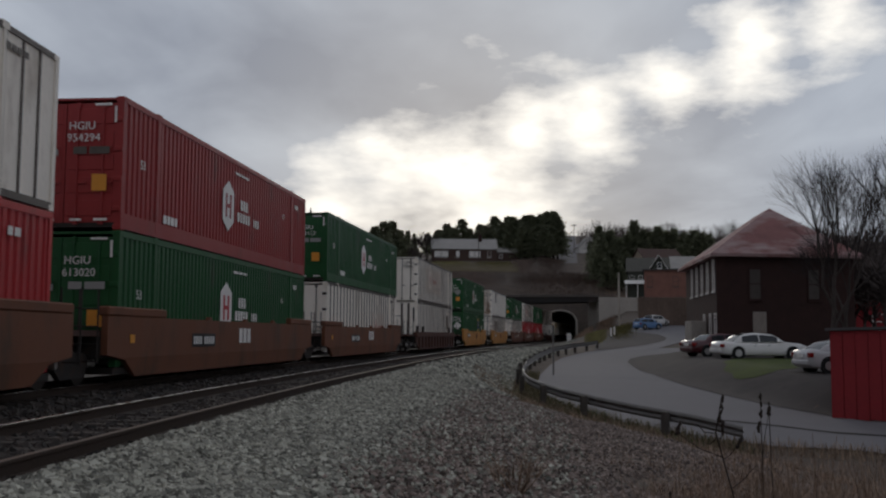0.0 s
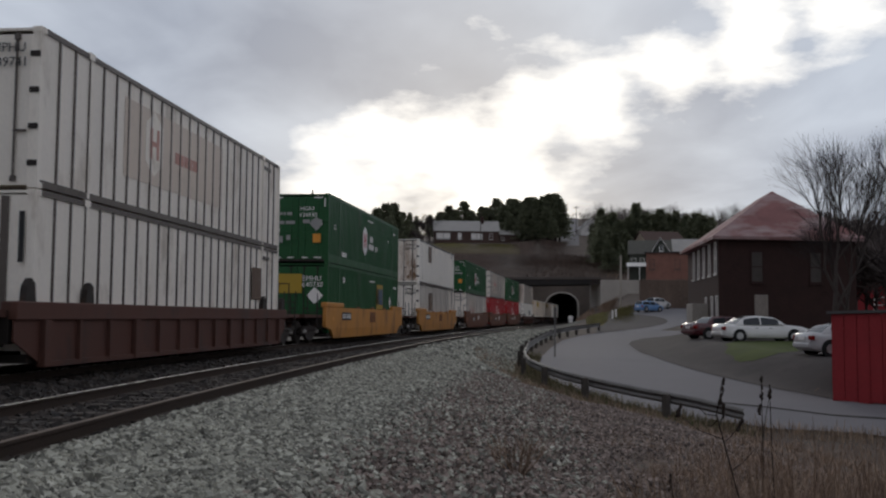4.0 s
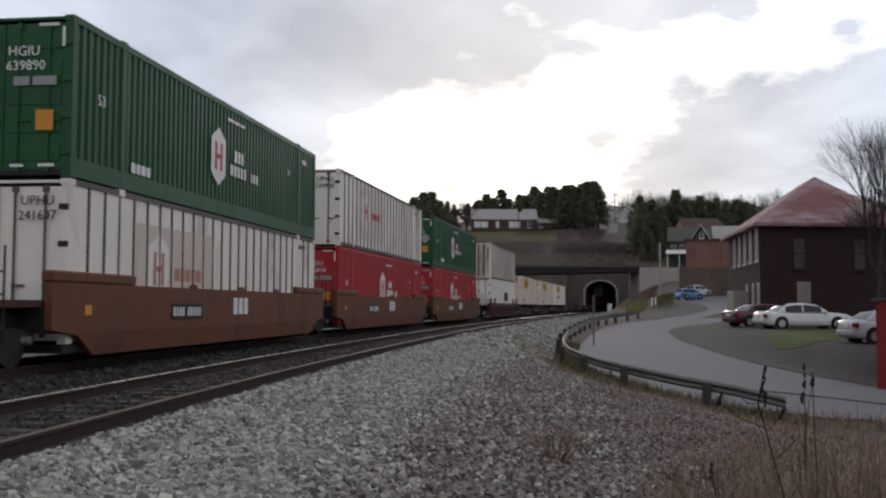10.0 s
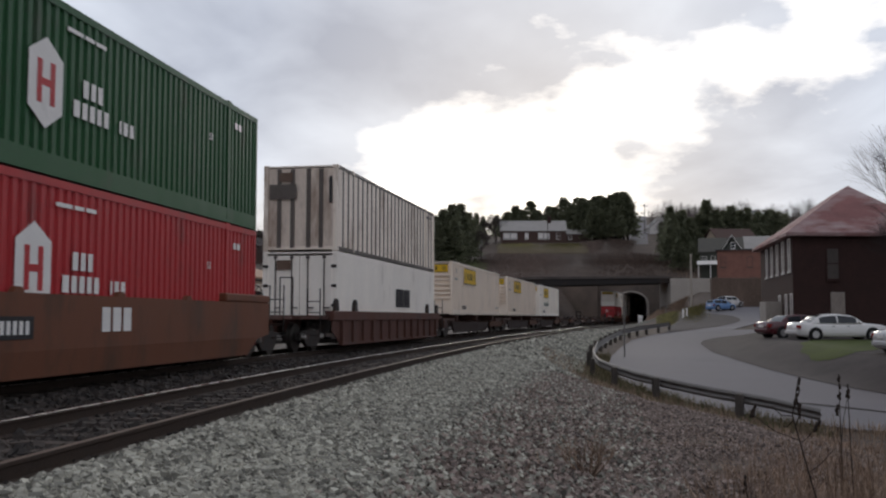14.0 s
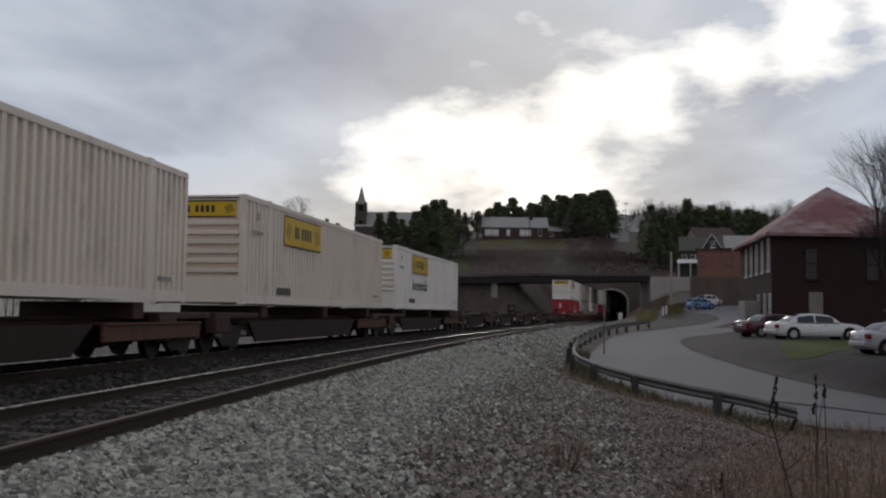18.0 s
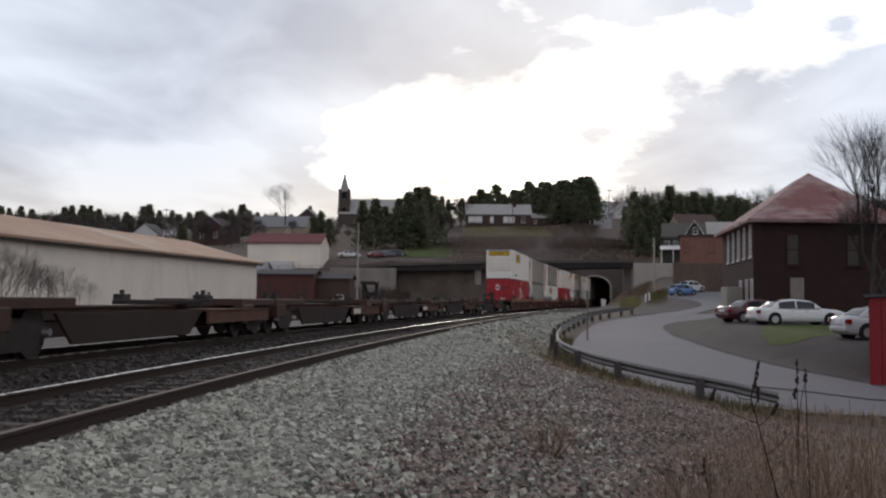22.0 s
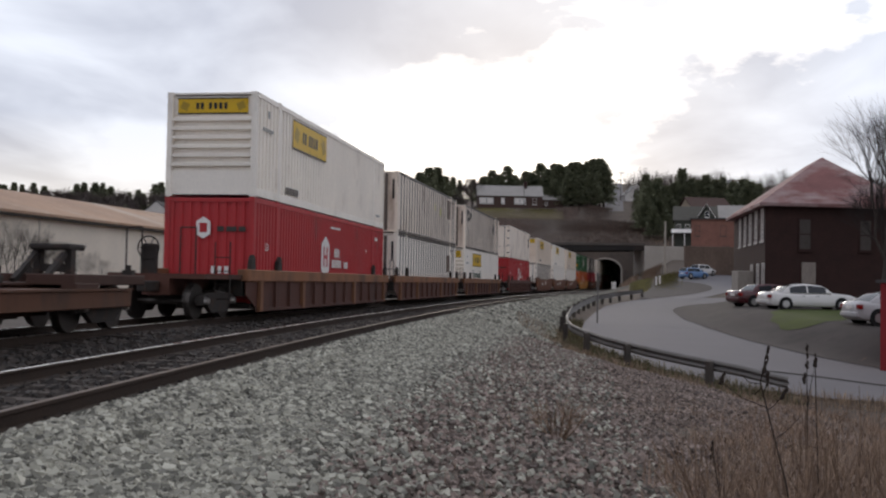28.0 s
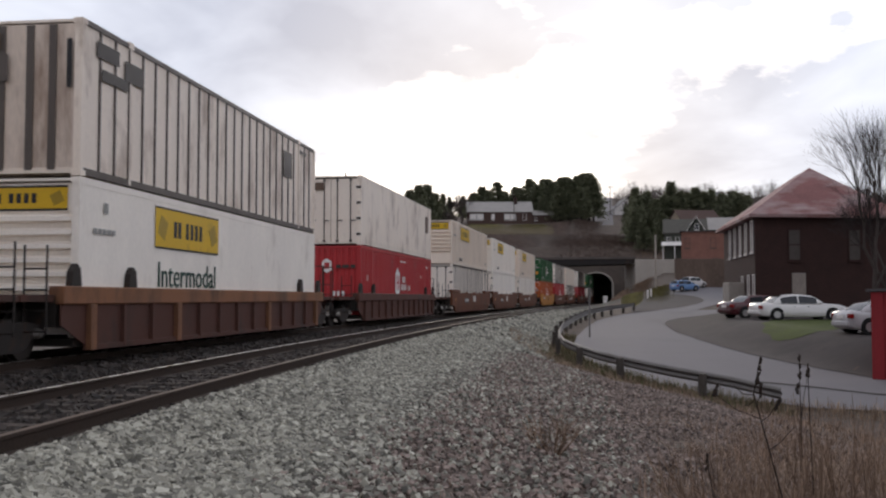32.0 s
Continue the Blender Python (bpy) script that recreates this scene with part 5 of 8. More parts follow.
    # floor of the well and bulkheads
    def floor():
        b = nbm()
        box(b, -1.28, 1.28, -CL / 2 - 0.1, CL / 2 + 0.1, 0.2, 0.34)
        for q in (-1, 1):
            ya, yb = sorted((q * (CL / 2 + 0.2), q * hl))
            box(b, -1.28, 1.28, ya, yb, 0.55, 1.12)
        return mesh_of("well_floor", b, M_STEEL)
    part("well_floor", shared((kind, "floor"), floor), None, c)
    for gap, s in ((near_gap, -1), (far_gap, 1)):
        y1 = s * (hl + max(0.25, gap - (0.35 if gap > 2 else 0.0)))
        single = gap > 2
        end_deck(c, s * hl, y1, M_WELL_D if kind == "flat" else material, True, single and kind != "flat", single)
        if single:
            add_truck(c, s * (hl + 1.05))
        elif s > 0:
            add_truck(c, s * (hl + gap))
    return c


# kind of car under each stack
CAR = ["flat", "flat", "flat", "ribbed", "flat", "flat", "flat", "flat", "flat", "ribbed", None, None, None, "ribbed_tan", "ribbed_tan", "ribbed_tan", "ribbed", "flat", "flat", "flat", "flat", "flat", "flat", "flat", "flat"]
CAR_M = [M_WELL_B] * 3 + [M_WELL_D] + [M_WELL_Y] * 2 + [M_WELL_B] * 3 + [M_WELL_D] + [None] * 3 + [M_WELL_D] * 4 + [M_WELL_B] * 3 + [M_WELL_Y] + [M_WELL_B] * 4
CAR_L = {("flat", "well_oxide_brown"): "oxide-brown smooth-sided well car carrying two stacked containers", ("flat", "well_yellow"): "yellow smooth-sided well car with rust stains under stacked containers",
         ("ribbed", "well_dark_brown"): "dark brown well car with ribbed sides under stacked containers", ("ribbed_tan", "well_dark_brown"): "brown ribbed well car with a rusty tan top chord"}
FLOOR, UPPER = 0.355, 0.355 + CH + 0.012


def place(ob, n0, z):
    MOVING.append((ob, n0 + CL / 2, z))


HL = CL / 2 + 0.72
for i, n0 in enumerate(N0):
    if not CAR[i]:
        continue
    prev = N0[i] - N0[i - 1] - 2 * HL if i else 4.0
    nxt = N0[i + 1] - N0[i] - 2 * HL if i + 1 < len(N0) else 5.5
    ng, fg = (g / 2 if g < 8 else 2.6 for g in (prev, nxt))
    if i == 13:
        ng = 2.8
    place(well_car(CAR[i], CAR_M[i], CAR_L[(CAR[i], CAR_M[i].name)], ng, fg), n0, 0.0)


M_SPINE = paint("spine_sooty_brown", (0.06, 0.031, 0.023), (0.022, 0.016, 0.013), 0.3, 0.75)
# Apron steel coloured darker to carry the shade beneath the spine cars.
M_UNDER_SHADE = paint("apron_under_shade", (0.03, 0.018, 0.014), (0.03, 0.02, 0.015), 0.3, 0.8)
M_SPINE_P = paint("spine_plate_rust", (0.1, 0.047, 0.028), (0.04, 0.028, 0.022), 0.35, 0.75)


def spine_car(length, hitch, label, loaded=False, marks=False):
    """A skeletal spine unit: centre sill, outrigger plates, end decks, pedestals."""
    c = thing("spine_car", label, "freight car", "spine cars of the train")
    h = length / 2

    def sill():
        b = nbm()
        box(b, -0.42, 0.42, -h + 0.3, h - 0.3, 0.62, 0.86, 0.02)
        box(b, -0.34, 0.34, -h + 2.2, h - 2.2, 0.3, 0.62, 0.02)
        box(b, -0.5, 0.5, -h + 0.3, h - 0.3, 0.86, 0.9)
        return mesh_of("centre_sill", b, M_SPINE)
    part("centre_sill", shared(("spine", length), sill), None, c)
    for s in (-1, 1):
        def plate(s=s):
            b = nbm()
            box(b, min(s * 1.3, s * 1.22), max(s * 1.3, s * 1.22), h - 5.6, h - 0.75, 0.44, 0.76, 0.015)
            box(b, min(s * 1.34, s * 0.4), max(s * 1.34, s * 0.4), h - 5.6, h - 0.75, 0.76, 0.8)
            return mesh_of("outrigger_plate", b, M_SPINE_P)
        part("outrigger_plate", shared(("spine", length, "plate", s), plate), None, c, "rusty tan side plate")

        def apron(s=s):
            b = nbm()
            poly(b, [(s * 1.2, -h + 2.4, 0.78), (s * 1.2, h - 5.8, 0.78), (s * 1.2, h - 6.6, 0.22), (s * 1.2, -h + 3.0, 0.22)], (-s * 0.06, 0, 0))
            return mesh_of("side_apron", b, M_UNDER_SHADE)
        part("side_apron", shared(("spine", length, "apron", s), apron), None, c)
        for q in (-1, 1):
            def bol(s=s, q=q):
                b = nbm()
                ya, yb = sorted((q * h, q * (h - 3.0)))
                box(b, min(s * 1.25, s * 0.35), max(s * 1.25, s * 0.35), ya, yb, 0.86, 1.06 if not loaded else 1.0, 0.02)
                box(b, min(s * 1.28, s * 1.0), max(s * 1.28, s * 1.0), ya, ya + 0.9, 0.5, 0.9, 0.02)
                return mesh_of("end_deck", b, M_SPINE)
            dk = part("end_deck", shared(("spine", length, "deck", s, q, loaded), bol), None, c)

            def pin():
                b = nbm()
                box(b, -0.1, 0.1, -0.1, 0.1, 0, 0.1)
                cyl(b, (0, 0, 0.1), (0, 0, 0.2), 0.05, seg=8)
                return mesh_of("pedestal", b, M_STEEL)
            if not loaded:
                for yy in (0.35,):
                    part("pedestal", shared("pin", pin), None, dk, at=pose(s * 1.05, q * (h - yy), 1.06))
    if not loaded:
        def mid_ped():
            b = nbm()
            box(b, -1.15, 1.15, -0.35, 0.35, 0.9, 1.02, 0.02)
            for x in (-1.05, 1.05):
                box(b, x - 0.14, x + 0.14, -0.22, 0.22, 1.0, 1.16, 0.02)
                cyl(b, (x, 0, 1.16), (x, 0, 1.26), 0.06, seg=8)
            return mesh_of("container_pedestal", b, M_STEEL)
        part("container_pedestal", shared("mid_ped", mid_ped), None, c, at=pose(0, h - 5.4, 0))
    else:
        def cross():
            b = nbm()
            box(b, -1.2, 1.2, -0.25, 0.25, 0.86, 1.2, 0.02)
            return mesh_of("cross_bearer", b, M_SPINE)
        for y in (-6.1, 0, 6.1):
            part("cross_bearer", shared("cross", cross), None, c, at=pose(0, y, 0))
    if hitch is not None:
        def st():
            b = nbm()
            box(b, -0.4, 0.4, -0.45, 0.25, 1.52, 1.64, 0.03)
            return mesh_of("trailer_hitch", b, M_STEEL)

        def leg():
            b = nbm()
            bar(b, (0, 0, 0.92), (0, 0, 1.54), 0.14, 0.18)
            return mesh_of("leg", b, M_STEEL)

        def strut():
            b = nbm()
            bar(b, (0, 0.15, 1.45), (0, 0.95, 0.92), 0.1)
            return mesh_of("strut", b, M_STEEL)

        def cross_bar():
            b = nbm()
            box(b, -0.3, 0.3, -0.08, 0.08, 1.1, 1.25)
            return mesh_of("cross_bar", b, M_STEEL)
        ht = part("trailer_hitch", shared("hitch", st), None, c, "black trailer hitch stanchion", pose(0, hitch, 0 if hitch > 0 else -0.3, 0, 0, 180 if hitch > 0 else 0) @ Matrix.Diagonal((1, 1, 1 if hitch > 0 else 1.38, 1)))
        part("cross_bar", shared("hitch_bar", cross_bar), None, ht)
        for x in (-0.32, 0.32):
            part("leg", shared("hitch_leg", leg), None, ht, at=pose(x, 0, 0))
            part("strut", shared("hitch_strut", strut), None, ht, at=pose(x * 0.9, 0, 0))
    for s in (-1, 1):
        add_truck(c, s * (h - 1.42))
    if marks:
        for i in range(3):
            decal("lettering", panel_mesh(0.3, 0.2, M_DECAL_W), c, Matrix.Translation((1.303 - CW / 2, 0, 0)) @ ON_SIDE(h - 5.3 + i * 0.4, 0.6, 0.0), "white block letters drawn as bars")
    return c


LAB_E = "empty brown skeletal spine car with rusty side plates"
for k, s0 in enumerate((93.9, 109.2, 124.5, 139.8, 156.0)):
    place(spine_car(15.1, {2: -4.9, 4: 6.2}.get(k), "brown skeletal spine car, empty, with a raised hitch" if k in (2, 4) else LAB_E, False, k in (1, 2)), s0 - CL / 2, 0.0)
for k, (s0, ln) in enumerate(((37.4, 20.0), (57.5, 19.5), (76.6, 18.6))):
    place(spine_car(ln, None, "dark skeletal spine car loaded with one white container", True), s0 - CL / 2, 0.0)


# ---- containers and their markings; y0 is measured from the near end ----
def from_near(y):
    return -CL / 2 + y


def emblem(c, y, z, back, fore, s=0.72, off=0.014):
    decal("emblem", logo_mesh(back, s), c, ON_SIDE(from_near(y), z, off), "hexagonal emblem")
    for dx in (-0.26 * s, 0.26 * s):
        decal("emblem_bar", panel_mesh(0.19 * s, 0.95 * s, fore, 0.008), c, ON_SIDE(from_near(y) + dx, z, off + 0.004))
    decal("emblem_bar", panel_mesh(0.42 * s, 0.16 * s, fore, 0.008), c, ON_SIDE(from_near(y), z, off + 0.005))


def blot_mesh(w, h, material, seed=1):
    """A ragged stain."""
    def make():
        rs = random.Random(seed)
        b = nbm()
        poly(b, [(w / 2 * math.cos(i * 0.4189) * rs.uniform(0.7, 1.1), h / 2 * math.sin(i * 0.4189) * rs.uniform(0.7, 1.1), 0) for i in range(15)], (0, 0, 0.003))
        return mesh_of("stain", b, material)
    return shared(("blot", w, h, material.name, seed), make)


def bars(c, y, z, widths, h, material, gap=0.07, place_on=ON_SIDE, off=0.014, name="lettering"):
    """A row of plain bars in place of lettering."""
    p = y
    for w in widths:
        m = place_on(from_near(p + w / 2), z, off) if place_on is ON_SIDE else place_on(p + w / 2, z, off)
        decal(name, panel_mesh(round(w, 2), round(h, 2), material), c, m)
        p += w + gap


def words(c, s, y, z, size, material, place_on=ON_SIDE, off=0.014):
    m = place_on(from_near(y), z, off) if place_on is ON_SIDE else place_on(y, z, off)
    decal("lettering", text_mesh(s, size, material), c, m)


def hub_box(material, label, code, near="door", dull=False, e=7.05):
    c = container("hub", material, label)
    white = M_DECAL_W
    emblem(c, e, 1.45, white, M_DECAL_R if not dull else M_MAROON)
    bars(c, e + 1.15, 1.62, (0.17, 0.15, 0.15), 0.3, white, 0.09)
    bars(c, e + 0.85, 1.24, (0.19, 0.16, 0.16, 0.15, 0.16), 0.28, white, 0.09)
    bars(c, e + 2.45, 1.22, (0.07, 0.15, 0.15), 0.24, white, 0.09)
    bars(c, e + 0.6, 2.5, (0.5, 0.3, 0.35), 0.07, white)
    words(c, "53", 1.05, 1.55, 0.3, white)
    bars(c, 2.3, 0.5, (0.2, 0.16, 0.2, 0.16), 0.2, white, 0.05)
    words(c, "53", 13.0, 1.85, 0.22, white)
    bars(c, 14.5, 2.4, (0.16, 0.2), 0.15, white)
    if near == "front":
        front_end(c, material)
        emblem_at = ON_END(-0.15, 2.05, 0.02)
        decal("emblem", logo_mesh(white, 0.3), c, emblem_at, "white hexagon emblem")
        decal("emblem_bar", panel_mesh(0.22, 0.26, material), c, emblem_at @ Matrix.Translation((0, 0, 0.004)))
        bars(c, 0.25, 2.02, (0.2, 0.3, 0.2), 0.14, M_STAIN, 0.06, ON_END, 0.02)
        bars(c, 0.1, 0.9, (0.12, 0.1, 0.12), 0.2, white, 0.08, ON_END, 0.02)
        return c
    door_end(c, material, material)
    words(c, code[0], 0.38, 2.25, 0.25, white, ON_END, 0.03)
    words(c, code[1], 0.42, 1.99, 0.25, white, ON_END, 0.03)
    bars(c, 0.2, 1.72, (0.3, 0.45), 0.16, M_POST if dull else M_SLATE_G, 0.06, ON_END, 0.03)
    bars(c, -0.95, 1.68, (0.35, 0.4), 0.14, M_SLATE_G, 0.06, ON_END, 0.03)
    decal("emblem", logo_mesh(M_SLATE_G, 0.2), c, ON_END(-1.0, 2.08, 0.03), "small pale hexagon emblem")
    bars(c, -0.78, 2.05, (0.1, 0.1, 0.22), 0.12, M_SLATE_G, 0.05, ON_END, 0.03)
    words(c, "53'", -0.85, 1.36, 0.2, white, ON_END, 0.03)
    bars(c, -1.05, 0.98, (0.4,), 0.28, M_SLATE_G, 0.05, ON_END, 0.03)
    bars(c, -0.5, 1.05, (0.17,), 0.2, M_SLATE_G, 0.05, ON_END, 0.03)
    decal("placard", panel_mesh(0.33, 0.36, M_AMBER), c, ON_END(0.8, 1.02, 0.03), "amber placard")
    if code[2]:
        decal("placard", panel_mesh(0.42, 0.42, M_SLATE_G), c, ON_END(0.78, 1.62, 0.032) @ pose(0, 0, 0, 0, 0, 45), "grey diamond placard")
    for x, z, w, h in ((-0.85, 2.72, 0.38, 0.05), (0.85, 2.72, 0.38, 0.05), (1.13, 2.5, 0.05, 0.36), (-1.13, 2.5, 0.05, 0.36), (-0.85, 0.22, 0.3, 0.05), (0.85, 0.22, 0.3, 0.05), (-0.3, 0.22, 0.25, 0.05), (0.3, 0.22, 0.25, 0.05)):
        decal("reflective_tape", panel_mesh(w, h, M_DECAL_W), c, ON_END(x, z, 0.03))
    return c


def post_box(material, label, code=None, faded=None, patch=None, near="door", end=M_WHITE, style="post"):
    c = container(style, material, label)
    if near == "door":
        door_end(c, end, M_POST, False)
        if code:
            words(c, code[0], 0.72, 2.5, 0.24, M_DECAL_K, ON_END, 0.042)
            words(c, code[1], 0.72, 2.24, 0.24, M_DECAL_K, ON_END, 0.042)
        decal("stain", panel_mesh(0.5, 0.35, M_DECAL_G), c, ON_END(-0.75, 2.45, 0.03), "worn brown sticker")
        if style == "seam":
            for k, (x, z, w, h) in enumerate(((0.95, 0.5, 0.3, 0.5), (0.86, 0.95, 0.13, 0.9), (0.98, 1.15, 0.1, 1.0), (0.72, 0.6, 0.12, 0.6), (0.55, 0.4, 0.2, 0.3), (0.8, 1.3, 0.08, 0.7))):
                decal("rust_stain", blot_mesh(w, h, M_RUSTRUN, k), c, ON_END(x, z, -0.025 + 0.0006 * k), "brown rust run on the door")
    else:
        plain_end(c, end)
        decal("stain", panel_mesh(0.45, 0.3, M_DECAL_G), c, ON_END(-0.5, 2.5, 0.03), "worn brown sticker")
        if near == "dark":
            decal("stain", panel_mesh(0.95, 0.5, M_POST), c, ON_END(-0.6, 2.0, 0.032), "dark painted-over patch")
        bars(c, 1.02, 2.05, (0.1,), 0.9, M_DECAL_K, 0.02, ON_END, 0.032)
    if faded:                                # a large sun-faded patch where lettering has been
        y, w, z, h, m1, m2 = faded
        decal("faded_patch", panel_mesh(w, h, m1), c, ON_SIDE(from_near(y + w / 2), z, -0.022), "sun-faded patch of old lettering")
        emblem(c, y + 0.25 * w, z + 0.1, M_WHITE, m2, 0.74, -0.016)
        bars(c, y + 0.45 * w, z, (0.28, 0.22, 0.25, 0.22, 0.3), 0.28, m2, 0.06, off=-0.014)
    for y, z, w, h, m in patch or ():
        if m is M_LIME:
            decal("smudge", blot_mesh(w, h, m), c, ON_SIDE(from_near(y), z, -0.024), "soft yellow smudge")
        else:
            decal("patch", panel_mesh(w, h, m), c, ON_SIDE(from_near(y), z, 0.004), "worn sticker")
            if m is M_DECAL_G and w > 1.3:       # scraped remains of the print on it
                for du, dv, pw, ph in ((0.05, 0.12, 0.3, 0.5), (-0.22, -0.24, 0.34, 0.22), (0.3, -0.3, 0.2, 0.2)):
                    decal("worn_print", blot_mesh(pw * w, ph * h, M_SCRAPED), c, ON_SIDE(from_near(y + du * w), z + dv * h, 0.0115), "scraped lighter remains of print")
    bars(c, 14.2, 2.55, (0.16, 0.16, 0.16, 0.16), 0.12, M_POST, 0.04, off=0.006)
    return c


def yellow_sign(c, y, z, w, h, place_on=ON_SIDE):
    m = place_on(from_near(y + w / 2), z) if place_on is ON_SIDE else place_on(y + w / 2, z, -0.09)
    decal("sign_panel", panel_mesh(w, h, M_DECAL_Y), c, m, "yellow panel with dark bars")
    decal("sign_border", panel_mesh(w, 0.04, M_DECAL_K), c, m @ Matrix.Translation((0, h / 2, 0.002)))
    decal("sign_border", panel_mesh(w, 0.04, M_DECAL_K), c, m @ Matrix.Translation((0, -h / 2, 0.002)))
    u = w / 11.0
    for i, k in enumerate((2.6, 3.3, 4.6, 5.4, 6.2, 7.0)):
        decal("lettering", panel_mesh(round(u * 0.5, 2), round(h * 0.42, 2), M_DECAL_K), c, m @ Matrix.Translation((-w / 2 + k * u + u * 0.5, 0, 0.004)))
    for q in (-1, 1):
        decal("sign_corner", panel_mesh(round(u * 1.2, 2), round(h * 0.5, 2), M_DECAL_G2), c, m @ Matrix.Translation((q * w * 0.4, 0, 0.003)) @ pose(0, 0, 0, 0, 0, 25 * q))


M_DECAL_G2 = paint("decal_olive", (0.35, 0.24, 0.03))
M_SLATE_G = paint("decal_grey", (0.28, 0.29, 0.28))
M_DKGREEN = paint("decal_dark_green", (0.015, 0.06, 0.045))


def jb_box(style, material, label, word=False):
    c = container(style, material, label)
    ribbed_end(c, material)
    yellow_sign(c, 3.2, 2.22, 3.7, 0.86)
    yellow_sign(c, -1.02, 2.52, 2.04, 0.42, ON_END)
    if word:
        words(c, "Intermodal", 5.05, 1.18, 0.78, M_DKGREEN)
        words(c, "Intermodal", -0.7, 2.16, 0.2, M_DKGREEN, ON_END, -0.02)
    bars(c, 0.9, 2.4, (0.16,), 0.2, M_SLATE_G)
    bars(c, 0.5, 1.95, (0.14, 0.14, 0.14, 0.14, 0.14), 0.1, M_SLATE_G, 0.04)
    bars(c, 2.6, 0.42, (0.14, 0.2, 0.14, 0.2, 0.14, 0.2), 0.2, M_POST, 0.04)
    bars(c, 14.6, 0.5, (0.2, 0.2, 0.2), 0.09, M_SLATE_G, 0.05)
    decal("placard", panel_mesh(0.22, 0.2, M_SLATE_G), c, ON_END(0.45, 0.55, -0.05), "grey square label")
    return c


def plain_box(material, label, marks=()):
    c = container("smooth", material, label)
    door_end(c, material, M_POST, False)
    decal("stain", panel_mesh(0.5, 0.32, M_DECAL_G), c, ON_END(-0.55, 2.45, 0.03), "worn brown sticker")
    for y, z, widths, h, m in marks:
        bars(c, y, z, widths, h, m, 0.06)
    return c


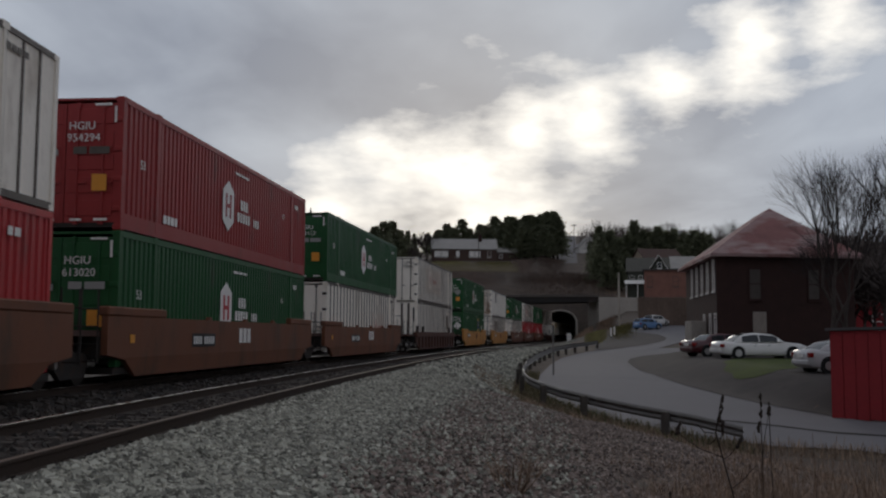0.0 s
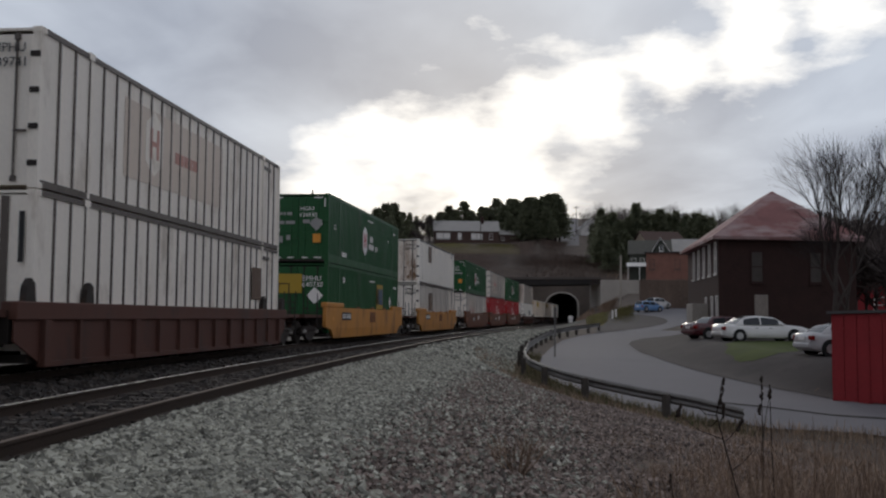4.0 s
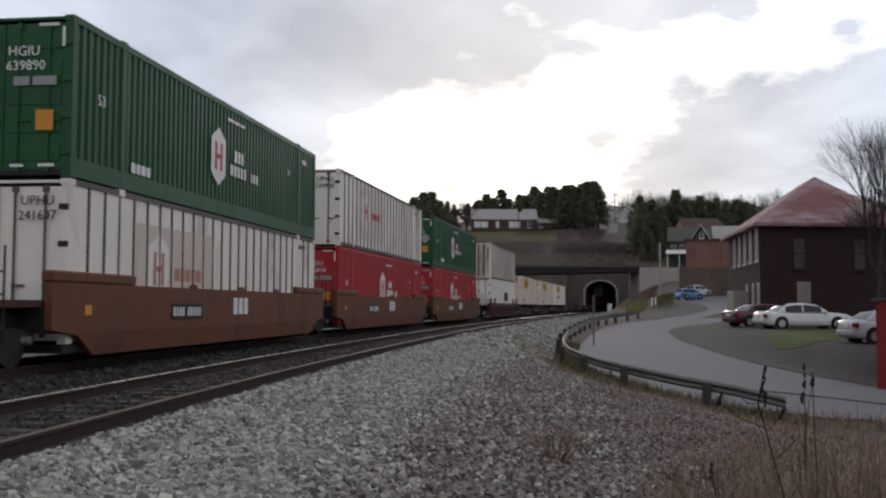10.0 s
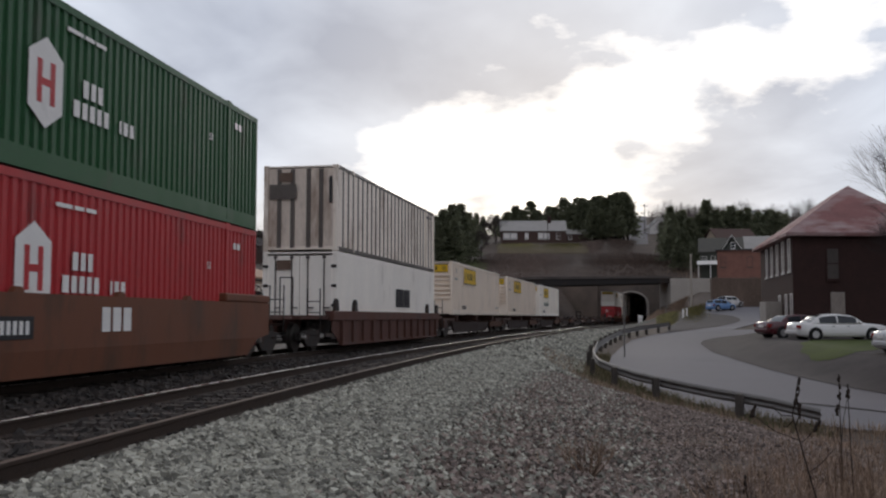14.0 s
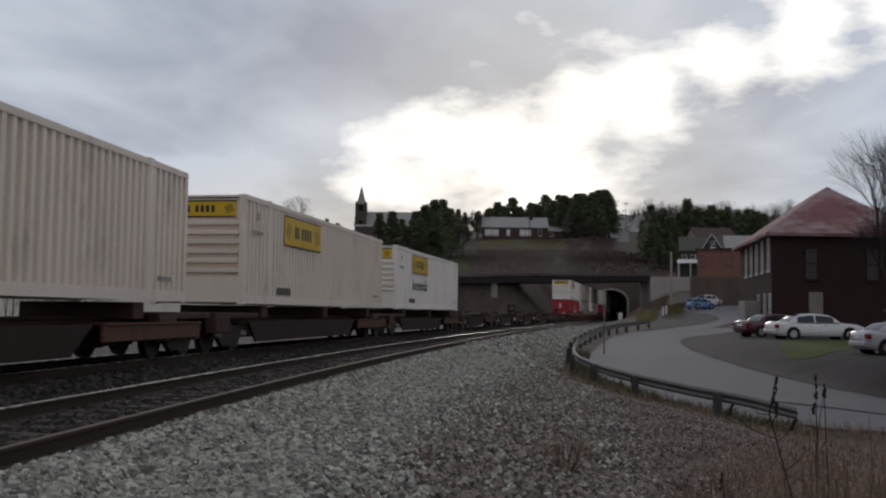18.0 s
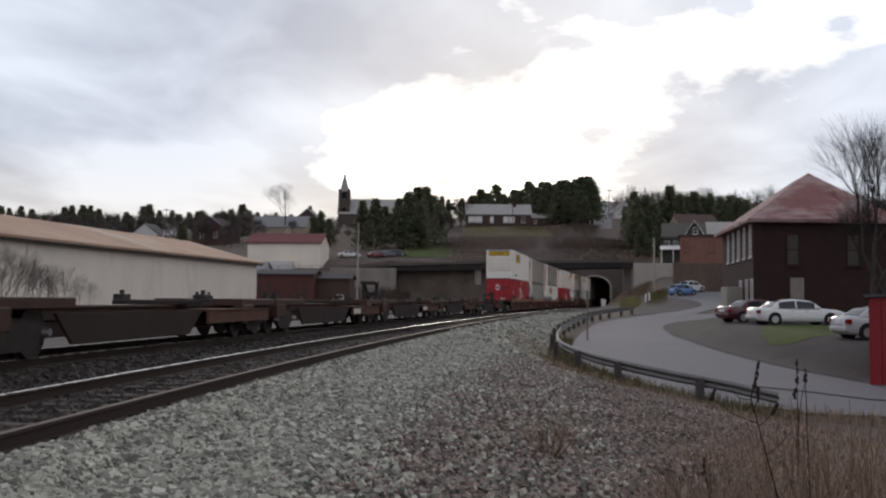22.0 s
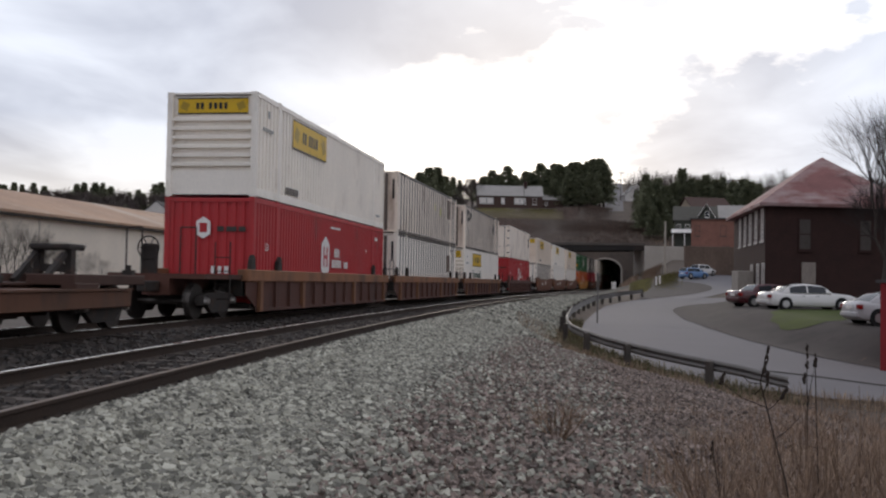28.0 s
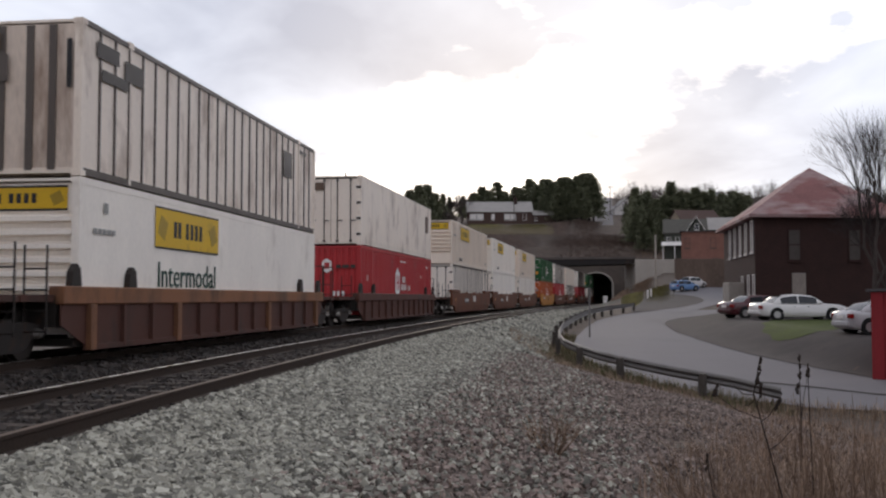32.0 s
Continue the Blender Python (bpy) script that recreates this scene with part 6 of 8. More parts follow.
GRN = "dark green corrugated container with white hexagon emblem"
REDL = "red corrugated container with white hexagon emblem"
WPOST = "white container with dark upright side posts"
BOXES = [
    (lambda: post_box(M_WHITE, WPOST), lambda: hub_box(M_RED, REDL, ("HGIU", "630411", 0))),
    (lambda: hub_box(M_MAROON, "faded red corrugated container with a pale emblem", ("HGIU", "954294", 0), dull=True), lambda: hub_box(M_GREEN, "dark green emblem container, lower in the well", ("HGIU", "613020", 0))),
    (lambda: hub_box(M_GREEN, GRN, ("HGIU", "639112", 0)), lambda: post_box(M_WHITE, "white container with dark posts and a faded square", faded=(9.4, 3.2, 1.05, 1.5, M_TANP, M_PINK))),
    (lambda: post_box(M_WHITE, "white posted container with faded red lettering", ("UPHU", "739741"), faded=(3.6, 6.5, 1.6, 1.7, M_TANP, M_PINK)), lambda: post_box(M_WHITE, "white container with dark posts and a brown sticker", patch=[(13.6, 1.7, 1.0, 1.0, M_DECAL_G)], near="plain")),
    (lambda: hub_box(M_GREEN, GRN + " on green", ("HGIU", "634633", 1)), lambda: emp_box()),
    (lambda: post_box(M_CLEAN, "white panelled container with rusty door corner", ("EMHU", "295606"), patch=[(4.3, 2.12, 1.45, 1.12, M_DECAL_G)], end=M_RUSTDOOR, style="seam"), lambda: post_box(M_WHITE, "dull white container with posts and a worn sticker", ("EMHU", "243596"), patch=[(4.55, 1.75, 1.4, 1.2, M_DECAL_G)])),
    (lambda: hub_box(M_GREEN, GRN + " over white", ("HGIU", "639890", 0)), lambda: post_box(M_WHITE, "white container with dark posts and a faded patch", ("UPHU", "241647"), faded=(2.7, 4.2, 1.35, 2.0, M_TANP, M_PINK))),
    (lambda: post_box(M_WHITE, "white posted container with a red outlined emblem", ("UPHU", "239989"), faded=(2.9, 4.6, 1.55, 2.2, M_TANP, M_DECAL_R)), lambda: hub_box(M_RED, REDL + " under white", ("HGIU", "630414", 0))),
    (lambda: hub_box(M_GREEN, GRN + " over red", ("HGIU", "633771", 1), e=6.2), lambda: hub_box(M_RED, REDL + " under green", ("HGIU", "630558", 0), e=6.0)),
    (lambda: post_box(M_DIRTY, "grimy white container with dark side posts", near="dark", end=M_GRIME), lambda: plain_box(M_CLEAN, "clean white smooth-sided container with black lettering bars", [(8.2, 1.5, (0.5, 0.6, 0.2, 0.45, 0.5), 0.75, M_DECAL_K)])),
    (lambda: jb_box("fine", M_CREAM, "off-white container with a yellow sign on a spine car"), None),
    (lambda: jb_box("fine", M_CREAM, "cream corrugated container with a yellow sign panel"), None),
    (lambda: jb_box("fine", M_CLEAN, "white corrugated container with a yellow sign and green word", True), None),
    (lambda: jb_box("fine", M_CLEAN, "white corrugated container with yellow sign above red"), lambda: hub_box(M_RED, REDL + " below off-white", ("HGIU", "631604", 0), "front")),
    (lambda: post_box(M_DIRTY, "dingy white container with side posts and yellow smudges", patch=[(9.3, 1.9, 0.6, 0.5, M_LIME), (10.9, 1.75, 0.6, 0.6, M_LIME), (13.5, 2.05, 1.0, 1.1, M_DECAL_G)], near="plain", end=M_GRIME), lambda: post_box(M_CLEAN, WPOST + " and dark sticker", patch=[(13.5, 1.75, 1.0, 1.0, M_DECAL_G)], near="plain")),
    (lambda: post_box(M_DIRTY, "grey-white container with dark posts and black patches", patch=[(1.0, 2.45, 0.9, 0.3, M_STAIN), (2.1, 2.3, 0.8, 0.4, M_STAIN), (1.3, 2.0, 1.1, 0.22, M_STAIN), (12.9, 1.95, 0.9, 0.8, M_STAIN)], near="dark", end=M_GRIME), lambda: jb_box("smooth", M_CLEAN, "white smooth container with yellow sign in a ribbed well", True)),
    (lambda: plain_box(M_DIRTY, "stained off-white smooth container over red", [(14.3, 1.9, (0.8,), 0.9, M_DECAL_G)]), lambda: hub_box(M_RED, REDL + " under stained white", ("HGIU", "631102", 0), "front")),
    (lambda: jb_box("fine", M_CREAM, "off-white container with a yellow sign over white"), lambda: post_box(M_WHITE, WPOST + " under off-white")),
    (lambda: jb_box("fine", M_CLEAN, "white corrugated container with a small yellow sign"), lambda: plain_box(M_CLEAN, "plain white container low in the well")),
    (lambda: jb_box("fine", M_CREAM, "off-white container far back in the train"), lambda: plain_box(M_WHITE, "plain dull white container low in its well")),
    (lambda: hub_box(M_GREEN, GRN + " over orange", ("HGIU", "633001", 0)), lambda: hub_box(M_ORANGE, "orange corrugated container below a green one", ("HGIU", "630002", 0))),
    (lambda: post_box(M_WHITE, WPOST + " over red"), lambda: hub_box(M_RED, REDL + " far back", ("HGIU", "630003", 0))),
    (lambda: plain_box(M_CREAM, "plain cream container far back in the train"), lambda: post_box(M_WHITE, WPOST + " far back")),
    (lambda: post_box(M_WHITE, WPOST + " near the tunnel"), lambda: hub_box(M_RED, REDL + " near the tunnel", ("HGIU", "630004", 0))),
    (lambda: hub_box(M_GREEN, GRN + " near the tunnel", ("HGIU", "630005", 0)), lambda: post_box(M_WHITE, WPOST + " low near the tunnel")),
]
M_STAIN = paint("black_overpaint", (0.045, 0.038, 0.034))
M_TANP = paint("faded_tan_patch", (0.6, 0.52, 0.44), (0.35, 0.3, 0.25), 0.15)
M_PINK = paint("faded_pink", (0.45, 0.22, 0.18))
M_LIME = paint("yellow_smudge", (0.55, 0.54, 0.22))


def emp_box():
    c = container("hub", M_GREEN, "plain dark green container with a yellow square sticker")
    door_end(c, M_GREEN, M_STEEL)
    decal("sticker", panel_mesh(1.6, 1.25, M_DECAL_G2), c, ON_SIDE(from_near(10.8), 1.72), "yellow square sticker")
    for i, m in enumerate((M_DECAL_K, M_BLUE, M_BLUE)):
        decal("lettering", panel_mesh(0.38, 0.8, m), c, ON_SIDE(from_near(10.3 + i * 0.5), 1.72, 0.02))
    decal("sticker", panel_mesh(1.0, 0.8, M_DECAL_G2), c, ON_END(-0.3, 2.05, 0.03), "dull yellow sticker")
    decal("placard", panel_mesh(0.42, 0.42, M_DECAL_W), c, ON_SIDE(from_near(13.6), 1.5) @ pose(0, 0, 0, 0, 0, 45), "white diamond")
    decal("placard", panel_mesh(0.5, 0.5, M_DECAL_W), c, ON_END(0.75, 1.55, 0.03) @ pose(0, 0, 0, 0, 0, 45), "white diamond")
    words(c, "EMHU", 0.62, 2.25, 0.3, M_DECAL_W, ON_END, 0.03)
    words(c, "640738", 0.65, 2.0, 0.3, M_DECAL_W, ON_END, 0.03)
    words(c, "53", 1.3, 0.85, 0.3, M_DECAL_W)
    bars(c, 2.6, 2.3, (0.14, 0.14), 0.26, M_DECAL_W)
    bars(c, 8.3, 2.45, (0.4, 0.3, 0.3), 0.08, M_DECAL_W)
    bars(c, 14.6, 2.3, (0.16, 0.16, 0.16, 0.16), 0.14, M_DECAL_W)
    return c


for n0, (up, low) in zip(N0, BOXES):
    if low is None:
        place(up(), n0, 1.21)
    else:
        place(up(), n0, UPPER)
        place(low(), n0, FLOOR)


# ---- loose stone, weeds, guardrail ----
def island_mat(name, c0, c1, rough=0.9):
    """Colour picked per loose piece between two tones."""
    m = bpy.data.materials.new(name)
    m.use_nodes = True
    nt = m.node_tree
    b = nt.nodes["Principled BSDF"]
    g, r, n, mx = nt.nodes.new("ShaderNodeNewGeometry"), nt.nodes.new("ShaderNodeValToRGB"), nt.nodes.new("ShaderNodeTexNoise"), nt.nodes.new("ShaderNodeMix")
    r.color_ramp.elements[0].color, r.color_ramp.elements[1].color = (*warm_cast(c0), 1), (*warm_cast(c1), 1)
    nt.links.new(g.outputs["Random Per Island"], r.inputs[0])
    n.inputs["Scale"].default_value = 45
    mx.data_type, mx.blend_type = "RGBA", "MULTIPLY"
    mx.inputs[0].default_value = 0.5
    nt.links.new(r.outputs[0], mx.inputs[6])
    nt.links.new(n.outputs[0], mx.inputs[7])
    nt.links.new(mx.outputs[2], b.inputs["Base Color"])
    b.inputs["Roughness"].default_value = rough
    return m


def stones(name, label, n, u0, u1, y0, y1, size, material, power=1.0, lift=0.04, z_fn=None, seed=1, skew=1.0):
    """Broken stones strewn over a strip beside the track, denser towards the eye."""
    rs = np.random.RandomState(seed)
    y = y0 + (y1 - y0) * rs.rand(n) ** power
    u = u0 + (u1 - u0) * rs.rand(n) + (np.maximum(0, rs.normal(size=n)) * 0.45 + 0.012 * y * rs.rand(n) if skew > 1 else -0.35 * np.maximum(0, rs.normal(size=n)) * (u0 > 1))
    keep = u < fence_u(y) - 0.35
    y, u = y[keep], u[keep]
    n = len(y)
    px = np.interp(y, TRACK[:, 1], TRACK[:, 0])
    x = px + u
    z = (np.maximum(ground_z(x, y), np.interp(u, (0.9, 1.1, 1.5, 1.8, 1.9), (-0.165, -0.135, -0.21, -0.4, -9.0))) if z_fn is None else z_fn(u)) + lift
    base = np.array([(-1, -1, -1), (1, -1, -1), (1, 1, -1), (-1, 1, -1), (-1, -1, 1), (1, -1, 1), (1, 1, 1), (-1, 1, 1)], float) * 0.5
    q = rs.normal(size=(n, 4))
    q /= np.linalg.norm(q, axis=1)[:, None]
    w, a, b, c = q.T
    R = np.stack([1 - 2 * (b * b + c * c), 2 * (a * b - c * w), 2 * (a * c + b * w), 2 * (a * b + c * w), 1 - 2 * (a * a + c * c), 2 * (b * c - a * w), 2 * (a * c - b * w), 2 * (b * c + a * w), 1 - 2 * (a * a + b * b)], 1).reshape(n, 3, 3)
    sc = size * (0.55 + 0.9 * rs.rand(n, 1, 1) ** 1.5) * (0.6 + 0.6 * rs.rand(n, 1, 3))
    v = base[None] * (1 + 0.55 * (rs.rand(n, 8, 3) - 0.5)) * sc
    v = np.einsum("nij,nkj->nki", R, v) + np.stack([x, y, z], 1)[:, None]
    fb = np.array([(0, 3, 2, 1), (4, 5, 6, 7), (0, 1, 5, 4), (1, 2, 6, 5), (2, 3, 7, 6), (3, 0, 4, 7)])
    f = (fb[None] + (np.arange(n) * 8)[:, None, None]).reshape(-1, 4)
    me = bpy.data.meshes.new(name)
    me.from_pydata(v.reshape(-1, 3).tolist(), [], f.tolist())
    me.materials.append(material)
    return tagged(part(name, me, None), label, "gravel", kind="stuff")


M_ST_PALE = island_mat("pale_stone", (0.1, 0.098, 0.083), (0.61, 0.61, 0.515))
M_ST_BROWN = island_mat("brown_grey_stone", (0.075, 0.058, 0.05), (0.42, 0.34, 0.295))
M_ST_DARK = island_mat("oily_stone", (0.018, 0.0145, 0.012), (0.066, 0.052, 0.043))
stones("ballast_stones", "pale grey broken ballast stones on the shoulder", 80000, 0.93, 2.45, 2.5, 34, 0.05, M_ST_PALE, 1.55, 0.022, seed=3, skew=1.75)
stones("far_ballast_stones", "pale ballast stones further along the track", 14000, 1.05, 3.4, 34, 95, 0.11, M_ST_PALE, 1.2, 0.04, seed=4, skew=1.2)
stones("gravel_stones", "brownish gravel stones below the ballast", 60000, 2.5, 10.5, 2.5, 42, 0.042, M_ST_BROWN, 1.6, 0.012, seed=5)
stones("pale_scatter", "single pale stones scattered over the brown gravel", 5200, 2.6, 6.0, 2.5, 30, 0.045, M_ST_PALE, 1.5, 0.02, seed=8)
stones("near_ballast_stones", "pale ballast stones beside the standpoint", 7000, 0.93, 2.75, -9, 2.5, 0.066, M_ST_PALE, 1.0, 0.02, seed=9, skew=1.5)
stones("near_gravel_stones", "brownish gravel stones around the standpoint", 8000, 2.7, 9.5, -9, 2.5, 0.055, M_ST_BROWN, 1.0, 0.012, seed=10)
stones("track_stones", "dark oily stones between the ties", 14000, -1.35, 1.0, 4, 42, 0.08, M_ST_DARK, 1.4, 0.0, z_fn=lambda u: -0.195 + 0 * u, seed=6)
stones("centre_stones", "dark stones between the two tracks", 9000, -6.3, -1.35, 8, 50, 0.09, M_ST_DARK, 1.4, 0.0, z_fn=lambda u: np.interp(u, (-6.4, -3.4, -2.4, -1.45), (-0.27, -0.27, -0.33, -0.2)), seed=7)


def blades(name, label, spots, material, hgt, width, lean, seed, category="grass"):
    """Dry stalks and blades as thin tapering strips; spots: (x, y) of each."""
    rs = np.random.RandomState(seed)
    n = len(spots)
    x, y = np.array(spots).T
    z = ground_z(x, y) - 0.03
    h = hgt * (0.3 + 1.05 * rs.rand(n) ** 1.6)
    az, ln = rs.rand(n) * 6.283, lean * rs.rand(n)
    d = np.stack([np.cos(az) * ln, np.sin(az) * ln], 1) * h[:, None]
    wv = np.stack([np.cos(az + 1.57), np.sin(az + 1.57)], 1) * (width * (0.5 + rs.rand(n)))[:, None] / 2
    P = np.stack([x, y], 1)
    v = np.zeros((n, 5, 3))
    for k, (t, w) in enumerate(((0, 1), (0, -1), (0.6, 0.8), (0.6, -0.8), (1, 0))):
        v[:, k, :2] = P + d * t ** 1.8 + wv * w
        v[:, k, 2] = z + h * t * (1 - 0.25 * ln * t)
    i = np.arange(n)[:, None] * 5
    f = [tuple(r) for r in (i + np.array([[0, 1, 3, 2]])).tolist()] + [tuple(r) for r in (i + np.array([[2, 3, 4]])).tolist()]
    me = bpy.data.meshes.new(name)
    me.from_pydata(v.reshape(-1, 3).tolist(), [], f)
    me.materials.append(material)
    return tagged(part(name, me, None), label, category, kind="stuff")


M_STRAW = island_mat("dry_straw", (0.14, 0.097, 0.068), (0.5, 0.37, 0.255))
M_VERGE = island_mat("brown_green_verge", (0.07, 0.075, 0.03), (0.26, 0.21, 0.12))
M_STRAWG = island_mat("yellow_green_straw", (0.09, 0.085, 0.03), (0.3, 0.27, 0.1))
M_THATCH = island_mat("matted_brown_grass", (0.125, 0.083, 0.058), (0.45, 0.315, 0.225))
M_WEED = island_mat("brown_weed", (0.125, 0.08, 0.055), (0.4, 0.285, 0.2))
M_GREENB = island_mat("thin_green_grass", (0.05, 0.085, 0.018), (0.14, 0.2, 0.05))
rw = np.random.RandomState(11)


def strew(n, x0, x1, y0, y1, keep=None):
    out = []
    while len(out) < n:
        x, y = x0 + (x1 - x0) * rw.rand(), y0 + (y1 - y0) * rw.rand()
        if keep is None or keep(x, y):
            out.append((x, y))
    return out


near_weed = lambda x, y: x > 0.26 * y + 0.25 * math.sin(y * 1.7) and x < 0.75 * y
blades("weed_stand", "tall dry brown weeds beside the road", strew(1300, 1.2, 5.6, 5.4, 10.5, near_weed), M_WEED, 0.7, 0.007, 1.3, 21, "weeds")
blades("straw_grass", "straw-coloured dry grass tufts", strew(3200, 1.2, 7.5, 5.2, 13, lambda x, y: x > 0.3 * y + 0.3 * math.sin(y * 2.3)), M_STRAW, 0.42, 0.007, 1.7, 22)
blades("verge_grass", "thin brown and green grass along the guardrail", strew(6000, 1.5, 9, 13, 46, lambda x, y: 0.6 < float(fence_u(y)) + 0.6 - (x - float(np.interp(y, TRACK[:, 1], TRACK[:, 0]))) < 2.8), M_STRAW, 0.3, 0.014, 0.8, 23)
blades("verge_green", "sparse green grass at the foot of the guardrail", strew(3000, 1.5, 9, 18, 46, lambda x, y: -0.2 < float(fence_u(y)) - (x - float(np.interp(y, TRACK[:, 1], TRACK[:, 0]))) < 1.0), M_GREENB, 0.22, 0.016, 0.8, 24)
blades("rail_grass", "taller grass growing under and behind the guardrail", strew(6500, 4.5, 11, 27, 50, lambda x, y: -0.15 < (x - float(np.interp(y, TRACK[:, 1], TRACK[:, 0]))) - float(fence_u(y)) < 0.75), M_VERGE, 0.36, 0.018, 0.7, 41)
blades("lot_grass", "short green grass blades in the lot", strew(15000, 13.5, 24, 39.5, 54.5, lambda x, y: ((x / y - 0.384) / 0.046) ** 2 + ((1 / y - 1 / 47.5) / 0.0027) ** 2 < 1.25 - 0.5 * rw.rand()), M_GREENB, 0.07, 0.035, 0.8, 25)
blades("shoulder_verge", "dry grass along the lower edge of the road shoulder", strew(2600, 9.2, 18, 24, 30, lambda x, y: -1.6 < y - (28.6 - 0.45 * (x - 10.0)) < 0.25), M_STRAW, 0.32, 0.016, 0.8, 28)
blades("gravel_weeds", "scattered dry weeds in the gravel", strew(900, -1.5, 5, 5, 26, lambda x, y: 3.6 < x - float(np.interp(y, TRACK[:, 1], TRACK[:, 0])) < 8), M_WEED, 0.2, 0.007, 0.9, 26)


blades("thatch", "low tangled brown grass under the weeds", strew(12000, 1.0, 8.0, 5.2, 16, lambda x, y: x > 0.27 * y + 0.5 * math.sin(y * 1.9) + 0.3 * math.sin(x * 5.0)), M_THATCH, 0.34, 0.008, 1.6, 29)
blades("field_grass", "dry brown grass on the slope down to the road", strew(11000, 3.0, 17, 9, 28.4, lambda x, y: x > 0.32 * y + 0.5 * math.sin(y * 1.3) and y < 26.6 - 0.45 * (x - 10.0) and x < 0.75 * y), M_THATCH, 0.24, 0.016, 1.6, 30)
blades("tall_stems", "single tall dry weed stems standing above the grass", strew(40, 1.6, 5.6, 5.8, 10.5, lambda x, y: 0.34 * y < x < 0.6 * y), M_WEED, 1.25, 0.008, 0.5, 27, "weeds")


def dry_bush(x, y, h, n, label, spread=0.5, seed=1):
    """A leafless shrub of thin forked stems."""
    rs = np.random.RandomState(seed)
    z = gz(x, y) - 0.04
    b = thing("dry_bush", label, "bush", m=pose(x, y, z))
    bm = nbm()
    for i in range(n):
        a, l = rs.rand() * 6.283, rs.rand()
        p0 = Vector((0.05 * math.cos(a), 0.05 * math.sin(a), 0))
        p1 = p0 + Vector((math.cos(a) * spread * l * 0.5, math.sin(a) * spread * l * 0.5, h * (0.35 + 0.25 * rs.rand())))
        cyl(bm, p0, p1, 0.006, 0.004, 4, False)
        for k in range(3):
            a2 = a + rs.normal() * 0.9
            p2 = p1 + Vector((math.cos(a2) * spread * 0.4 * rs.rand(), math.sin(a2) * spread * 0.4 * rs.rand(), h * (0.2 + 0.35 * rs.rand())))
            cyl(bm, p1, p2, 0.004, 0.002, 3, False)
    part("stem_crown", bm, M_WEED, b)
    return b


dry_bush(1.36, 11.0, 0.48, 34, "small dry brown bush in the gravel", 0.6, 1)
for i, (x, y, h) in enumerate(((2.6, 7.0, 1.0), (3.2, 7.6, 1.2), (3.6, 7.2, 1.1), (4.2, 8.2, 1.2), (2.1, 7.4, 0.8), (3.0, 6.3, 1.0))):
    dry_bush(x, y, h, 26, "tall leafless weed with thin forked stems", 0.7, 10 + i)


M_STALK = mat("dark_dry_stalk", (0.03, 0.022, 0.018), 0.95, 0, 0.3, 8, 60, 0.0)


def dry_stalk(label, pts, heads, twigs=()):
    """A dark dead stalk through the points given, with ragged seed heads (start, end) and side twigs."""
    o = Vector(pts[0])
    s = thing("dry_stalk", label, "plant", "stalks beside the road", Matrix.Translation(o))
    rs = random.Random(len(pts) * 7 + int(o.x * 100))
    b = nbm()
    n = len(pts) - 1
    for i, (p, q) in enumerate(zip(pts, pts[1:])):
        cyl(b, Vector(p) - o, Vector(q) - o, 0.007 - 0.004 * i / n, 0.007 - 0.004 * (i + 1) / n, 6)
    part("stem", b, M_STALK, s)
    for p, q in twigs:
        b = nbm()
        m = Vector(p).lerp(Vector(q), 0.5) + Vector((0.0, 0.03, -0.03))
        cyl(b, Vector(p) - o, m - o, 0.004, 0.003, 5)
        cyl(b, m - o, Vector(q) - o, 0.003, 0.002, 5)
        part("twig", b, M_STALK, s)
    for p, q in heads:
        p, q = Vector(p) - o, Vector(q) - o
        b = nbm()
        for i in range(16):
            c = p.lerp(q, rs.random()) + Vector((rs.gauss(0, 0.006), rs.gauss(0, 0.006), 0))
            r = rs.uniform(0.006, 0.012)
            bmesh.ops.create_icosphere(b, subdivisions=1, radius=r, matrix=Matrix.Translation(c) @ Matrix.Diagonal((1, 1, 1.8, 1)))
        tagged(part("seed_head", b, M_STALK, s, "clumped dark seed head"), kind="stuff")
    return s


dry_stalk("tall dark dead stalk with clumped seed heads", [(2.60, 7.0, -1.0), (2.50, 7.0, -0.42), (2.39, 7.0, 0.0), (2.31, 7.0, 0.30), (2.335, 7.0, 0.42), (2.36, 7.0, 0.56)],
          [((2.335, 7.0, 0.36), (2.365, 7.0, 0.56)), ((2.36, 7.0, 0.28), (2.37, 7.0, 0.37)), ((2.02, 7.0, 0.28), (2.05, 7.0, 0.36)), ((2.46, 7.0, 0.19), (2.5, 7.0, 0.26))],
          [((2.36, 7.0, 0.12), (2.03, 7.0, 0.30)), ((2.36, 7.0, 0.1), (2.48, 7.0, 0.22)), ((2.31, 7.0, 0.29), (2.17, 7.0, 0.36)), ((2.33, 7.0, 0.2), (2.365, 7.0, 0.32)), ((2.42, 7.0, -0.1), (2.6, 7.0, 0.06)), ((2.32, 7.0, 0.26), (2.24, 7.0, 0.22))])
dry_stalk("thin upright dead stalk with a narrow seed head", [(3.07, 8.0, -1.2), (3.03, 8.0, -0.3), (3.02, 8.0, 0.53)], [((3.02, 8.0, 0.33), (3.02, 8.0, 0.53)), ((3.0, 8.0, 0.2), (3.01, 8.0, 0.28))], [((3.03, 8.0, 0.0), (3.09, 8.0, 0.36))])
dry_stalk("short dead stalk with one seed head", [(3.14, 8.0, -1.2), (3.1, 8.0, 0.0), (3.09, 8.0, 0.42)], [((3.09, 8.0, 0.34), (3.095, 8.0, 0.44))])
dry_stalk("low bent dead stalk in the grass", [(2.2, 7.4, -1.0), (2.14, 7.4, -0.6), (2.08, 7.4, -0.22)], [((2.07, 7.4, -0.32), (2.09, 7.4, -0.2))])

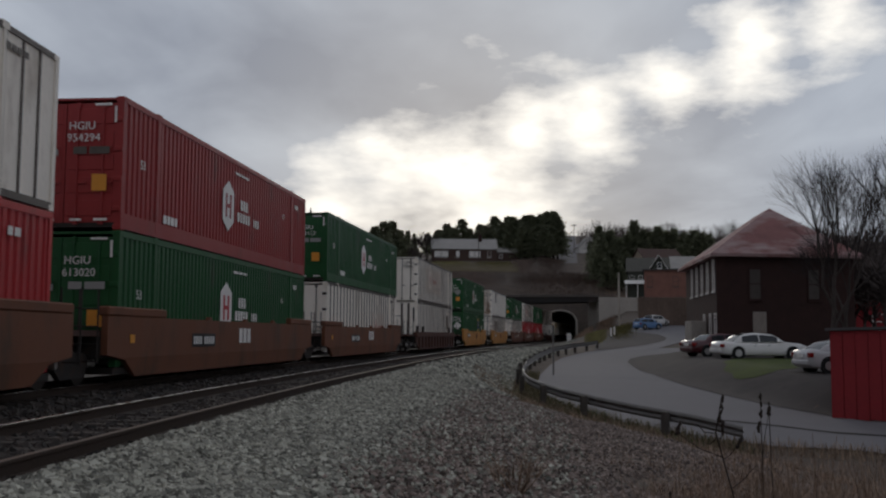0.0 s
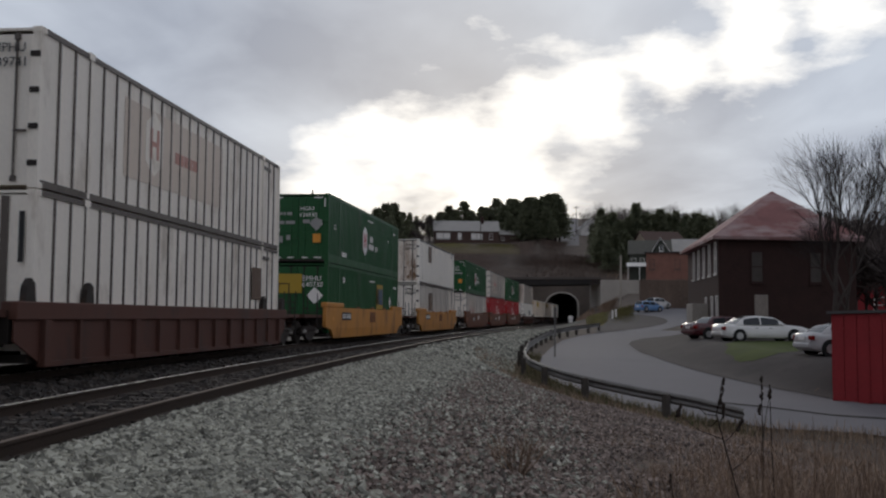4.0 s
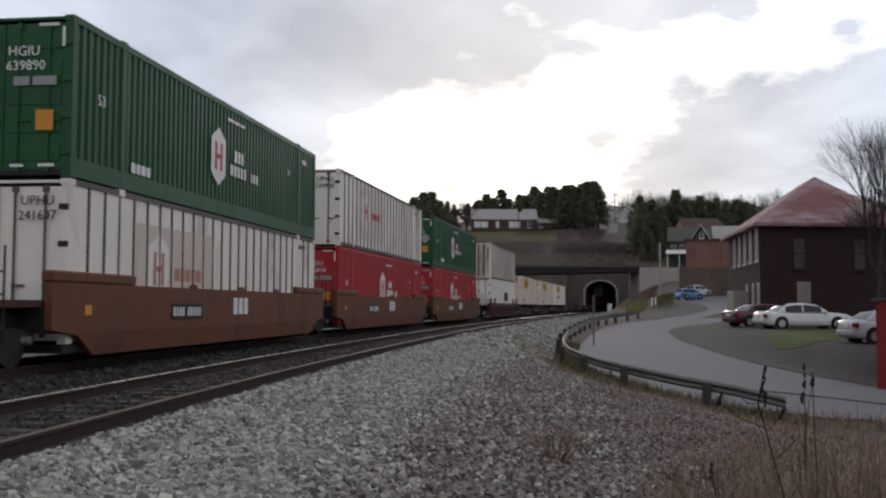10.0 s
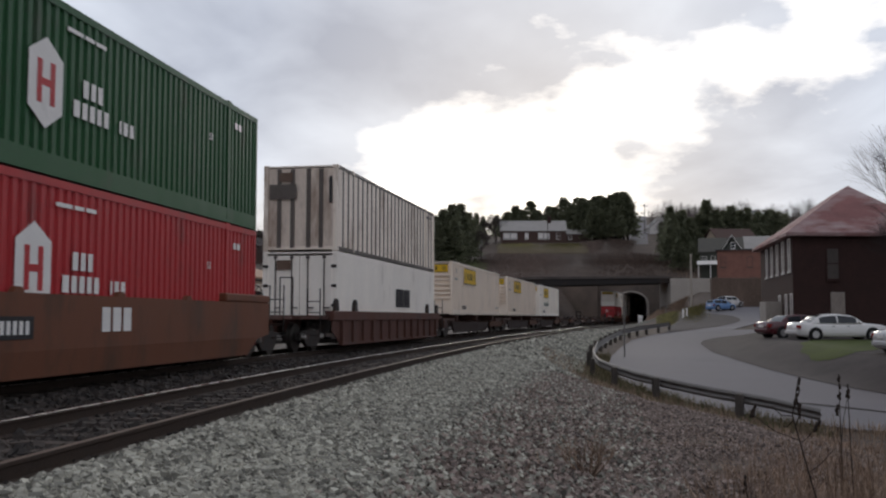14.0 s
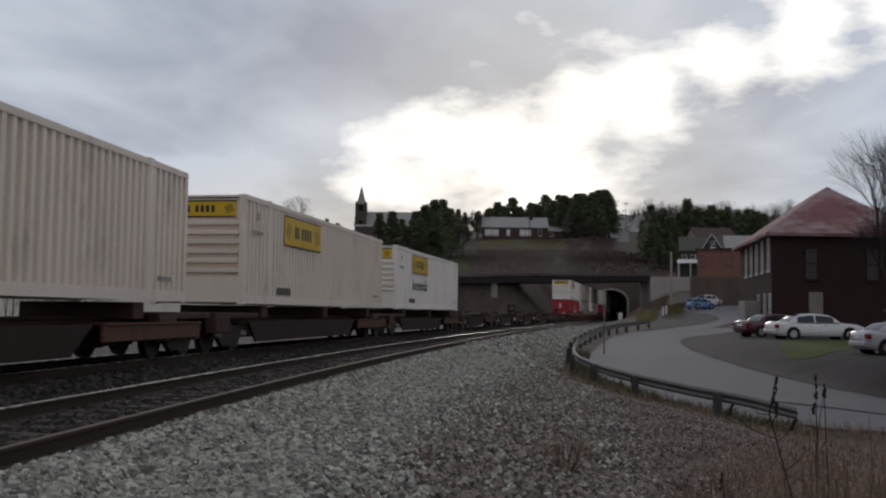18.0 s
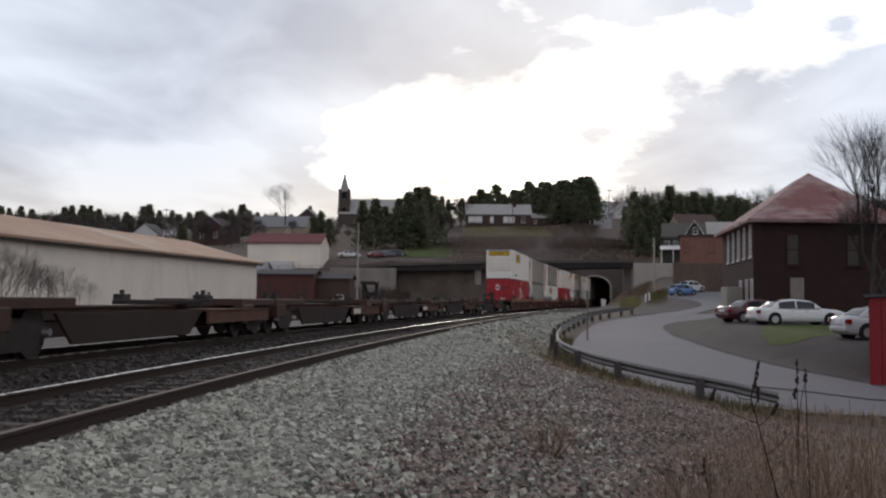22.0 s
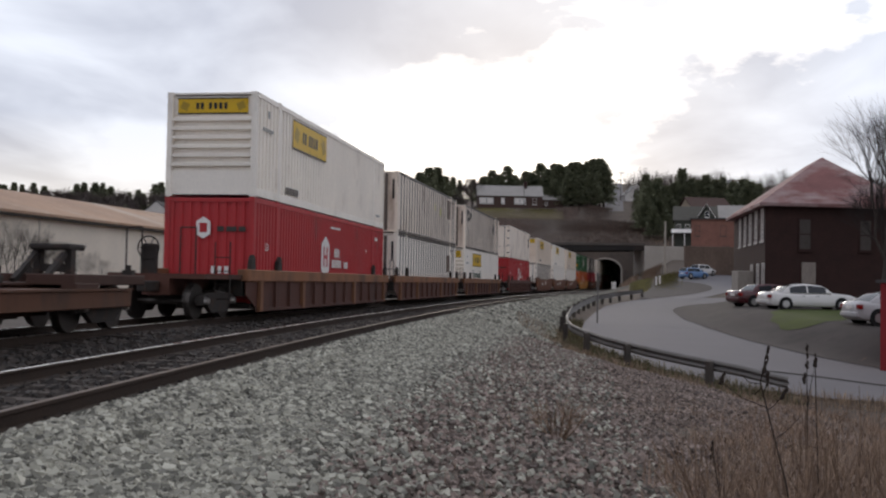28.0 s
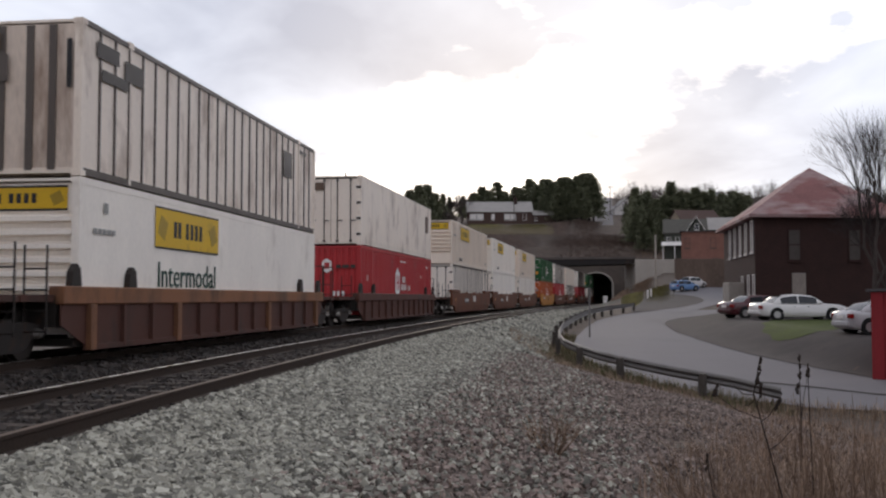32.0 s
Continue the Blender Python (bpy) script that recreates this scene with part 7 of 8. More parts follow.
M_GALV = mat("galvanised_steel", (0.15, 0.145, 0.14), 0.6, 0.35, 0.2, 2, 30, 0.1, (0.09, 0.07, 0.055), 0.25)
M_WPOST = mat("grey_timber_post", (0.07, 0.062, 0.055), 0.9, 0, 0.25, 3, 25, 0.3, per_object=0.15)


def build_guardrail():
    g = thing("guardrail", "weathered steel guardrail on grey posts along the road bend", "guardrail")
    ys = np.concatenate([np.arange(27, 60, 0.25), np.arange(60, 89, 1.0)])
    pts = [Vector((near_x(y, float(fence_u(y))), y, 0)) for y in ys]
    # even out to post spacing
    line = [pts[0]]
    for p in pts[1:]:
        line.append(p)
    dist = [0.0]
    for a, b in zip(line, line[1:]):
        dist.append(dist[-1] + (b - a).length)
    at = lambda d: Vector((float(np.interp(d, dist, [p.x for p in line])), float(np.interp(d, dist, [p.y for p in line])), 0))
    prof = [(0.0, 0.46), (0.05, 0.49), (0.08, 0.545), (0.05, 0.60), (0.0, 0.63), (0.05, 0.66), (0.08, 0.715), (0.05, 0.77), (0.0, 0.80)]
    v, f = [], []
    n = 0
    d = 0.0
    while d < dist[-1]:
        p, q = at(d), at(d + 0.3)
        t = (q - p).normalized()
        out = Vector((-t.y, t.x, 0)) * 1.0
        z = gz(p.x, p.y)
        for o, h in prof:
            w = p - out * (o - 0.05) * -1
            v.append((w.x, w.y, z + h))
        n += 1
        d += 1.0
    w = len(prof)
    for j in range(n - 1):
        f += [(j * w + i, j * w + i + 1, (j + 1) * w + i + 1, (j + 1) * w + i) for i in range(w - 1)]
    me = raw("beam", v, f, M_GALV)
    part("beam", me, None, g, "dull galvanised W-shaped beam")
    b = nbm()
    box(b, -0.1, 0.1, -0.1, 0.1, -0.3, 0.78, 0.012)
    pm = mesh_of("post", b, M_WPOST)
    d = 2.95
    while d < dist[-1]:
        p, q = at(d), at(d + 0.3)
        t = (q - p).normalized()
        c = p + Vector((-t.y, t.x, 0)) * 0.2
        part("post", pm, None, g, at=pose(c.x, c.y, gz(c.x, c.y), random.uniform(-2, 2), random.uniform(-2, 2), -math.degrees(math.atan2(t.x, t.y))))
        d += 3.81


build_guardrail()

# sign seen edge-on beside the bend, small trackside box, white markers
sg = thing("road_sign", "thin steel sign post seen edge-on at the bend", "sign", m=pose(8.1, 50.0, gz(8.1, 50.0)))
b = nbm()
box(b, -0.04, 0.04, -0.03, 0.03, -0.2, 2.6)
part("post", b, M_GALV, sg)
b = nbm()
box(b, -0.015, 0.015, -0.3, 0.3, 1.9, 2.55)
part("plate", b, M_GALV, sg)
tb = thing("trackside_box", "small white equipment box on a post beside the track", "equipment box", m=pose(*line_at(150, 3.4)[0].xy, gz(*line_at(150, 3.4)[0].xy)))
b = nbm()
box(b, -0.32, 0.32, -0.25, 0.25, 0.5, 1.1, 0.05)
part("case", b, M_TRIM_W, tb)
b = nbm()
box(b, -0.3, 0.3, -0.2, 0.2, -0.2, 0.52)
part("stand", b, M_TRIM_W, tb)
for px, d in ((1166, 125), (1172, 128)):
    mk = thing("marker_post", "short white marker post beside the road", "marker", m=pose(at_px(px, d), d, gz(at_px(px, d), d)))
    b = nbm()
    box(b, -0.12, 0.12, -0.06, 0.06, -0.2, 1.2, 0.02)
    part("post", b, M_TRIM_W, mk)

# ---- the red shed ----
sh = thing("red_shed", "low red-painted wooden shed beside the parked cars", "shed", m=pose(14.95, 33.0, gz(16, 35) - 0.1, 0, 0, -27))
for i in range(18):
    b = nbm()
    box(b, 0.01 + i * 0.4, 0.39 + i * 0.4, -0.02 + (i % 2) * 0.006, 0.03, -0.3, 2.85 + i * 0.012, 0.006)
    part("board", b, M_RED_WALL, sh)
b = nbm()
box(b, 0.0, 7.2, 0.03, 5.0, -0.3, 2.8)
part("body", b, M_RED_WALL, sh)
b = nbm()
poly(b, [(-0.15, -0.15, 2.86), (7.4, -0.15, 3.08), (7.4, 5.2, 3.08), (-0.15, 5.2, 2.86)], (0, 0, 0.1))
part("roof", b, M_ROOF_DK, sh)


# ---- parked vehicles ----
M_TYRE = mat("tyre_rubber", (0.015, 0.015, 0.015), 0.85, 0, 0.1)
M_RIM = mat("wheel_rim", (0.4, 0.4, 0.4), 0.35, 0.8, 0.1)
M_CARGLASS = mat("car_glass", (0.018, 0.02, 0.023), 0.06, 0, 0.05, bump=0, spec=0.5)
M_TAIL = mat("tail_lamp_red", (0.2, 0.01, 0.01), 0.2, 0, 0.05, bump=0)
M_HEAD = mat("head_lamp", (0.55, 0.55, 0.52), 0.15, 0, 0.05, bump=0)
M_CHROME = mat("bright_trim", (0.5, 0.5, 0.5), 0.25, 0.9, 0.05)


def car_paint(name, color):
    m = mat(name, color, 0.3, 0.0, 0.05, 1.5, 30, 0.0, (color[0] * 0.5, color[1] * 0.48, color[2] * 0.45), 0.05, spec=0.5)
    m.node_tree.nodes["Principled BSDF"].inputs["Coat Weight"].default_value = 0.4
    return m


def loft(name, stations, material):
    """Cross-sections (lists of equal length of 3D points, right half to left half) joined into a skin."""
    v, f = [p for s in stations for p in s], []
    w = len(stations[0])
    for j in range(len(stations) - 1):
        for i in range(w):
            a, b = j * w + i, j * w + (i + 1) % w
            f.append((a, b, b + w, a + w))
    f.append(tuple(range(w - 1, -1, -1)))
    f.append(tuple((len(stations) - 1) * w + i for i in range(w)))
    return raw(name, v, f, material, True)


def car(name, label, paintm, m, L=4.9, W=1.84, H=1.42, belt=0.92, hood=0.95, trunk=0.98, cab=(0.17, 0.31, 0.60, 0.75), suv=False, category="car"):
    """cab: rear foot, rear top, front top, front foot of the cabin as parts of the length, from the tail."""
    c = thing(name, label, category, "parked cars", m)
    hw = W / 2
    st = []
    for t, wf, zt, zb in ((0.0, 0.80, trunk - 0.22, 0.42), (0.015, 0.9, trunk - 0.06, 0.3), (0.05, 0.96, trunk, 0.24), (cab[0], 0.99, belt + 0.04, 0.2), (0.4, 1.0, belt, 0.2), (0.6, 1.0, belt, 0.2), (cab[3], 0.99, hood, 0.2), (0.9, 0.96, hood - 0.08, 0.22), (0.97, 0.9, hood - 0.2, 0.28), (1.0, 0.78, hood - 0.36, 0.36)):
        x, w = t * L - L / 2, hw * wf
        half = [(w * 0.9, zb), (w * 0.985, zb + 0.1), (w, zb + 0.3), (w * 0.985, zt - 0.16), (w * 0.94, zt - 0.05), (w * 0.8, zt)]
        st.append([(x, y, z) for y, z in half] + [(x, -y, z) for y, z in reversed(half)])
    part("body", loft("body", st, paintm), None, c)
    # cabin: a rounded roof over raked pillars
    xs = [t * L - L / 2 for t in cab]
    zb, zt = belt - 0.04, H
    wb, wt = hw * 0.93, hw * 0.70

    def roof_z(x):
        """Height of the cabin's outline over x."""
        if x < xs[1]:
            k = max(0.0, (x - xs[0]) / (xs[1] - xs[0]))
            return zb + (zt - 0.06 - zb) * math.sin(k * math.pi / 2) ** 0.9
        if x > xs[2]:
            k = max(0.0, (xs[3] - x) / (xs[3] - xs[2]))
            return zb + (zt - 0.05 - zb) * math.sin(k * math.pi / 2) ** 0.95
        k = (x - xs[1]) / (xs[2] - xs[1])
        return zt - 0.06 + 0.06 * math.sin(k * math.pi)

    def side_y(z):
        return wb + (wt - wb) * max(0.0, (z - zb) / (zt - zb)) ** 1.25

    grid = [xs[0] + (xs[3] - xs[0]) * i / 18 for i in range(19)]
    st = []
    for x in grid:
        z = roof_z(x)
        zz = [zb - 0.03, zb + (z - zb) * 0.35, zb + (z - zb) * 0.7, zb + (z - zb) * 0.9]
        half = [(side_y(q), q) for q in zz] + [(side_y(z) * 0.88, z - 0.012 * (z > zb + 0.1)), (side_y(z) * 0.4, z + 0.01)]
        st.append([(x, y, q) for y, q in half] + [(x, -y, q) for y, q in reversed(half)])
    part("cabin", loft("cabin", st, paintm), None, c)

    def side_glass(x0, x1, s):
        n = 8
        px = [x0 + (x1 - x0) * i / n for i in range(n + 1)]
        lowz = zb + 0.07
        ring = [(x, lowz) for x in px] + [(x, max(lowz + 0.02, zb + (roof_z(x) - zb) * 0.84)) for x in reversed(px)]
        m = len(ring)
        v = [(x, s * (side_y(z) + d), z) for d in (0.012, -0.03) for x, z in ring]
        f = [(i, i + 1, m - 2 - i, m - 1 - i) for i in range(n)] + [(i, (i + 1) % m, m + (i + 1) % m, m + i) for i in range(m)]
        part("side_window", raw("side_window", v, f, M_CARGLASS), None, c)

    span = xs[3] - xs[0]
    mid = xs[0] + span * 0.5
    for s in (-1, 1):
        side_glass(xs[0] + span * (0.17 if not suv else 0.07), mid - 0.04, s)
        side_glass(mid + 0.04, xs[3] - span * 0.15, s)

    def end_glass(xa, xb, nm):
        """Glass wrapped over the raked end of the cabin between two stations."""
        v, f = [], []
        n = 6
        for i in range(n + 1):
            x = xa + (xb - xa) * i / n
            z = roof_z(x)
            y = side_y(z) * 0.86
            v += [(x, -y, z + 0.004), (x, -y * 0.4, z + 0.018), (x, y * 0.4, z + 0.018), (x, y, z + 0.004)]
        for i in range(n):
            f += [(4 * i + k, 4 * i + k + 1, 4 * i + 5 + k, 4 * i + 4 + k) for k in range(3)]
        part(nm, raw(nm, v, f, M_CARGLASS, True), None, c)
    end_glass(xs[3] - (xs[3] - xs[2]) * 0.08, xs[2] + (xs[3] - xs[2]) * 0.12, "windscreen")
    end_glass(xs[0] + (xs[1] - xs[0]) * 0.1, xs[1] - (xs[1] - xs[0]) * 0.15, "rear_window")
    r = 0.33 if not suv else 0.37
    for xw in (0.19 * L - L / 2, 0.80 * L - L / 2):
        for s in (-1, 1):
            # Black disc proud of the body stands in for the wheel well's shade.
            b = nbm()
            cyl(b, (xw, s * (hw - 0.1), r + 0.01), (xw, s * (hw + 0.004), r + 0.01), r * 1.16, seg=20)
            part("wheel_arch", b, M_TYRE, c)
            b = nbm()
            cyl(b, (xw, s * (hw - 0.2), r), (xw, s * (hw + 0.012), r), r, seg=24)
            w = part("wheel", b, M_TYRE, c)
            b = nbm()
            cyl(b, (xw, s * (hw - 0.05), r), (xw, s * (hw + 0.022), r), r * 0.64, r * 0.58, 16)
            part("rim", b, M_RIM, w)
    for s in (-1, 1):
        b = nbm()
        box(b, -L / 2 + 0.0, -L / 2 + 0.16, s * hw * 0.88 - 0.16, s * hw * 0.88 + 0.05 if s > 0 else s * hw * 0.88 + 0.16, trunk - 0.34, trunk - 0.14, 0.02)
        part("tail_lamp", b, M_TAIL, c)
        b = nbm()
        box(b, L / 2 - 0.2, L / 2 - 0.03, s * hw * 0.72 - 0.17, s * hw * 0.72 + 0.17, hood - 0.36, hood - 0.22, 0.02)
        part("head_lamp", b, M_HEAD, c)
        b = nbm()
        box(b, xs[3] - 0.35, xs[3] - 0.2, s * (hw + 0.02) - 0.09, s * (hw + 0.02) + 0.09, belt, belt + 0.13, 0.03)
        part("mirror", b, paintm, c)
        b = nbm()
        box(b, -0.42 * L + L * 0.15, 0.42 * L - L * 0.2, s * hw - 0.01, s * hw + 0.012, 0.42, 0.47)
        part("side_trim", b, paintm, c)
        for t in (0.36, 0.52):
            b = nbm()
            box(b, t * L - L / 2, t * L - L / 2 + 0.16, s * hw - 0.015, s * hw + 0.02, belt - 0.16, belt - 0.12, 0.005)
            part("door_handle", b, M_CHROME, c)
    b = nbm()
    box(b, -L / 2 - 0.05, -L / 2 + 0.1, -hw * 0.84, hw * 0.84, 0.36, 0.56, 0.03)
    part("bumper", b, paintm, c)
    b = nbm()
    box(b, -L / 2 - 0.02, -L / 2 + 0.02, -0.26, 0.26, trunk - 0.34, trunk - 0.2)
    part("number_plate", b, M_DECAL_W, c)
    return c


lot = lambda x, y: gz(x, y) + 0.03
car("white_sedan", "white four-door sedan parked at the edge of the grass", car_paint("car_white", (0.62, 0.62, 0.61)), pose(20.25, 53.6, lot(20, 53.6), 0, 0, 3), 5.08, 1.87, 1.43, 0.9, 0.94, 0.98, (0.14, 0.30, 0.56, 0.72))
car("maroon_sedan", "dark maroon sedan parked behind the white sedan", car_paint("car_maroon", (0.07, 0.012, 0.016)), pose(19.6, 58.0, lot(19.6, 58), 0, 0, 12), 4.7, 1.8, 1.38)
car("silver_sedan", "silver sedan parked beside the red shed", car_paint("car_silver", (0.42, 0.42, 0.43)), pose(19.45, 41.0, lot(18.6, 41.0), 0, 0, 3), 4.5, 1.75, 1.45, 0.95, 0.95, 1.02, (0.1, 0.3, 0.56, 0.76))
car("blue_suv", "bright blue sport utility vehicle parked by the uphill road", car_paint("car_blue", (0.12, 0.24, 0.45)), pose(35.7, 137.0, gz(35.7, 137) + 0.08, 0, 0, 28), 4.2, 1.75, 1.55, 0.98, 1.0, 1.02, (0.02, 0.09, 0.58, 0.72), True)
car("white_car", "white car parked behind the blue vehicle", car_paint("car_white", (0.62, 0.62, 0.61)), pose(38.7, 143.4, gz(38.7, 143.4) + 0.08, 0, 0, 40), 4.5, 1.75, 1.62, 1.0, 1.0, 1.05, (0.03, 0.12, 0.58, 0.74), True)
for k, (px, d, nm, col) in enumerate(((640, 205, "car_white", (0.62, 0.62, 0.61)), (706, 208, "car_grey", (0.1, 0.1, 0.11)), (722, 210, "car_black", (0.02, 0.02, 0.022)), (690, 206, "car_red", (0.16, 0.02, 0.02)))):
    x = at_px(px, d)
    car("street_car", "small %s car parked on the far street" % nm.split("_")[1], car_paint(nm, col), pose(x, d, gz(x, d), 0, 0, 10 + 40 * (k % 2)))


# ---- trees ----
M_BARK = mat("grey_bark", (0.055, 0.045, 0.04), 0.95, 0, 0.3, 4, 30, 0.4)
M_TWIG = mat("dark_twigs", (0.032, 0.026, 0.024), 0.95, 0, 0.2, 4, 30, 0.0)
M_NEEDLE = island_mat("dark_conifer_needles", (0.13, 0.145, 0.095), (0.36, 0.39, 0.25))
def let_through(m, share):
    """Let a share of the light pass through thin leaves."""
    nt = m.node_tree
    b = nt.nodes["Principled BSDF"]
    t, mx = nt.nodes.new("ShaderNodeBsdfTranslucent"), nt.nodes.new("ShaderNodeMixShader")
    nt.links.new(b.inputs["Base Color"].links[0].from_socket, t.inputs["Color"])
    mx.inputs[0].default_value = share
    nt.links.new(b.outputs[0], mx.inputs[1])
    nt.links.new(t.outputs[0], mx.inputs[2])
    nt.links.new(mx.outputs[0], nt.nodes["Material Output"].inputs["Surface"])


let_through(M_NEEDLE, 0.45)
M_HAZE = mat("far_bare_wood", (0.085, 0.07, 0.066), 0.95, 0, 0.25, 2, 20, 0.0)


def conifer_meshes(seed, h, r, blunt, boughs=300):
    """Trunk and a crown of separate drooping boughs, each a spray of needle tufts; blunt 0 is a spire, 1 a round-topped pine."""
    rs = np.random.RandomState(seed)
    b = nbm()
    cyl(b, (0, 0, -0.6), (0, 0, h * 0.95), 0.016 * h, 0.003 * h, 7)
    trunk = mesh_of("trunk", b, M_BARK)
    low = 0.07 + 0.1 * blunt
    v, f = [], []
    for i in range(boughs):
        t = low + (0.99 - low) * rs.rand() ** 0.9
        k = (t - low) / (1 - low)
        prof = (1 - blunt) * (1 - k) ** 0.8 + blunt * max(0.0, 1 - k ** 1.7) ** 0.85 * (0.75 + 0.25 * min(1, k * 4))
        a = rs.rand() * 6.283
        ln = r * prof * (0.5 + 0.65 * rs.rand()) + 0.015 * h
        rise = (0.25 * blunt - 0.16) + 0.12 * rs.normal()
        for n in range(15):
            u = 0.2 + 0.8 * rs.rand() ** 0.75
            w = (rs.rand() - 0.5) * 0.55 * ln * (1.15 - u) + 0.02 * h * rs.normal()
            c, q = math.cos(a), math.sin(a)
            p = np.array([c * ln * u - q * w, q * ln * u + c * w, t * h + rise * ln * u - 0.12 * ln * u * u + 0.012 * h * rs.normal()])
            a2 = a + rs.normal() * 0.8
            e = np.array([math.cos(a2), math.sin(a2), 0.25 + 0.5 * rs.normal()]) * (0.02 + 0.026 * rs.rand()) * h
            g = np.array([-math.sin(a2), math.cos(a2), 0.6 * rs.normal()]) * (0.006 + 0.007 * rs.rand()) * h
            m = len(v)
            v += [tuple(p - e * 0.4 - g), tuple(p - e * 0.4 + g), tuple(p + e)]
            f.append((m, m + 1, m + 2))
    for z in np.linspace(0.9, 1.0, 8):
        m = len(v)
        a = z * 97
        v += [(-0.02 * math.cos(a) * h, -0.02 * math.sin(a) * h, (z - 0.05) * h), (0.02 * math.cos(a) * h, 0.02 * math.sin(a) * h, (z - 0.05) * h), (0, 0, z * h)]
        f.append((m, m + 1, m + 2))
    return trunk, raw("crown", v, f, M_NEEDLE)


def winter_tree_meshes(seed, h, r):
    """A leafless broad tree seen from afar: trunk, limbs and a haze of fine twigs."""
    rs = np.random.RandomState(seed)
    b = nbm()
    cyl(b, (0, 0, -0.6), (0, 0, h * 0.5), 0.016 * h, 0.01 * h, 6)
    for i in range(9):
        a, o = i * 0.7 + rs.rand(), 0.25 + 0.25 * rs.rand()
        cyl(b, (0, 0, h * o), (math.cos(a) * r * 0.75, math.sin(a) * r * 0.75, h * (o + 0.3 + 0.2 * rs.rand())), 0.008 * h, 0.003 * h, 4, False)
    trunk = mesh_of("trunk", b, M_HAZE)
    v, f = [], []
    for i in range(900):
        d = rs.normal(size=3)
        d /= np.linalg.norm(d)
        if d[2] < -0.5:
            d[2] *= -1
        lump = 0.8 + 0.25 * math.sin(3 * math.atan2(d[1], d[0]) + seed) * math.cos(4 * d[2])
        k = (0.35 + 0.6 * rs.rand()) * lump
        p = np.array([d[0] * r * k, d[1] * r * k, h * 0.6 + d[2] * h * 0.36 * k])
        e = (d + np.array([0, 0, 0.6]) + 0.4 * rs.normal(size=3)) * (0.05 + 0.05 * rs.rand()) * h
        q = rs.normal(size=3) * 0.0035 * h
        n = len(v)
        v += [tuple(p - q), tuple(p + q), tuple(p + e)]
        f.append((n, n + 1, n + 2))
    return trunk, raw("twig_crown", v, f, M_HAZEW)


M_BRUSH = island_mat("reddish_brush", (0.075, 0.052, 0.043), (0.21, 0.15, 0.12))
M_HAZEW = island_mat("winter_wood", (0.06, 0.046, 0.04), (0.15, 0.12, 0.11))
WINTER = [winter_tree_meshes(70 + i, 10.0, rr) for i, rr in enumerate((3.6, 3.0, 4.2, 3.3))]


def winter_tree(px, top, d, k, wide=1.0, label="leafless brown tree among the hillside houses"):
    x = at_px(px, d)
    z = gz(x, d)
    h = max(3.0, 0.986 + (540.8 - top) * d / 1719 - z)
    t = thing("winter_tree", label, "tree", "winter trees", pose(x, d, z, 0, 0, k * 67.0))
    t.scale = (wide * h / 10, wide * h / 10, h / 10)
    part("trunk", WINTER[k % 4][0], None, t)
    part("twig_crown", WINTER[k % 4][1], None, t)


CONIFERS = [conifer_meshes(40 + i, 12.0, rr, bl) for i, (rr, bl) in enumerate(((2.9, 0.5), (2.4, 0.12), (3.0, 0.62), (2.3, 0.3), (2.8, 0.38)))]


def conifer(x, y, h, k, z=None, wide=1.0):
    t = thing("conifer", "dark green conifer on the hillside", "tree", "hillside conifers", pose(x, y, gz(x, y) if z is None else z, 0, 0, random.uniform(0, 360)))
    t.scale = (wide * h / 12, wide * h / 12, h / 12)
    part("trunk", CONIFERS[k][0], None, t)
    part("crown", CONIFERS[k][1], None, t)
    return t


rt = random.Random(5)


def px_tree(px, top, d, k=None, wide=1.0, base=None):
    """A conifer at a bearing and distance, with its tip at a given height of view."""
    x = at_px(px, d)
    z = gz(x, d)
    conifer(x, d, max(3.0, 0.986 + (540.8 - top) * d / 1719 - z), rt.randrange(5) if k is None else k, None, wide)


# the wood behind the hilltop house
for px, top, d in ((855, 352, 318), (872, 346, 322), (888, 350, 316), (902, 338, 320), (916, 346, 324), (930, 348, 318), (944, 340, 322), (955, 333, 326), (968, 338, 316), (980, 333, 322), (992, 334, 312), (1003, 330, 318), (1014, 332, 310), (1024, 328, 316), (1034, 333, 308), (1043, 325, 312), (1052, 319, 306), (1058, 318, 310), (1066, 322, 308), (1072, 330, 304), (1010, 350, 300), (1030, 348, 298), (1048, 345, 296), (985, 352, 306), (862, 358, 326), (838, 362, 330)):
    px_tree(px + rt.uniform(-3, 3), top + rt.uniform(-6, 7), d, rt.choice((0, 2, 4, 2)), rt.uniform(1.5, 2.0) if px < 1040 else 1.6)
# beside the church and on the slope
for px, top, d, w in ((664, 366, 232, 1.5), (686, 362, 228, 1.7), (703, 376, 236, 1.5), (728, 362, 238, 1.5), (745, 350, 242, 1.7), (762, 342, 240, 1.7), (776, 340, 244, 1.5), (790, 356, 250, 1.4), (803, 357, 290, 1.2), (736, 374, 230, 1.6), (765, 366, 232, 1.6), (590, 386, 260, 1.6), (605, 398, 240, 1.5), (578, 394, 255, 1.5), (815, 362, 300, 1.3)):
    px_tree(px, top, d, rt.choice((1, 3, 4)), w * 0.95)
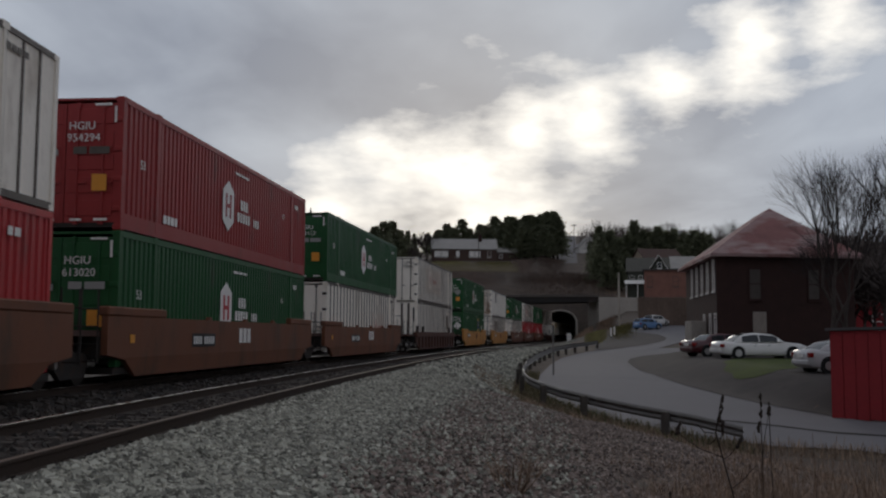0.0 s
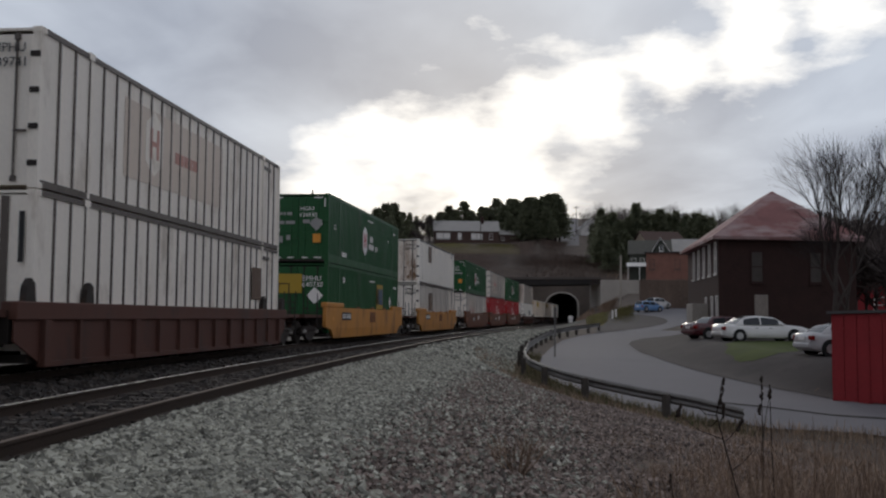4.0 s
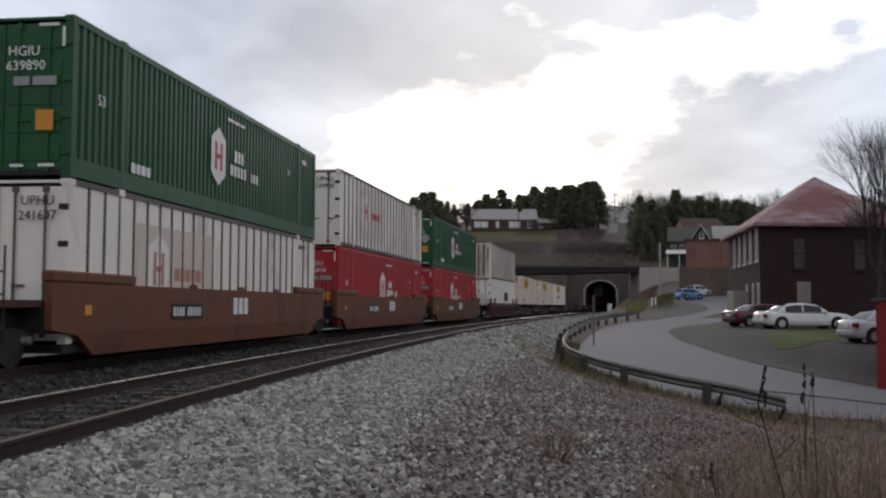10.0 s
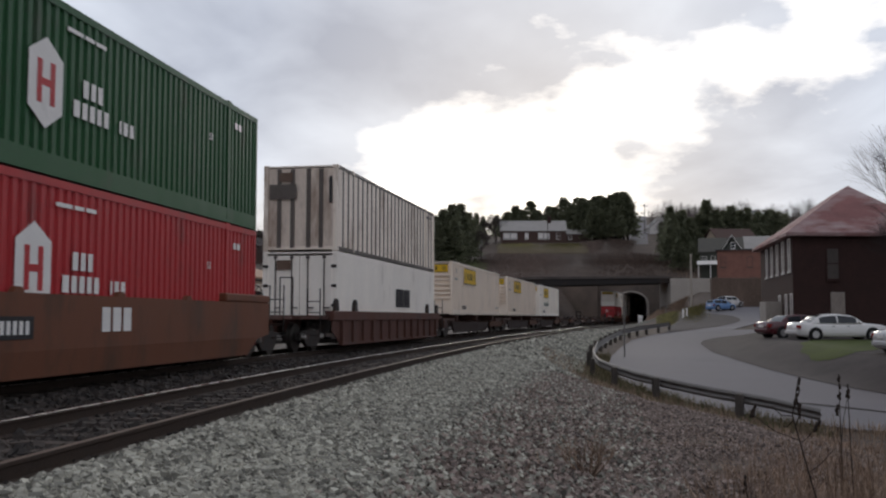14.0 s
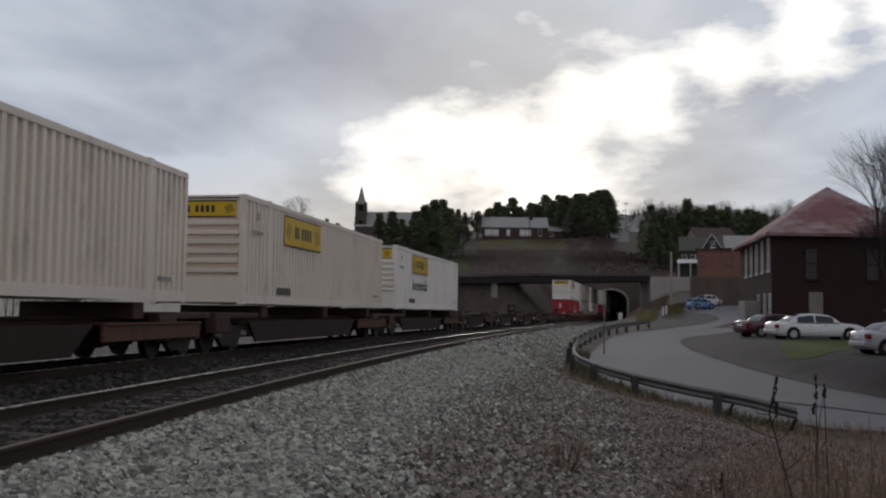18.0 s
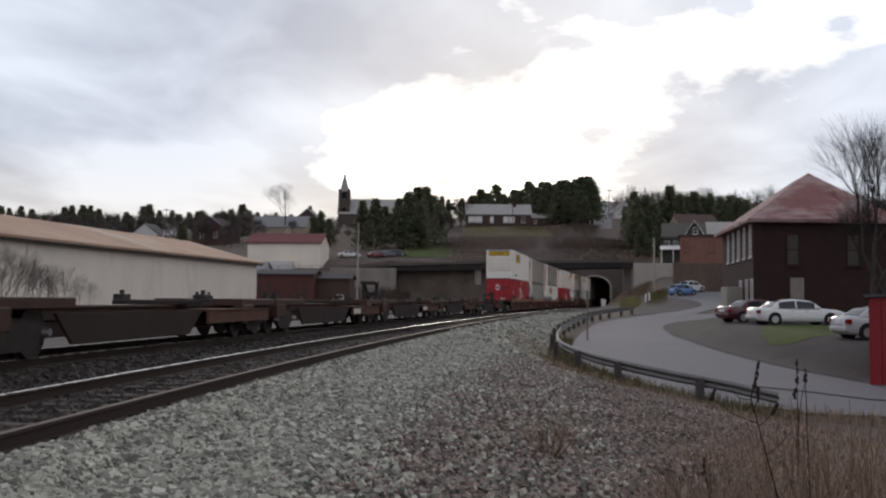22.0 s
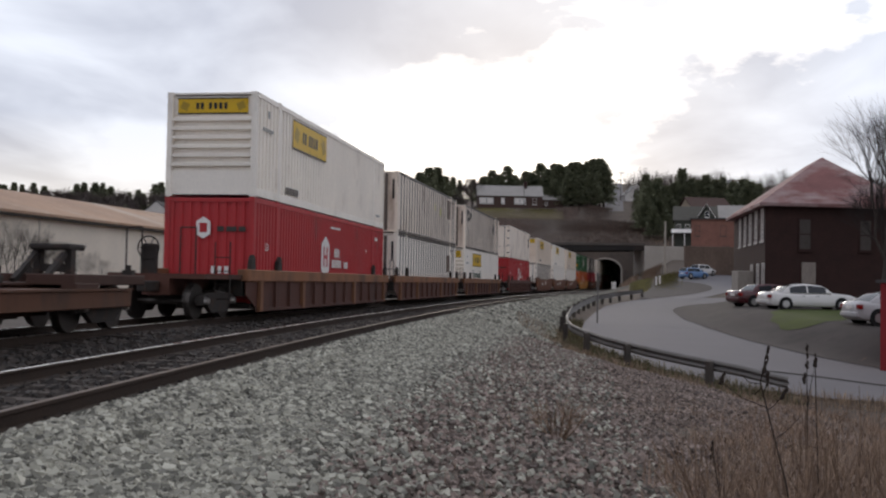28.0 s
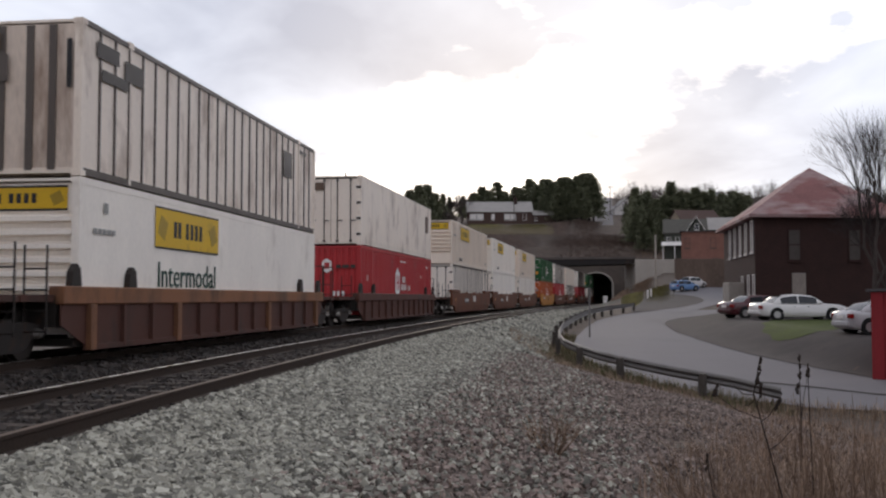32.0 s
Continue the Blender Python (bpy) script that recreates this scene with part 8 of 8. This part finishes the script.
# right of the hill street
for px, top, d, w in ((1146, 352, 262, 1.3), (1152, 348, 258, 1.5), (1166, 342, 256, 1.4), (1180, 352, 252, 1.5), (1196, 346, 258, 1.4), (1210, 340, 262, 1.3), (1226, 352, 256, 1.4), (1240, 344, 262, 1.4), (1252, 350, 258, 1.3), (1266, 342, 264, 1.3), (1282, 346, 262, 1.2), (1318, 344, 250, 1.6), (1330, 352, 246, 1.5), (1345, 356, 250, 1.4), (1150, 372, 240, 1.5), (1172, 376, 238, 1.5), (1195, 380, 240, 1.4), (1146, 385, 236, 1.2), (1160, 400, 228, 1.3), (1185, 404, 226, 1.3), (1300, 362, 256, 1.2), (1380, 352, 300, 1.3), (1410, 350, 310, 1.3), (1495, 352, 300, 1.3), (1535, 350, 290, 1.3), (1575, 345, 290, 1.3)):
    px_tree(px, top + rt.uniform(-8, 14), d, rt.choice((1, 3, 0, 3, 4)), w * 1.15)
# far ridge on the left: dark conifers and brown winter trees between the houses
for i in range(44):
    px = -80 + i * 15.5 + rt.uniform(-6, 6)
    px_tree(px, 386 + 7 * math.sin(i * 0.7) + rt.uniform(-6, 8), rt.uniform(400, 450), None, rt.uniform(1.1, 1.8))
for i in range(40):
    px = -70 + i * 17 + rt.uniform(-8, 8)
    winter_tree(px, 394 + rt.uniform(-8, 10), rt.uniform(370, 420), i, rt.uniform(1.1, 1.6), "leafless brown tree on the far ridge")
for i, (px, top, d, w) in enumerate(((425, 384, 304, 1.5), (460, 388, 335, 1.7), (445, 396, 262, 1.4), (405, 392, 280, 1.5), (382, 400, 258, 1.4))):
    winter_tree(px, top, d, i, w, "dense leafless brown tree between the hillside houses")
for px, top, d, w in ((345, 406, 250, 1.6), (510, 388, 340, 1.5), (560, 392, 330, 1.5), (1128, 374, 296, 1.2)):
    px_tree(px, top, d, rt.choice((1, 3, 4)), w)
for i, (px, top, d, w) in enumerate(((398, 392, 300, 1.4), (418, 398, 280, 1.3), (432, 404, 240, 1.4), (452, 402, 250, 1.4), (475, 398, 290, 1.5), (360, 402, 300, 1.4), (330, 404, 310, 1.4), (240, 410, 330, 1.5), (205, 408, 330, 1.5), (540, 400, 290, 1.3), (480, 406, 240, 1.3), (600, 404, 300, 1.3), (622, 398, 340, 1.2), (650, 402, 300, 1.2), (705, 380, 300, 1.3), (820, 366, 300, 1.3), (836, 360, 306, 1.3), (795, 376, 260, 1.3), (812, 384, 250, 1.2), (1132, 366, 300, 1.0), (1062, 356, 340, 1.2), (1140, 352, 340, 1.3), (604, 402, 290, 1.4), (622, 406, 300, 1.4), (640, 404, 296, 1.4), (655, 398, 290, 1.3), (615, 414, 260, 1.4), (638, 416, 262, 1.4))):
    winter_tree(px, top, d, i, w)


def bare_tree_mesh(seed, h, depth, spread=0.55, r0=0.022, fork=3, mat_=None):
    """A leafless tree: tapered trunk, limbs and twigs by repeated forking."""
    rs = random.Random(seed)
    wood, twigs = ([], []), ([], [])

    def tube(a, b, ra, rb, n, lev):
        v, f = wood if lev < 3 else twigs
        d = (b - a).normalized()
        s = d.orthogonal().normalized()
        t = d.cross(s)
        k = len(v)
        for p, r in ((a, ra), (b, rb)):
            for i in range(n):
                ang = 6.2832 * i / n
                q = p + (s * math.cos(ang) + t * math.sin(ang)) * r
                v.append(tuple(q))
        for i in range(n):
            j = (i + 1) % n
            f.append((k + i, k + j, k + n + j, k + n + i))

    def grow(p, d, l, r, lev):
        mid = p + d * l * 0.5 + Vector((rs.gauss(0, 1), rs.gauss(0, 1), rs.gauss(0, 0.6))) * l * 0.035
        end = mid + (d + Vector((rs.gauss(0, 0.08), rs.gauss(0, 0.08), 0.02))).normalized() * l * 0.5
        n = 7 if lev < 2 else (4 if lev < 4 else 3)
        tube(p, mid, r, r * 0.86, n, lev)
        tube(mid, end, r * 0.86, r * 0.7, n, lev)
        if lev >= depth:
            return
        kids = fork + (1 if lev > 1 else 0)
        for i in range(kids):
            a = 6.2832 * (i + rs.random() * 0.7) / kids
            s = d.orthogonal().normalized()
            side = s * math.cos(a) + d.cross(s) * math.sin(a)
            w = spread * (0.55 + 0.7 * rs.random()) if i else spread * 0.25
            nd = (d + side * w + Vector((0, 0, 0.07))).normalized()
            start = p.lerp(end, 1.0 if i < 2 else 0.55 + 0.4 * rs.random())
            grow(start, nd, l * (0.66 + 0.2 * rs.random()), r * (0.5 if i else 0.64), lev + 1)
    grow(Vector((0, 0, -0.3)), Vector((0, 0, 1)), h * 0.26, h * r0, 0)
    k = h / max(p[2] for p in twigs[0])
    return [raw(n, [(x * k, y * k, z * k) for x, y, z in v], f, m, True) for n, (v, f), m in (("trunk", wood, mat_ or M_BARK), ("twig_crown", twigs, mat_ or M_TWIG))]


def bare_tree(name, label, x, y, me, z=None, sc=1.0, turn=0.0, group=""):
    t = thing(name, label, "tree", group, pose(x, y, gz(x, y) if z is None else z, 0, 0, turn))
    t.scale = (sc, sc, sc)
    part("trunk", me[0], None, t)
    part("twig_crown", me[1], None, t)
    return t


BIG = bare_tree_mesh(3, 12.0, 6, 0.46, 0.0135)
BIG2 = bare_tree_mesh(31, 12.0, 6, 0.5, 0.0135)
MED = bare_tree_mesh(8, 10.0, 5, 0.5, 0.012)
MED2 = bare_tree_mesh(15, 10.0, 5, 0.6, 0.012)
SHRUB = bare_tree_mesh(27, 4.0, 5, 0.55, 0.008)
THIN = [bare_tree_mesh(20 + i, 12.0, 4, 0.38, 0.009, 3, M_HAZE) for i in range(3)]
bare_tree("bare_tree", "large leafless tree before the brick building", 24.0, 52.5, BIG, sc=1.0)
bare_tree("bare_tree", "leafless tree beside the brick building", 27.6, 51.5, BIG2, sc=1.05, turn=130)
bare_tree("bare_tree", "leafless tree at the corner of the building", 30.5, 56.0, BIG, sc=1.0, turn=60)
bare_tree("bare_tree", "slender leafless tree before the brick wall", 25.6, 54.5, BIG2, sc=0.88, turn=250)
bare_tree("bare_tree", "leafless tree on the skyline near the church", at_px(525, 300), 300, MED, sc=1.7)
bare_tree("bare_tree", "leafless tree between the hillside houses", at_px(838, 300), 300, MED2, sc=0.95)
bare_tree("bare_tree", "leafless tree beside the white house", at_px(822, 296), 296, MED, sc=0.8, turn=40)
bare_tree("bare_tree", "leafless bushy tree below the church", at_px(420, 245), 245, MED2, sc=0.95)
for k, (px, d, s) in enumerate(((-30, 46, 1.1), (8, 48, 1.05), (36, 49, 1.1), (62, 51, 0.95), (88, 53, 0.95), (112, 55, 0.85), (138, 57, 0.85), (165, 60, 0.75), (185, 63, 0.65), (20, 46, 0.8), (100, 50, 0.7))):
    bare_tree("bare_shrub", "leafless tall shrub before the warehouse wall", at_px(px, d), d, SHRUB, -0.45, s, k * 47.0, "shrubs before the warehouse")
# wooded rise and a dark red barn behind the red shed
for i in range(34):
    winter_tree(1535 + (i * 37) % 330, 352 + rt.uniform(-16, 40), rt.uniform(95, 150), i, rt.uniform(1.1, 1.5), "leafless tree in the wood behind the red barn")
for i in range(8):
    px_tree(1580 + i * 34 + rt.uniform(-10, 10), 372 + rt.uniform(-10, 20), rt.uniform(125, 155), None, 1.4)
for i in range(7):
    winter_tree(1590 + i * 19, 392 + rt.uniform(-14, 14), rt.uniform(66, 74), i, rt.uniform(1.0, 1.3), "leafless tree beside the red barn")
house("red_barn", "dark red wooden barn behind the shed", 46.0, 80.0, 17.0, 9, 4.6, 7.4, M_RED_WALL, M_ROOF_DK, "x", -14, [("f", -5, 2.4, 1.0, 1.2), ("f", 0, 2.4, 1.0, 1.2)], cat="barn")
# thin winter trees along the skyline
for i in range(46):
    px = 1085 + i * 10.5 + rt.uniform(-4, 4)
    d = rt.uniform(330, 380)
    x = at_px(px, d)
    z = gz(x, d)
    top = 338 + rt.uniform(-10, 14)
    bare_tree("skyline_tree", "thin leafless tree on the skyline", x, d, THIN[i % 3], None, (0.986 + (540.8 - top) * d / 1719 - z) / 12.0, rt.uniform(0, 360), "skyline trees")
for i in range(18):
    px = 90 + i * 29 + rt.uniform(-6, 6)
    d = rt.uniform(400, 440)
    x = at_px(px, d)
    bare_tree("skyline_tree", "thin leafless tree on the far ridge", x, d, THIN[i % 3], None, max(0.4, (0.986 + (540.8 - 394 - rt.uniform(-8, 10)) * d / 1719 - gz(x, d)) / 12.0), rt.uniform(0, 360), "skyline trees")




def scrub(name, label, n, px0, px1, d0, d1, hgt, material, seed):
    """Brushy winter growth over a hillside."""
    rs = np.random.RandomState(seed)
    d = d0 + (d1 - d0) * rs.rand(n)
    x = (px0 + (px1 - px0) * rs.rand(n) - 784) / 1719 * d
    return blades(name, label, list(zip(x.tolist(), d.tolist())), material, hgt, 0.06 + 0.02 * hgt, 0.5, seed, "brush")


scrub("far_woods", "brown winter woods along the far ridge", 7000, -80, 640, 400, 480, 8.0, M_HAZEW, 35).data.name = "far_woods"
scrub("hilltop_woods", "bare winter woods behind the hill", 7000, 1110, 1600, 330, 400, 4.5, M_HAZEW, 36)
scrub("hill_brush", "brown winter brush on the slope above the bridge", 34000, 790, 1190, 188, 264, 0.8, M_BRUSH, 31)
scrub("brow_grass", "dry yellowish grass along the brow of the hill", 8000, 838, 1005, 264, 287, 0.5, M_STRAWG, 38)
scrub("upper_brush", "brown brush beside the hill street", 9000, 985, 1085, 262, 296, 0.7, M_BRUSH, 40)
scrub("bank_brush", "brown weeds on the bank beside the tunnel", 2500, 1100, 1180, 150, 190, 0.8, M_WEED, 32)
scrub("wall_brush", "brown brush at the foot of the street wall", 2600, 625, 745, 166, 184, 3.4, M_BRUSH, 39)
scrub("bank_grass", "yellowish grass on the bank beside the gravel apron", 5000, 1118, 1212, 104, 150, 0.45, M_STRAWG, 37)
scrub("left_brush", "dull brush on the slope below the church", 4000, 480, 800, 205, 330, 1.1, M_WEED, 33)
scrub("right_brush", "dark brush below the right-hand houses", 4000, 1130, 1420, 195, 270, 1.4, M_WEED, 34)


# ---- movement ----
def motions():
    for ob, s, z in MOVING:
        rows = []
        for t in range(0, 33):
            rows.append((float(t), train_pose(s - travelled(t), RAIL2 + z)))
        walk(ob, rows)


motions()
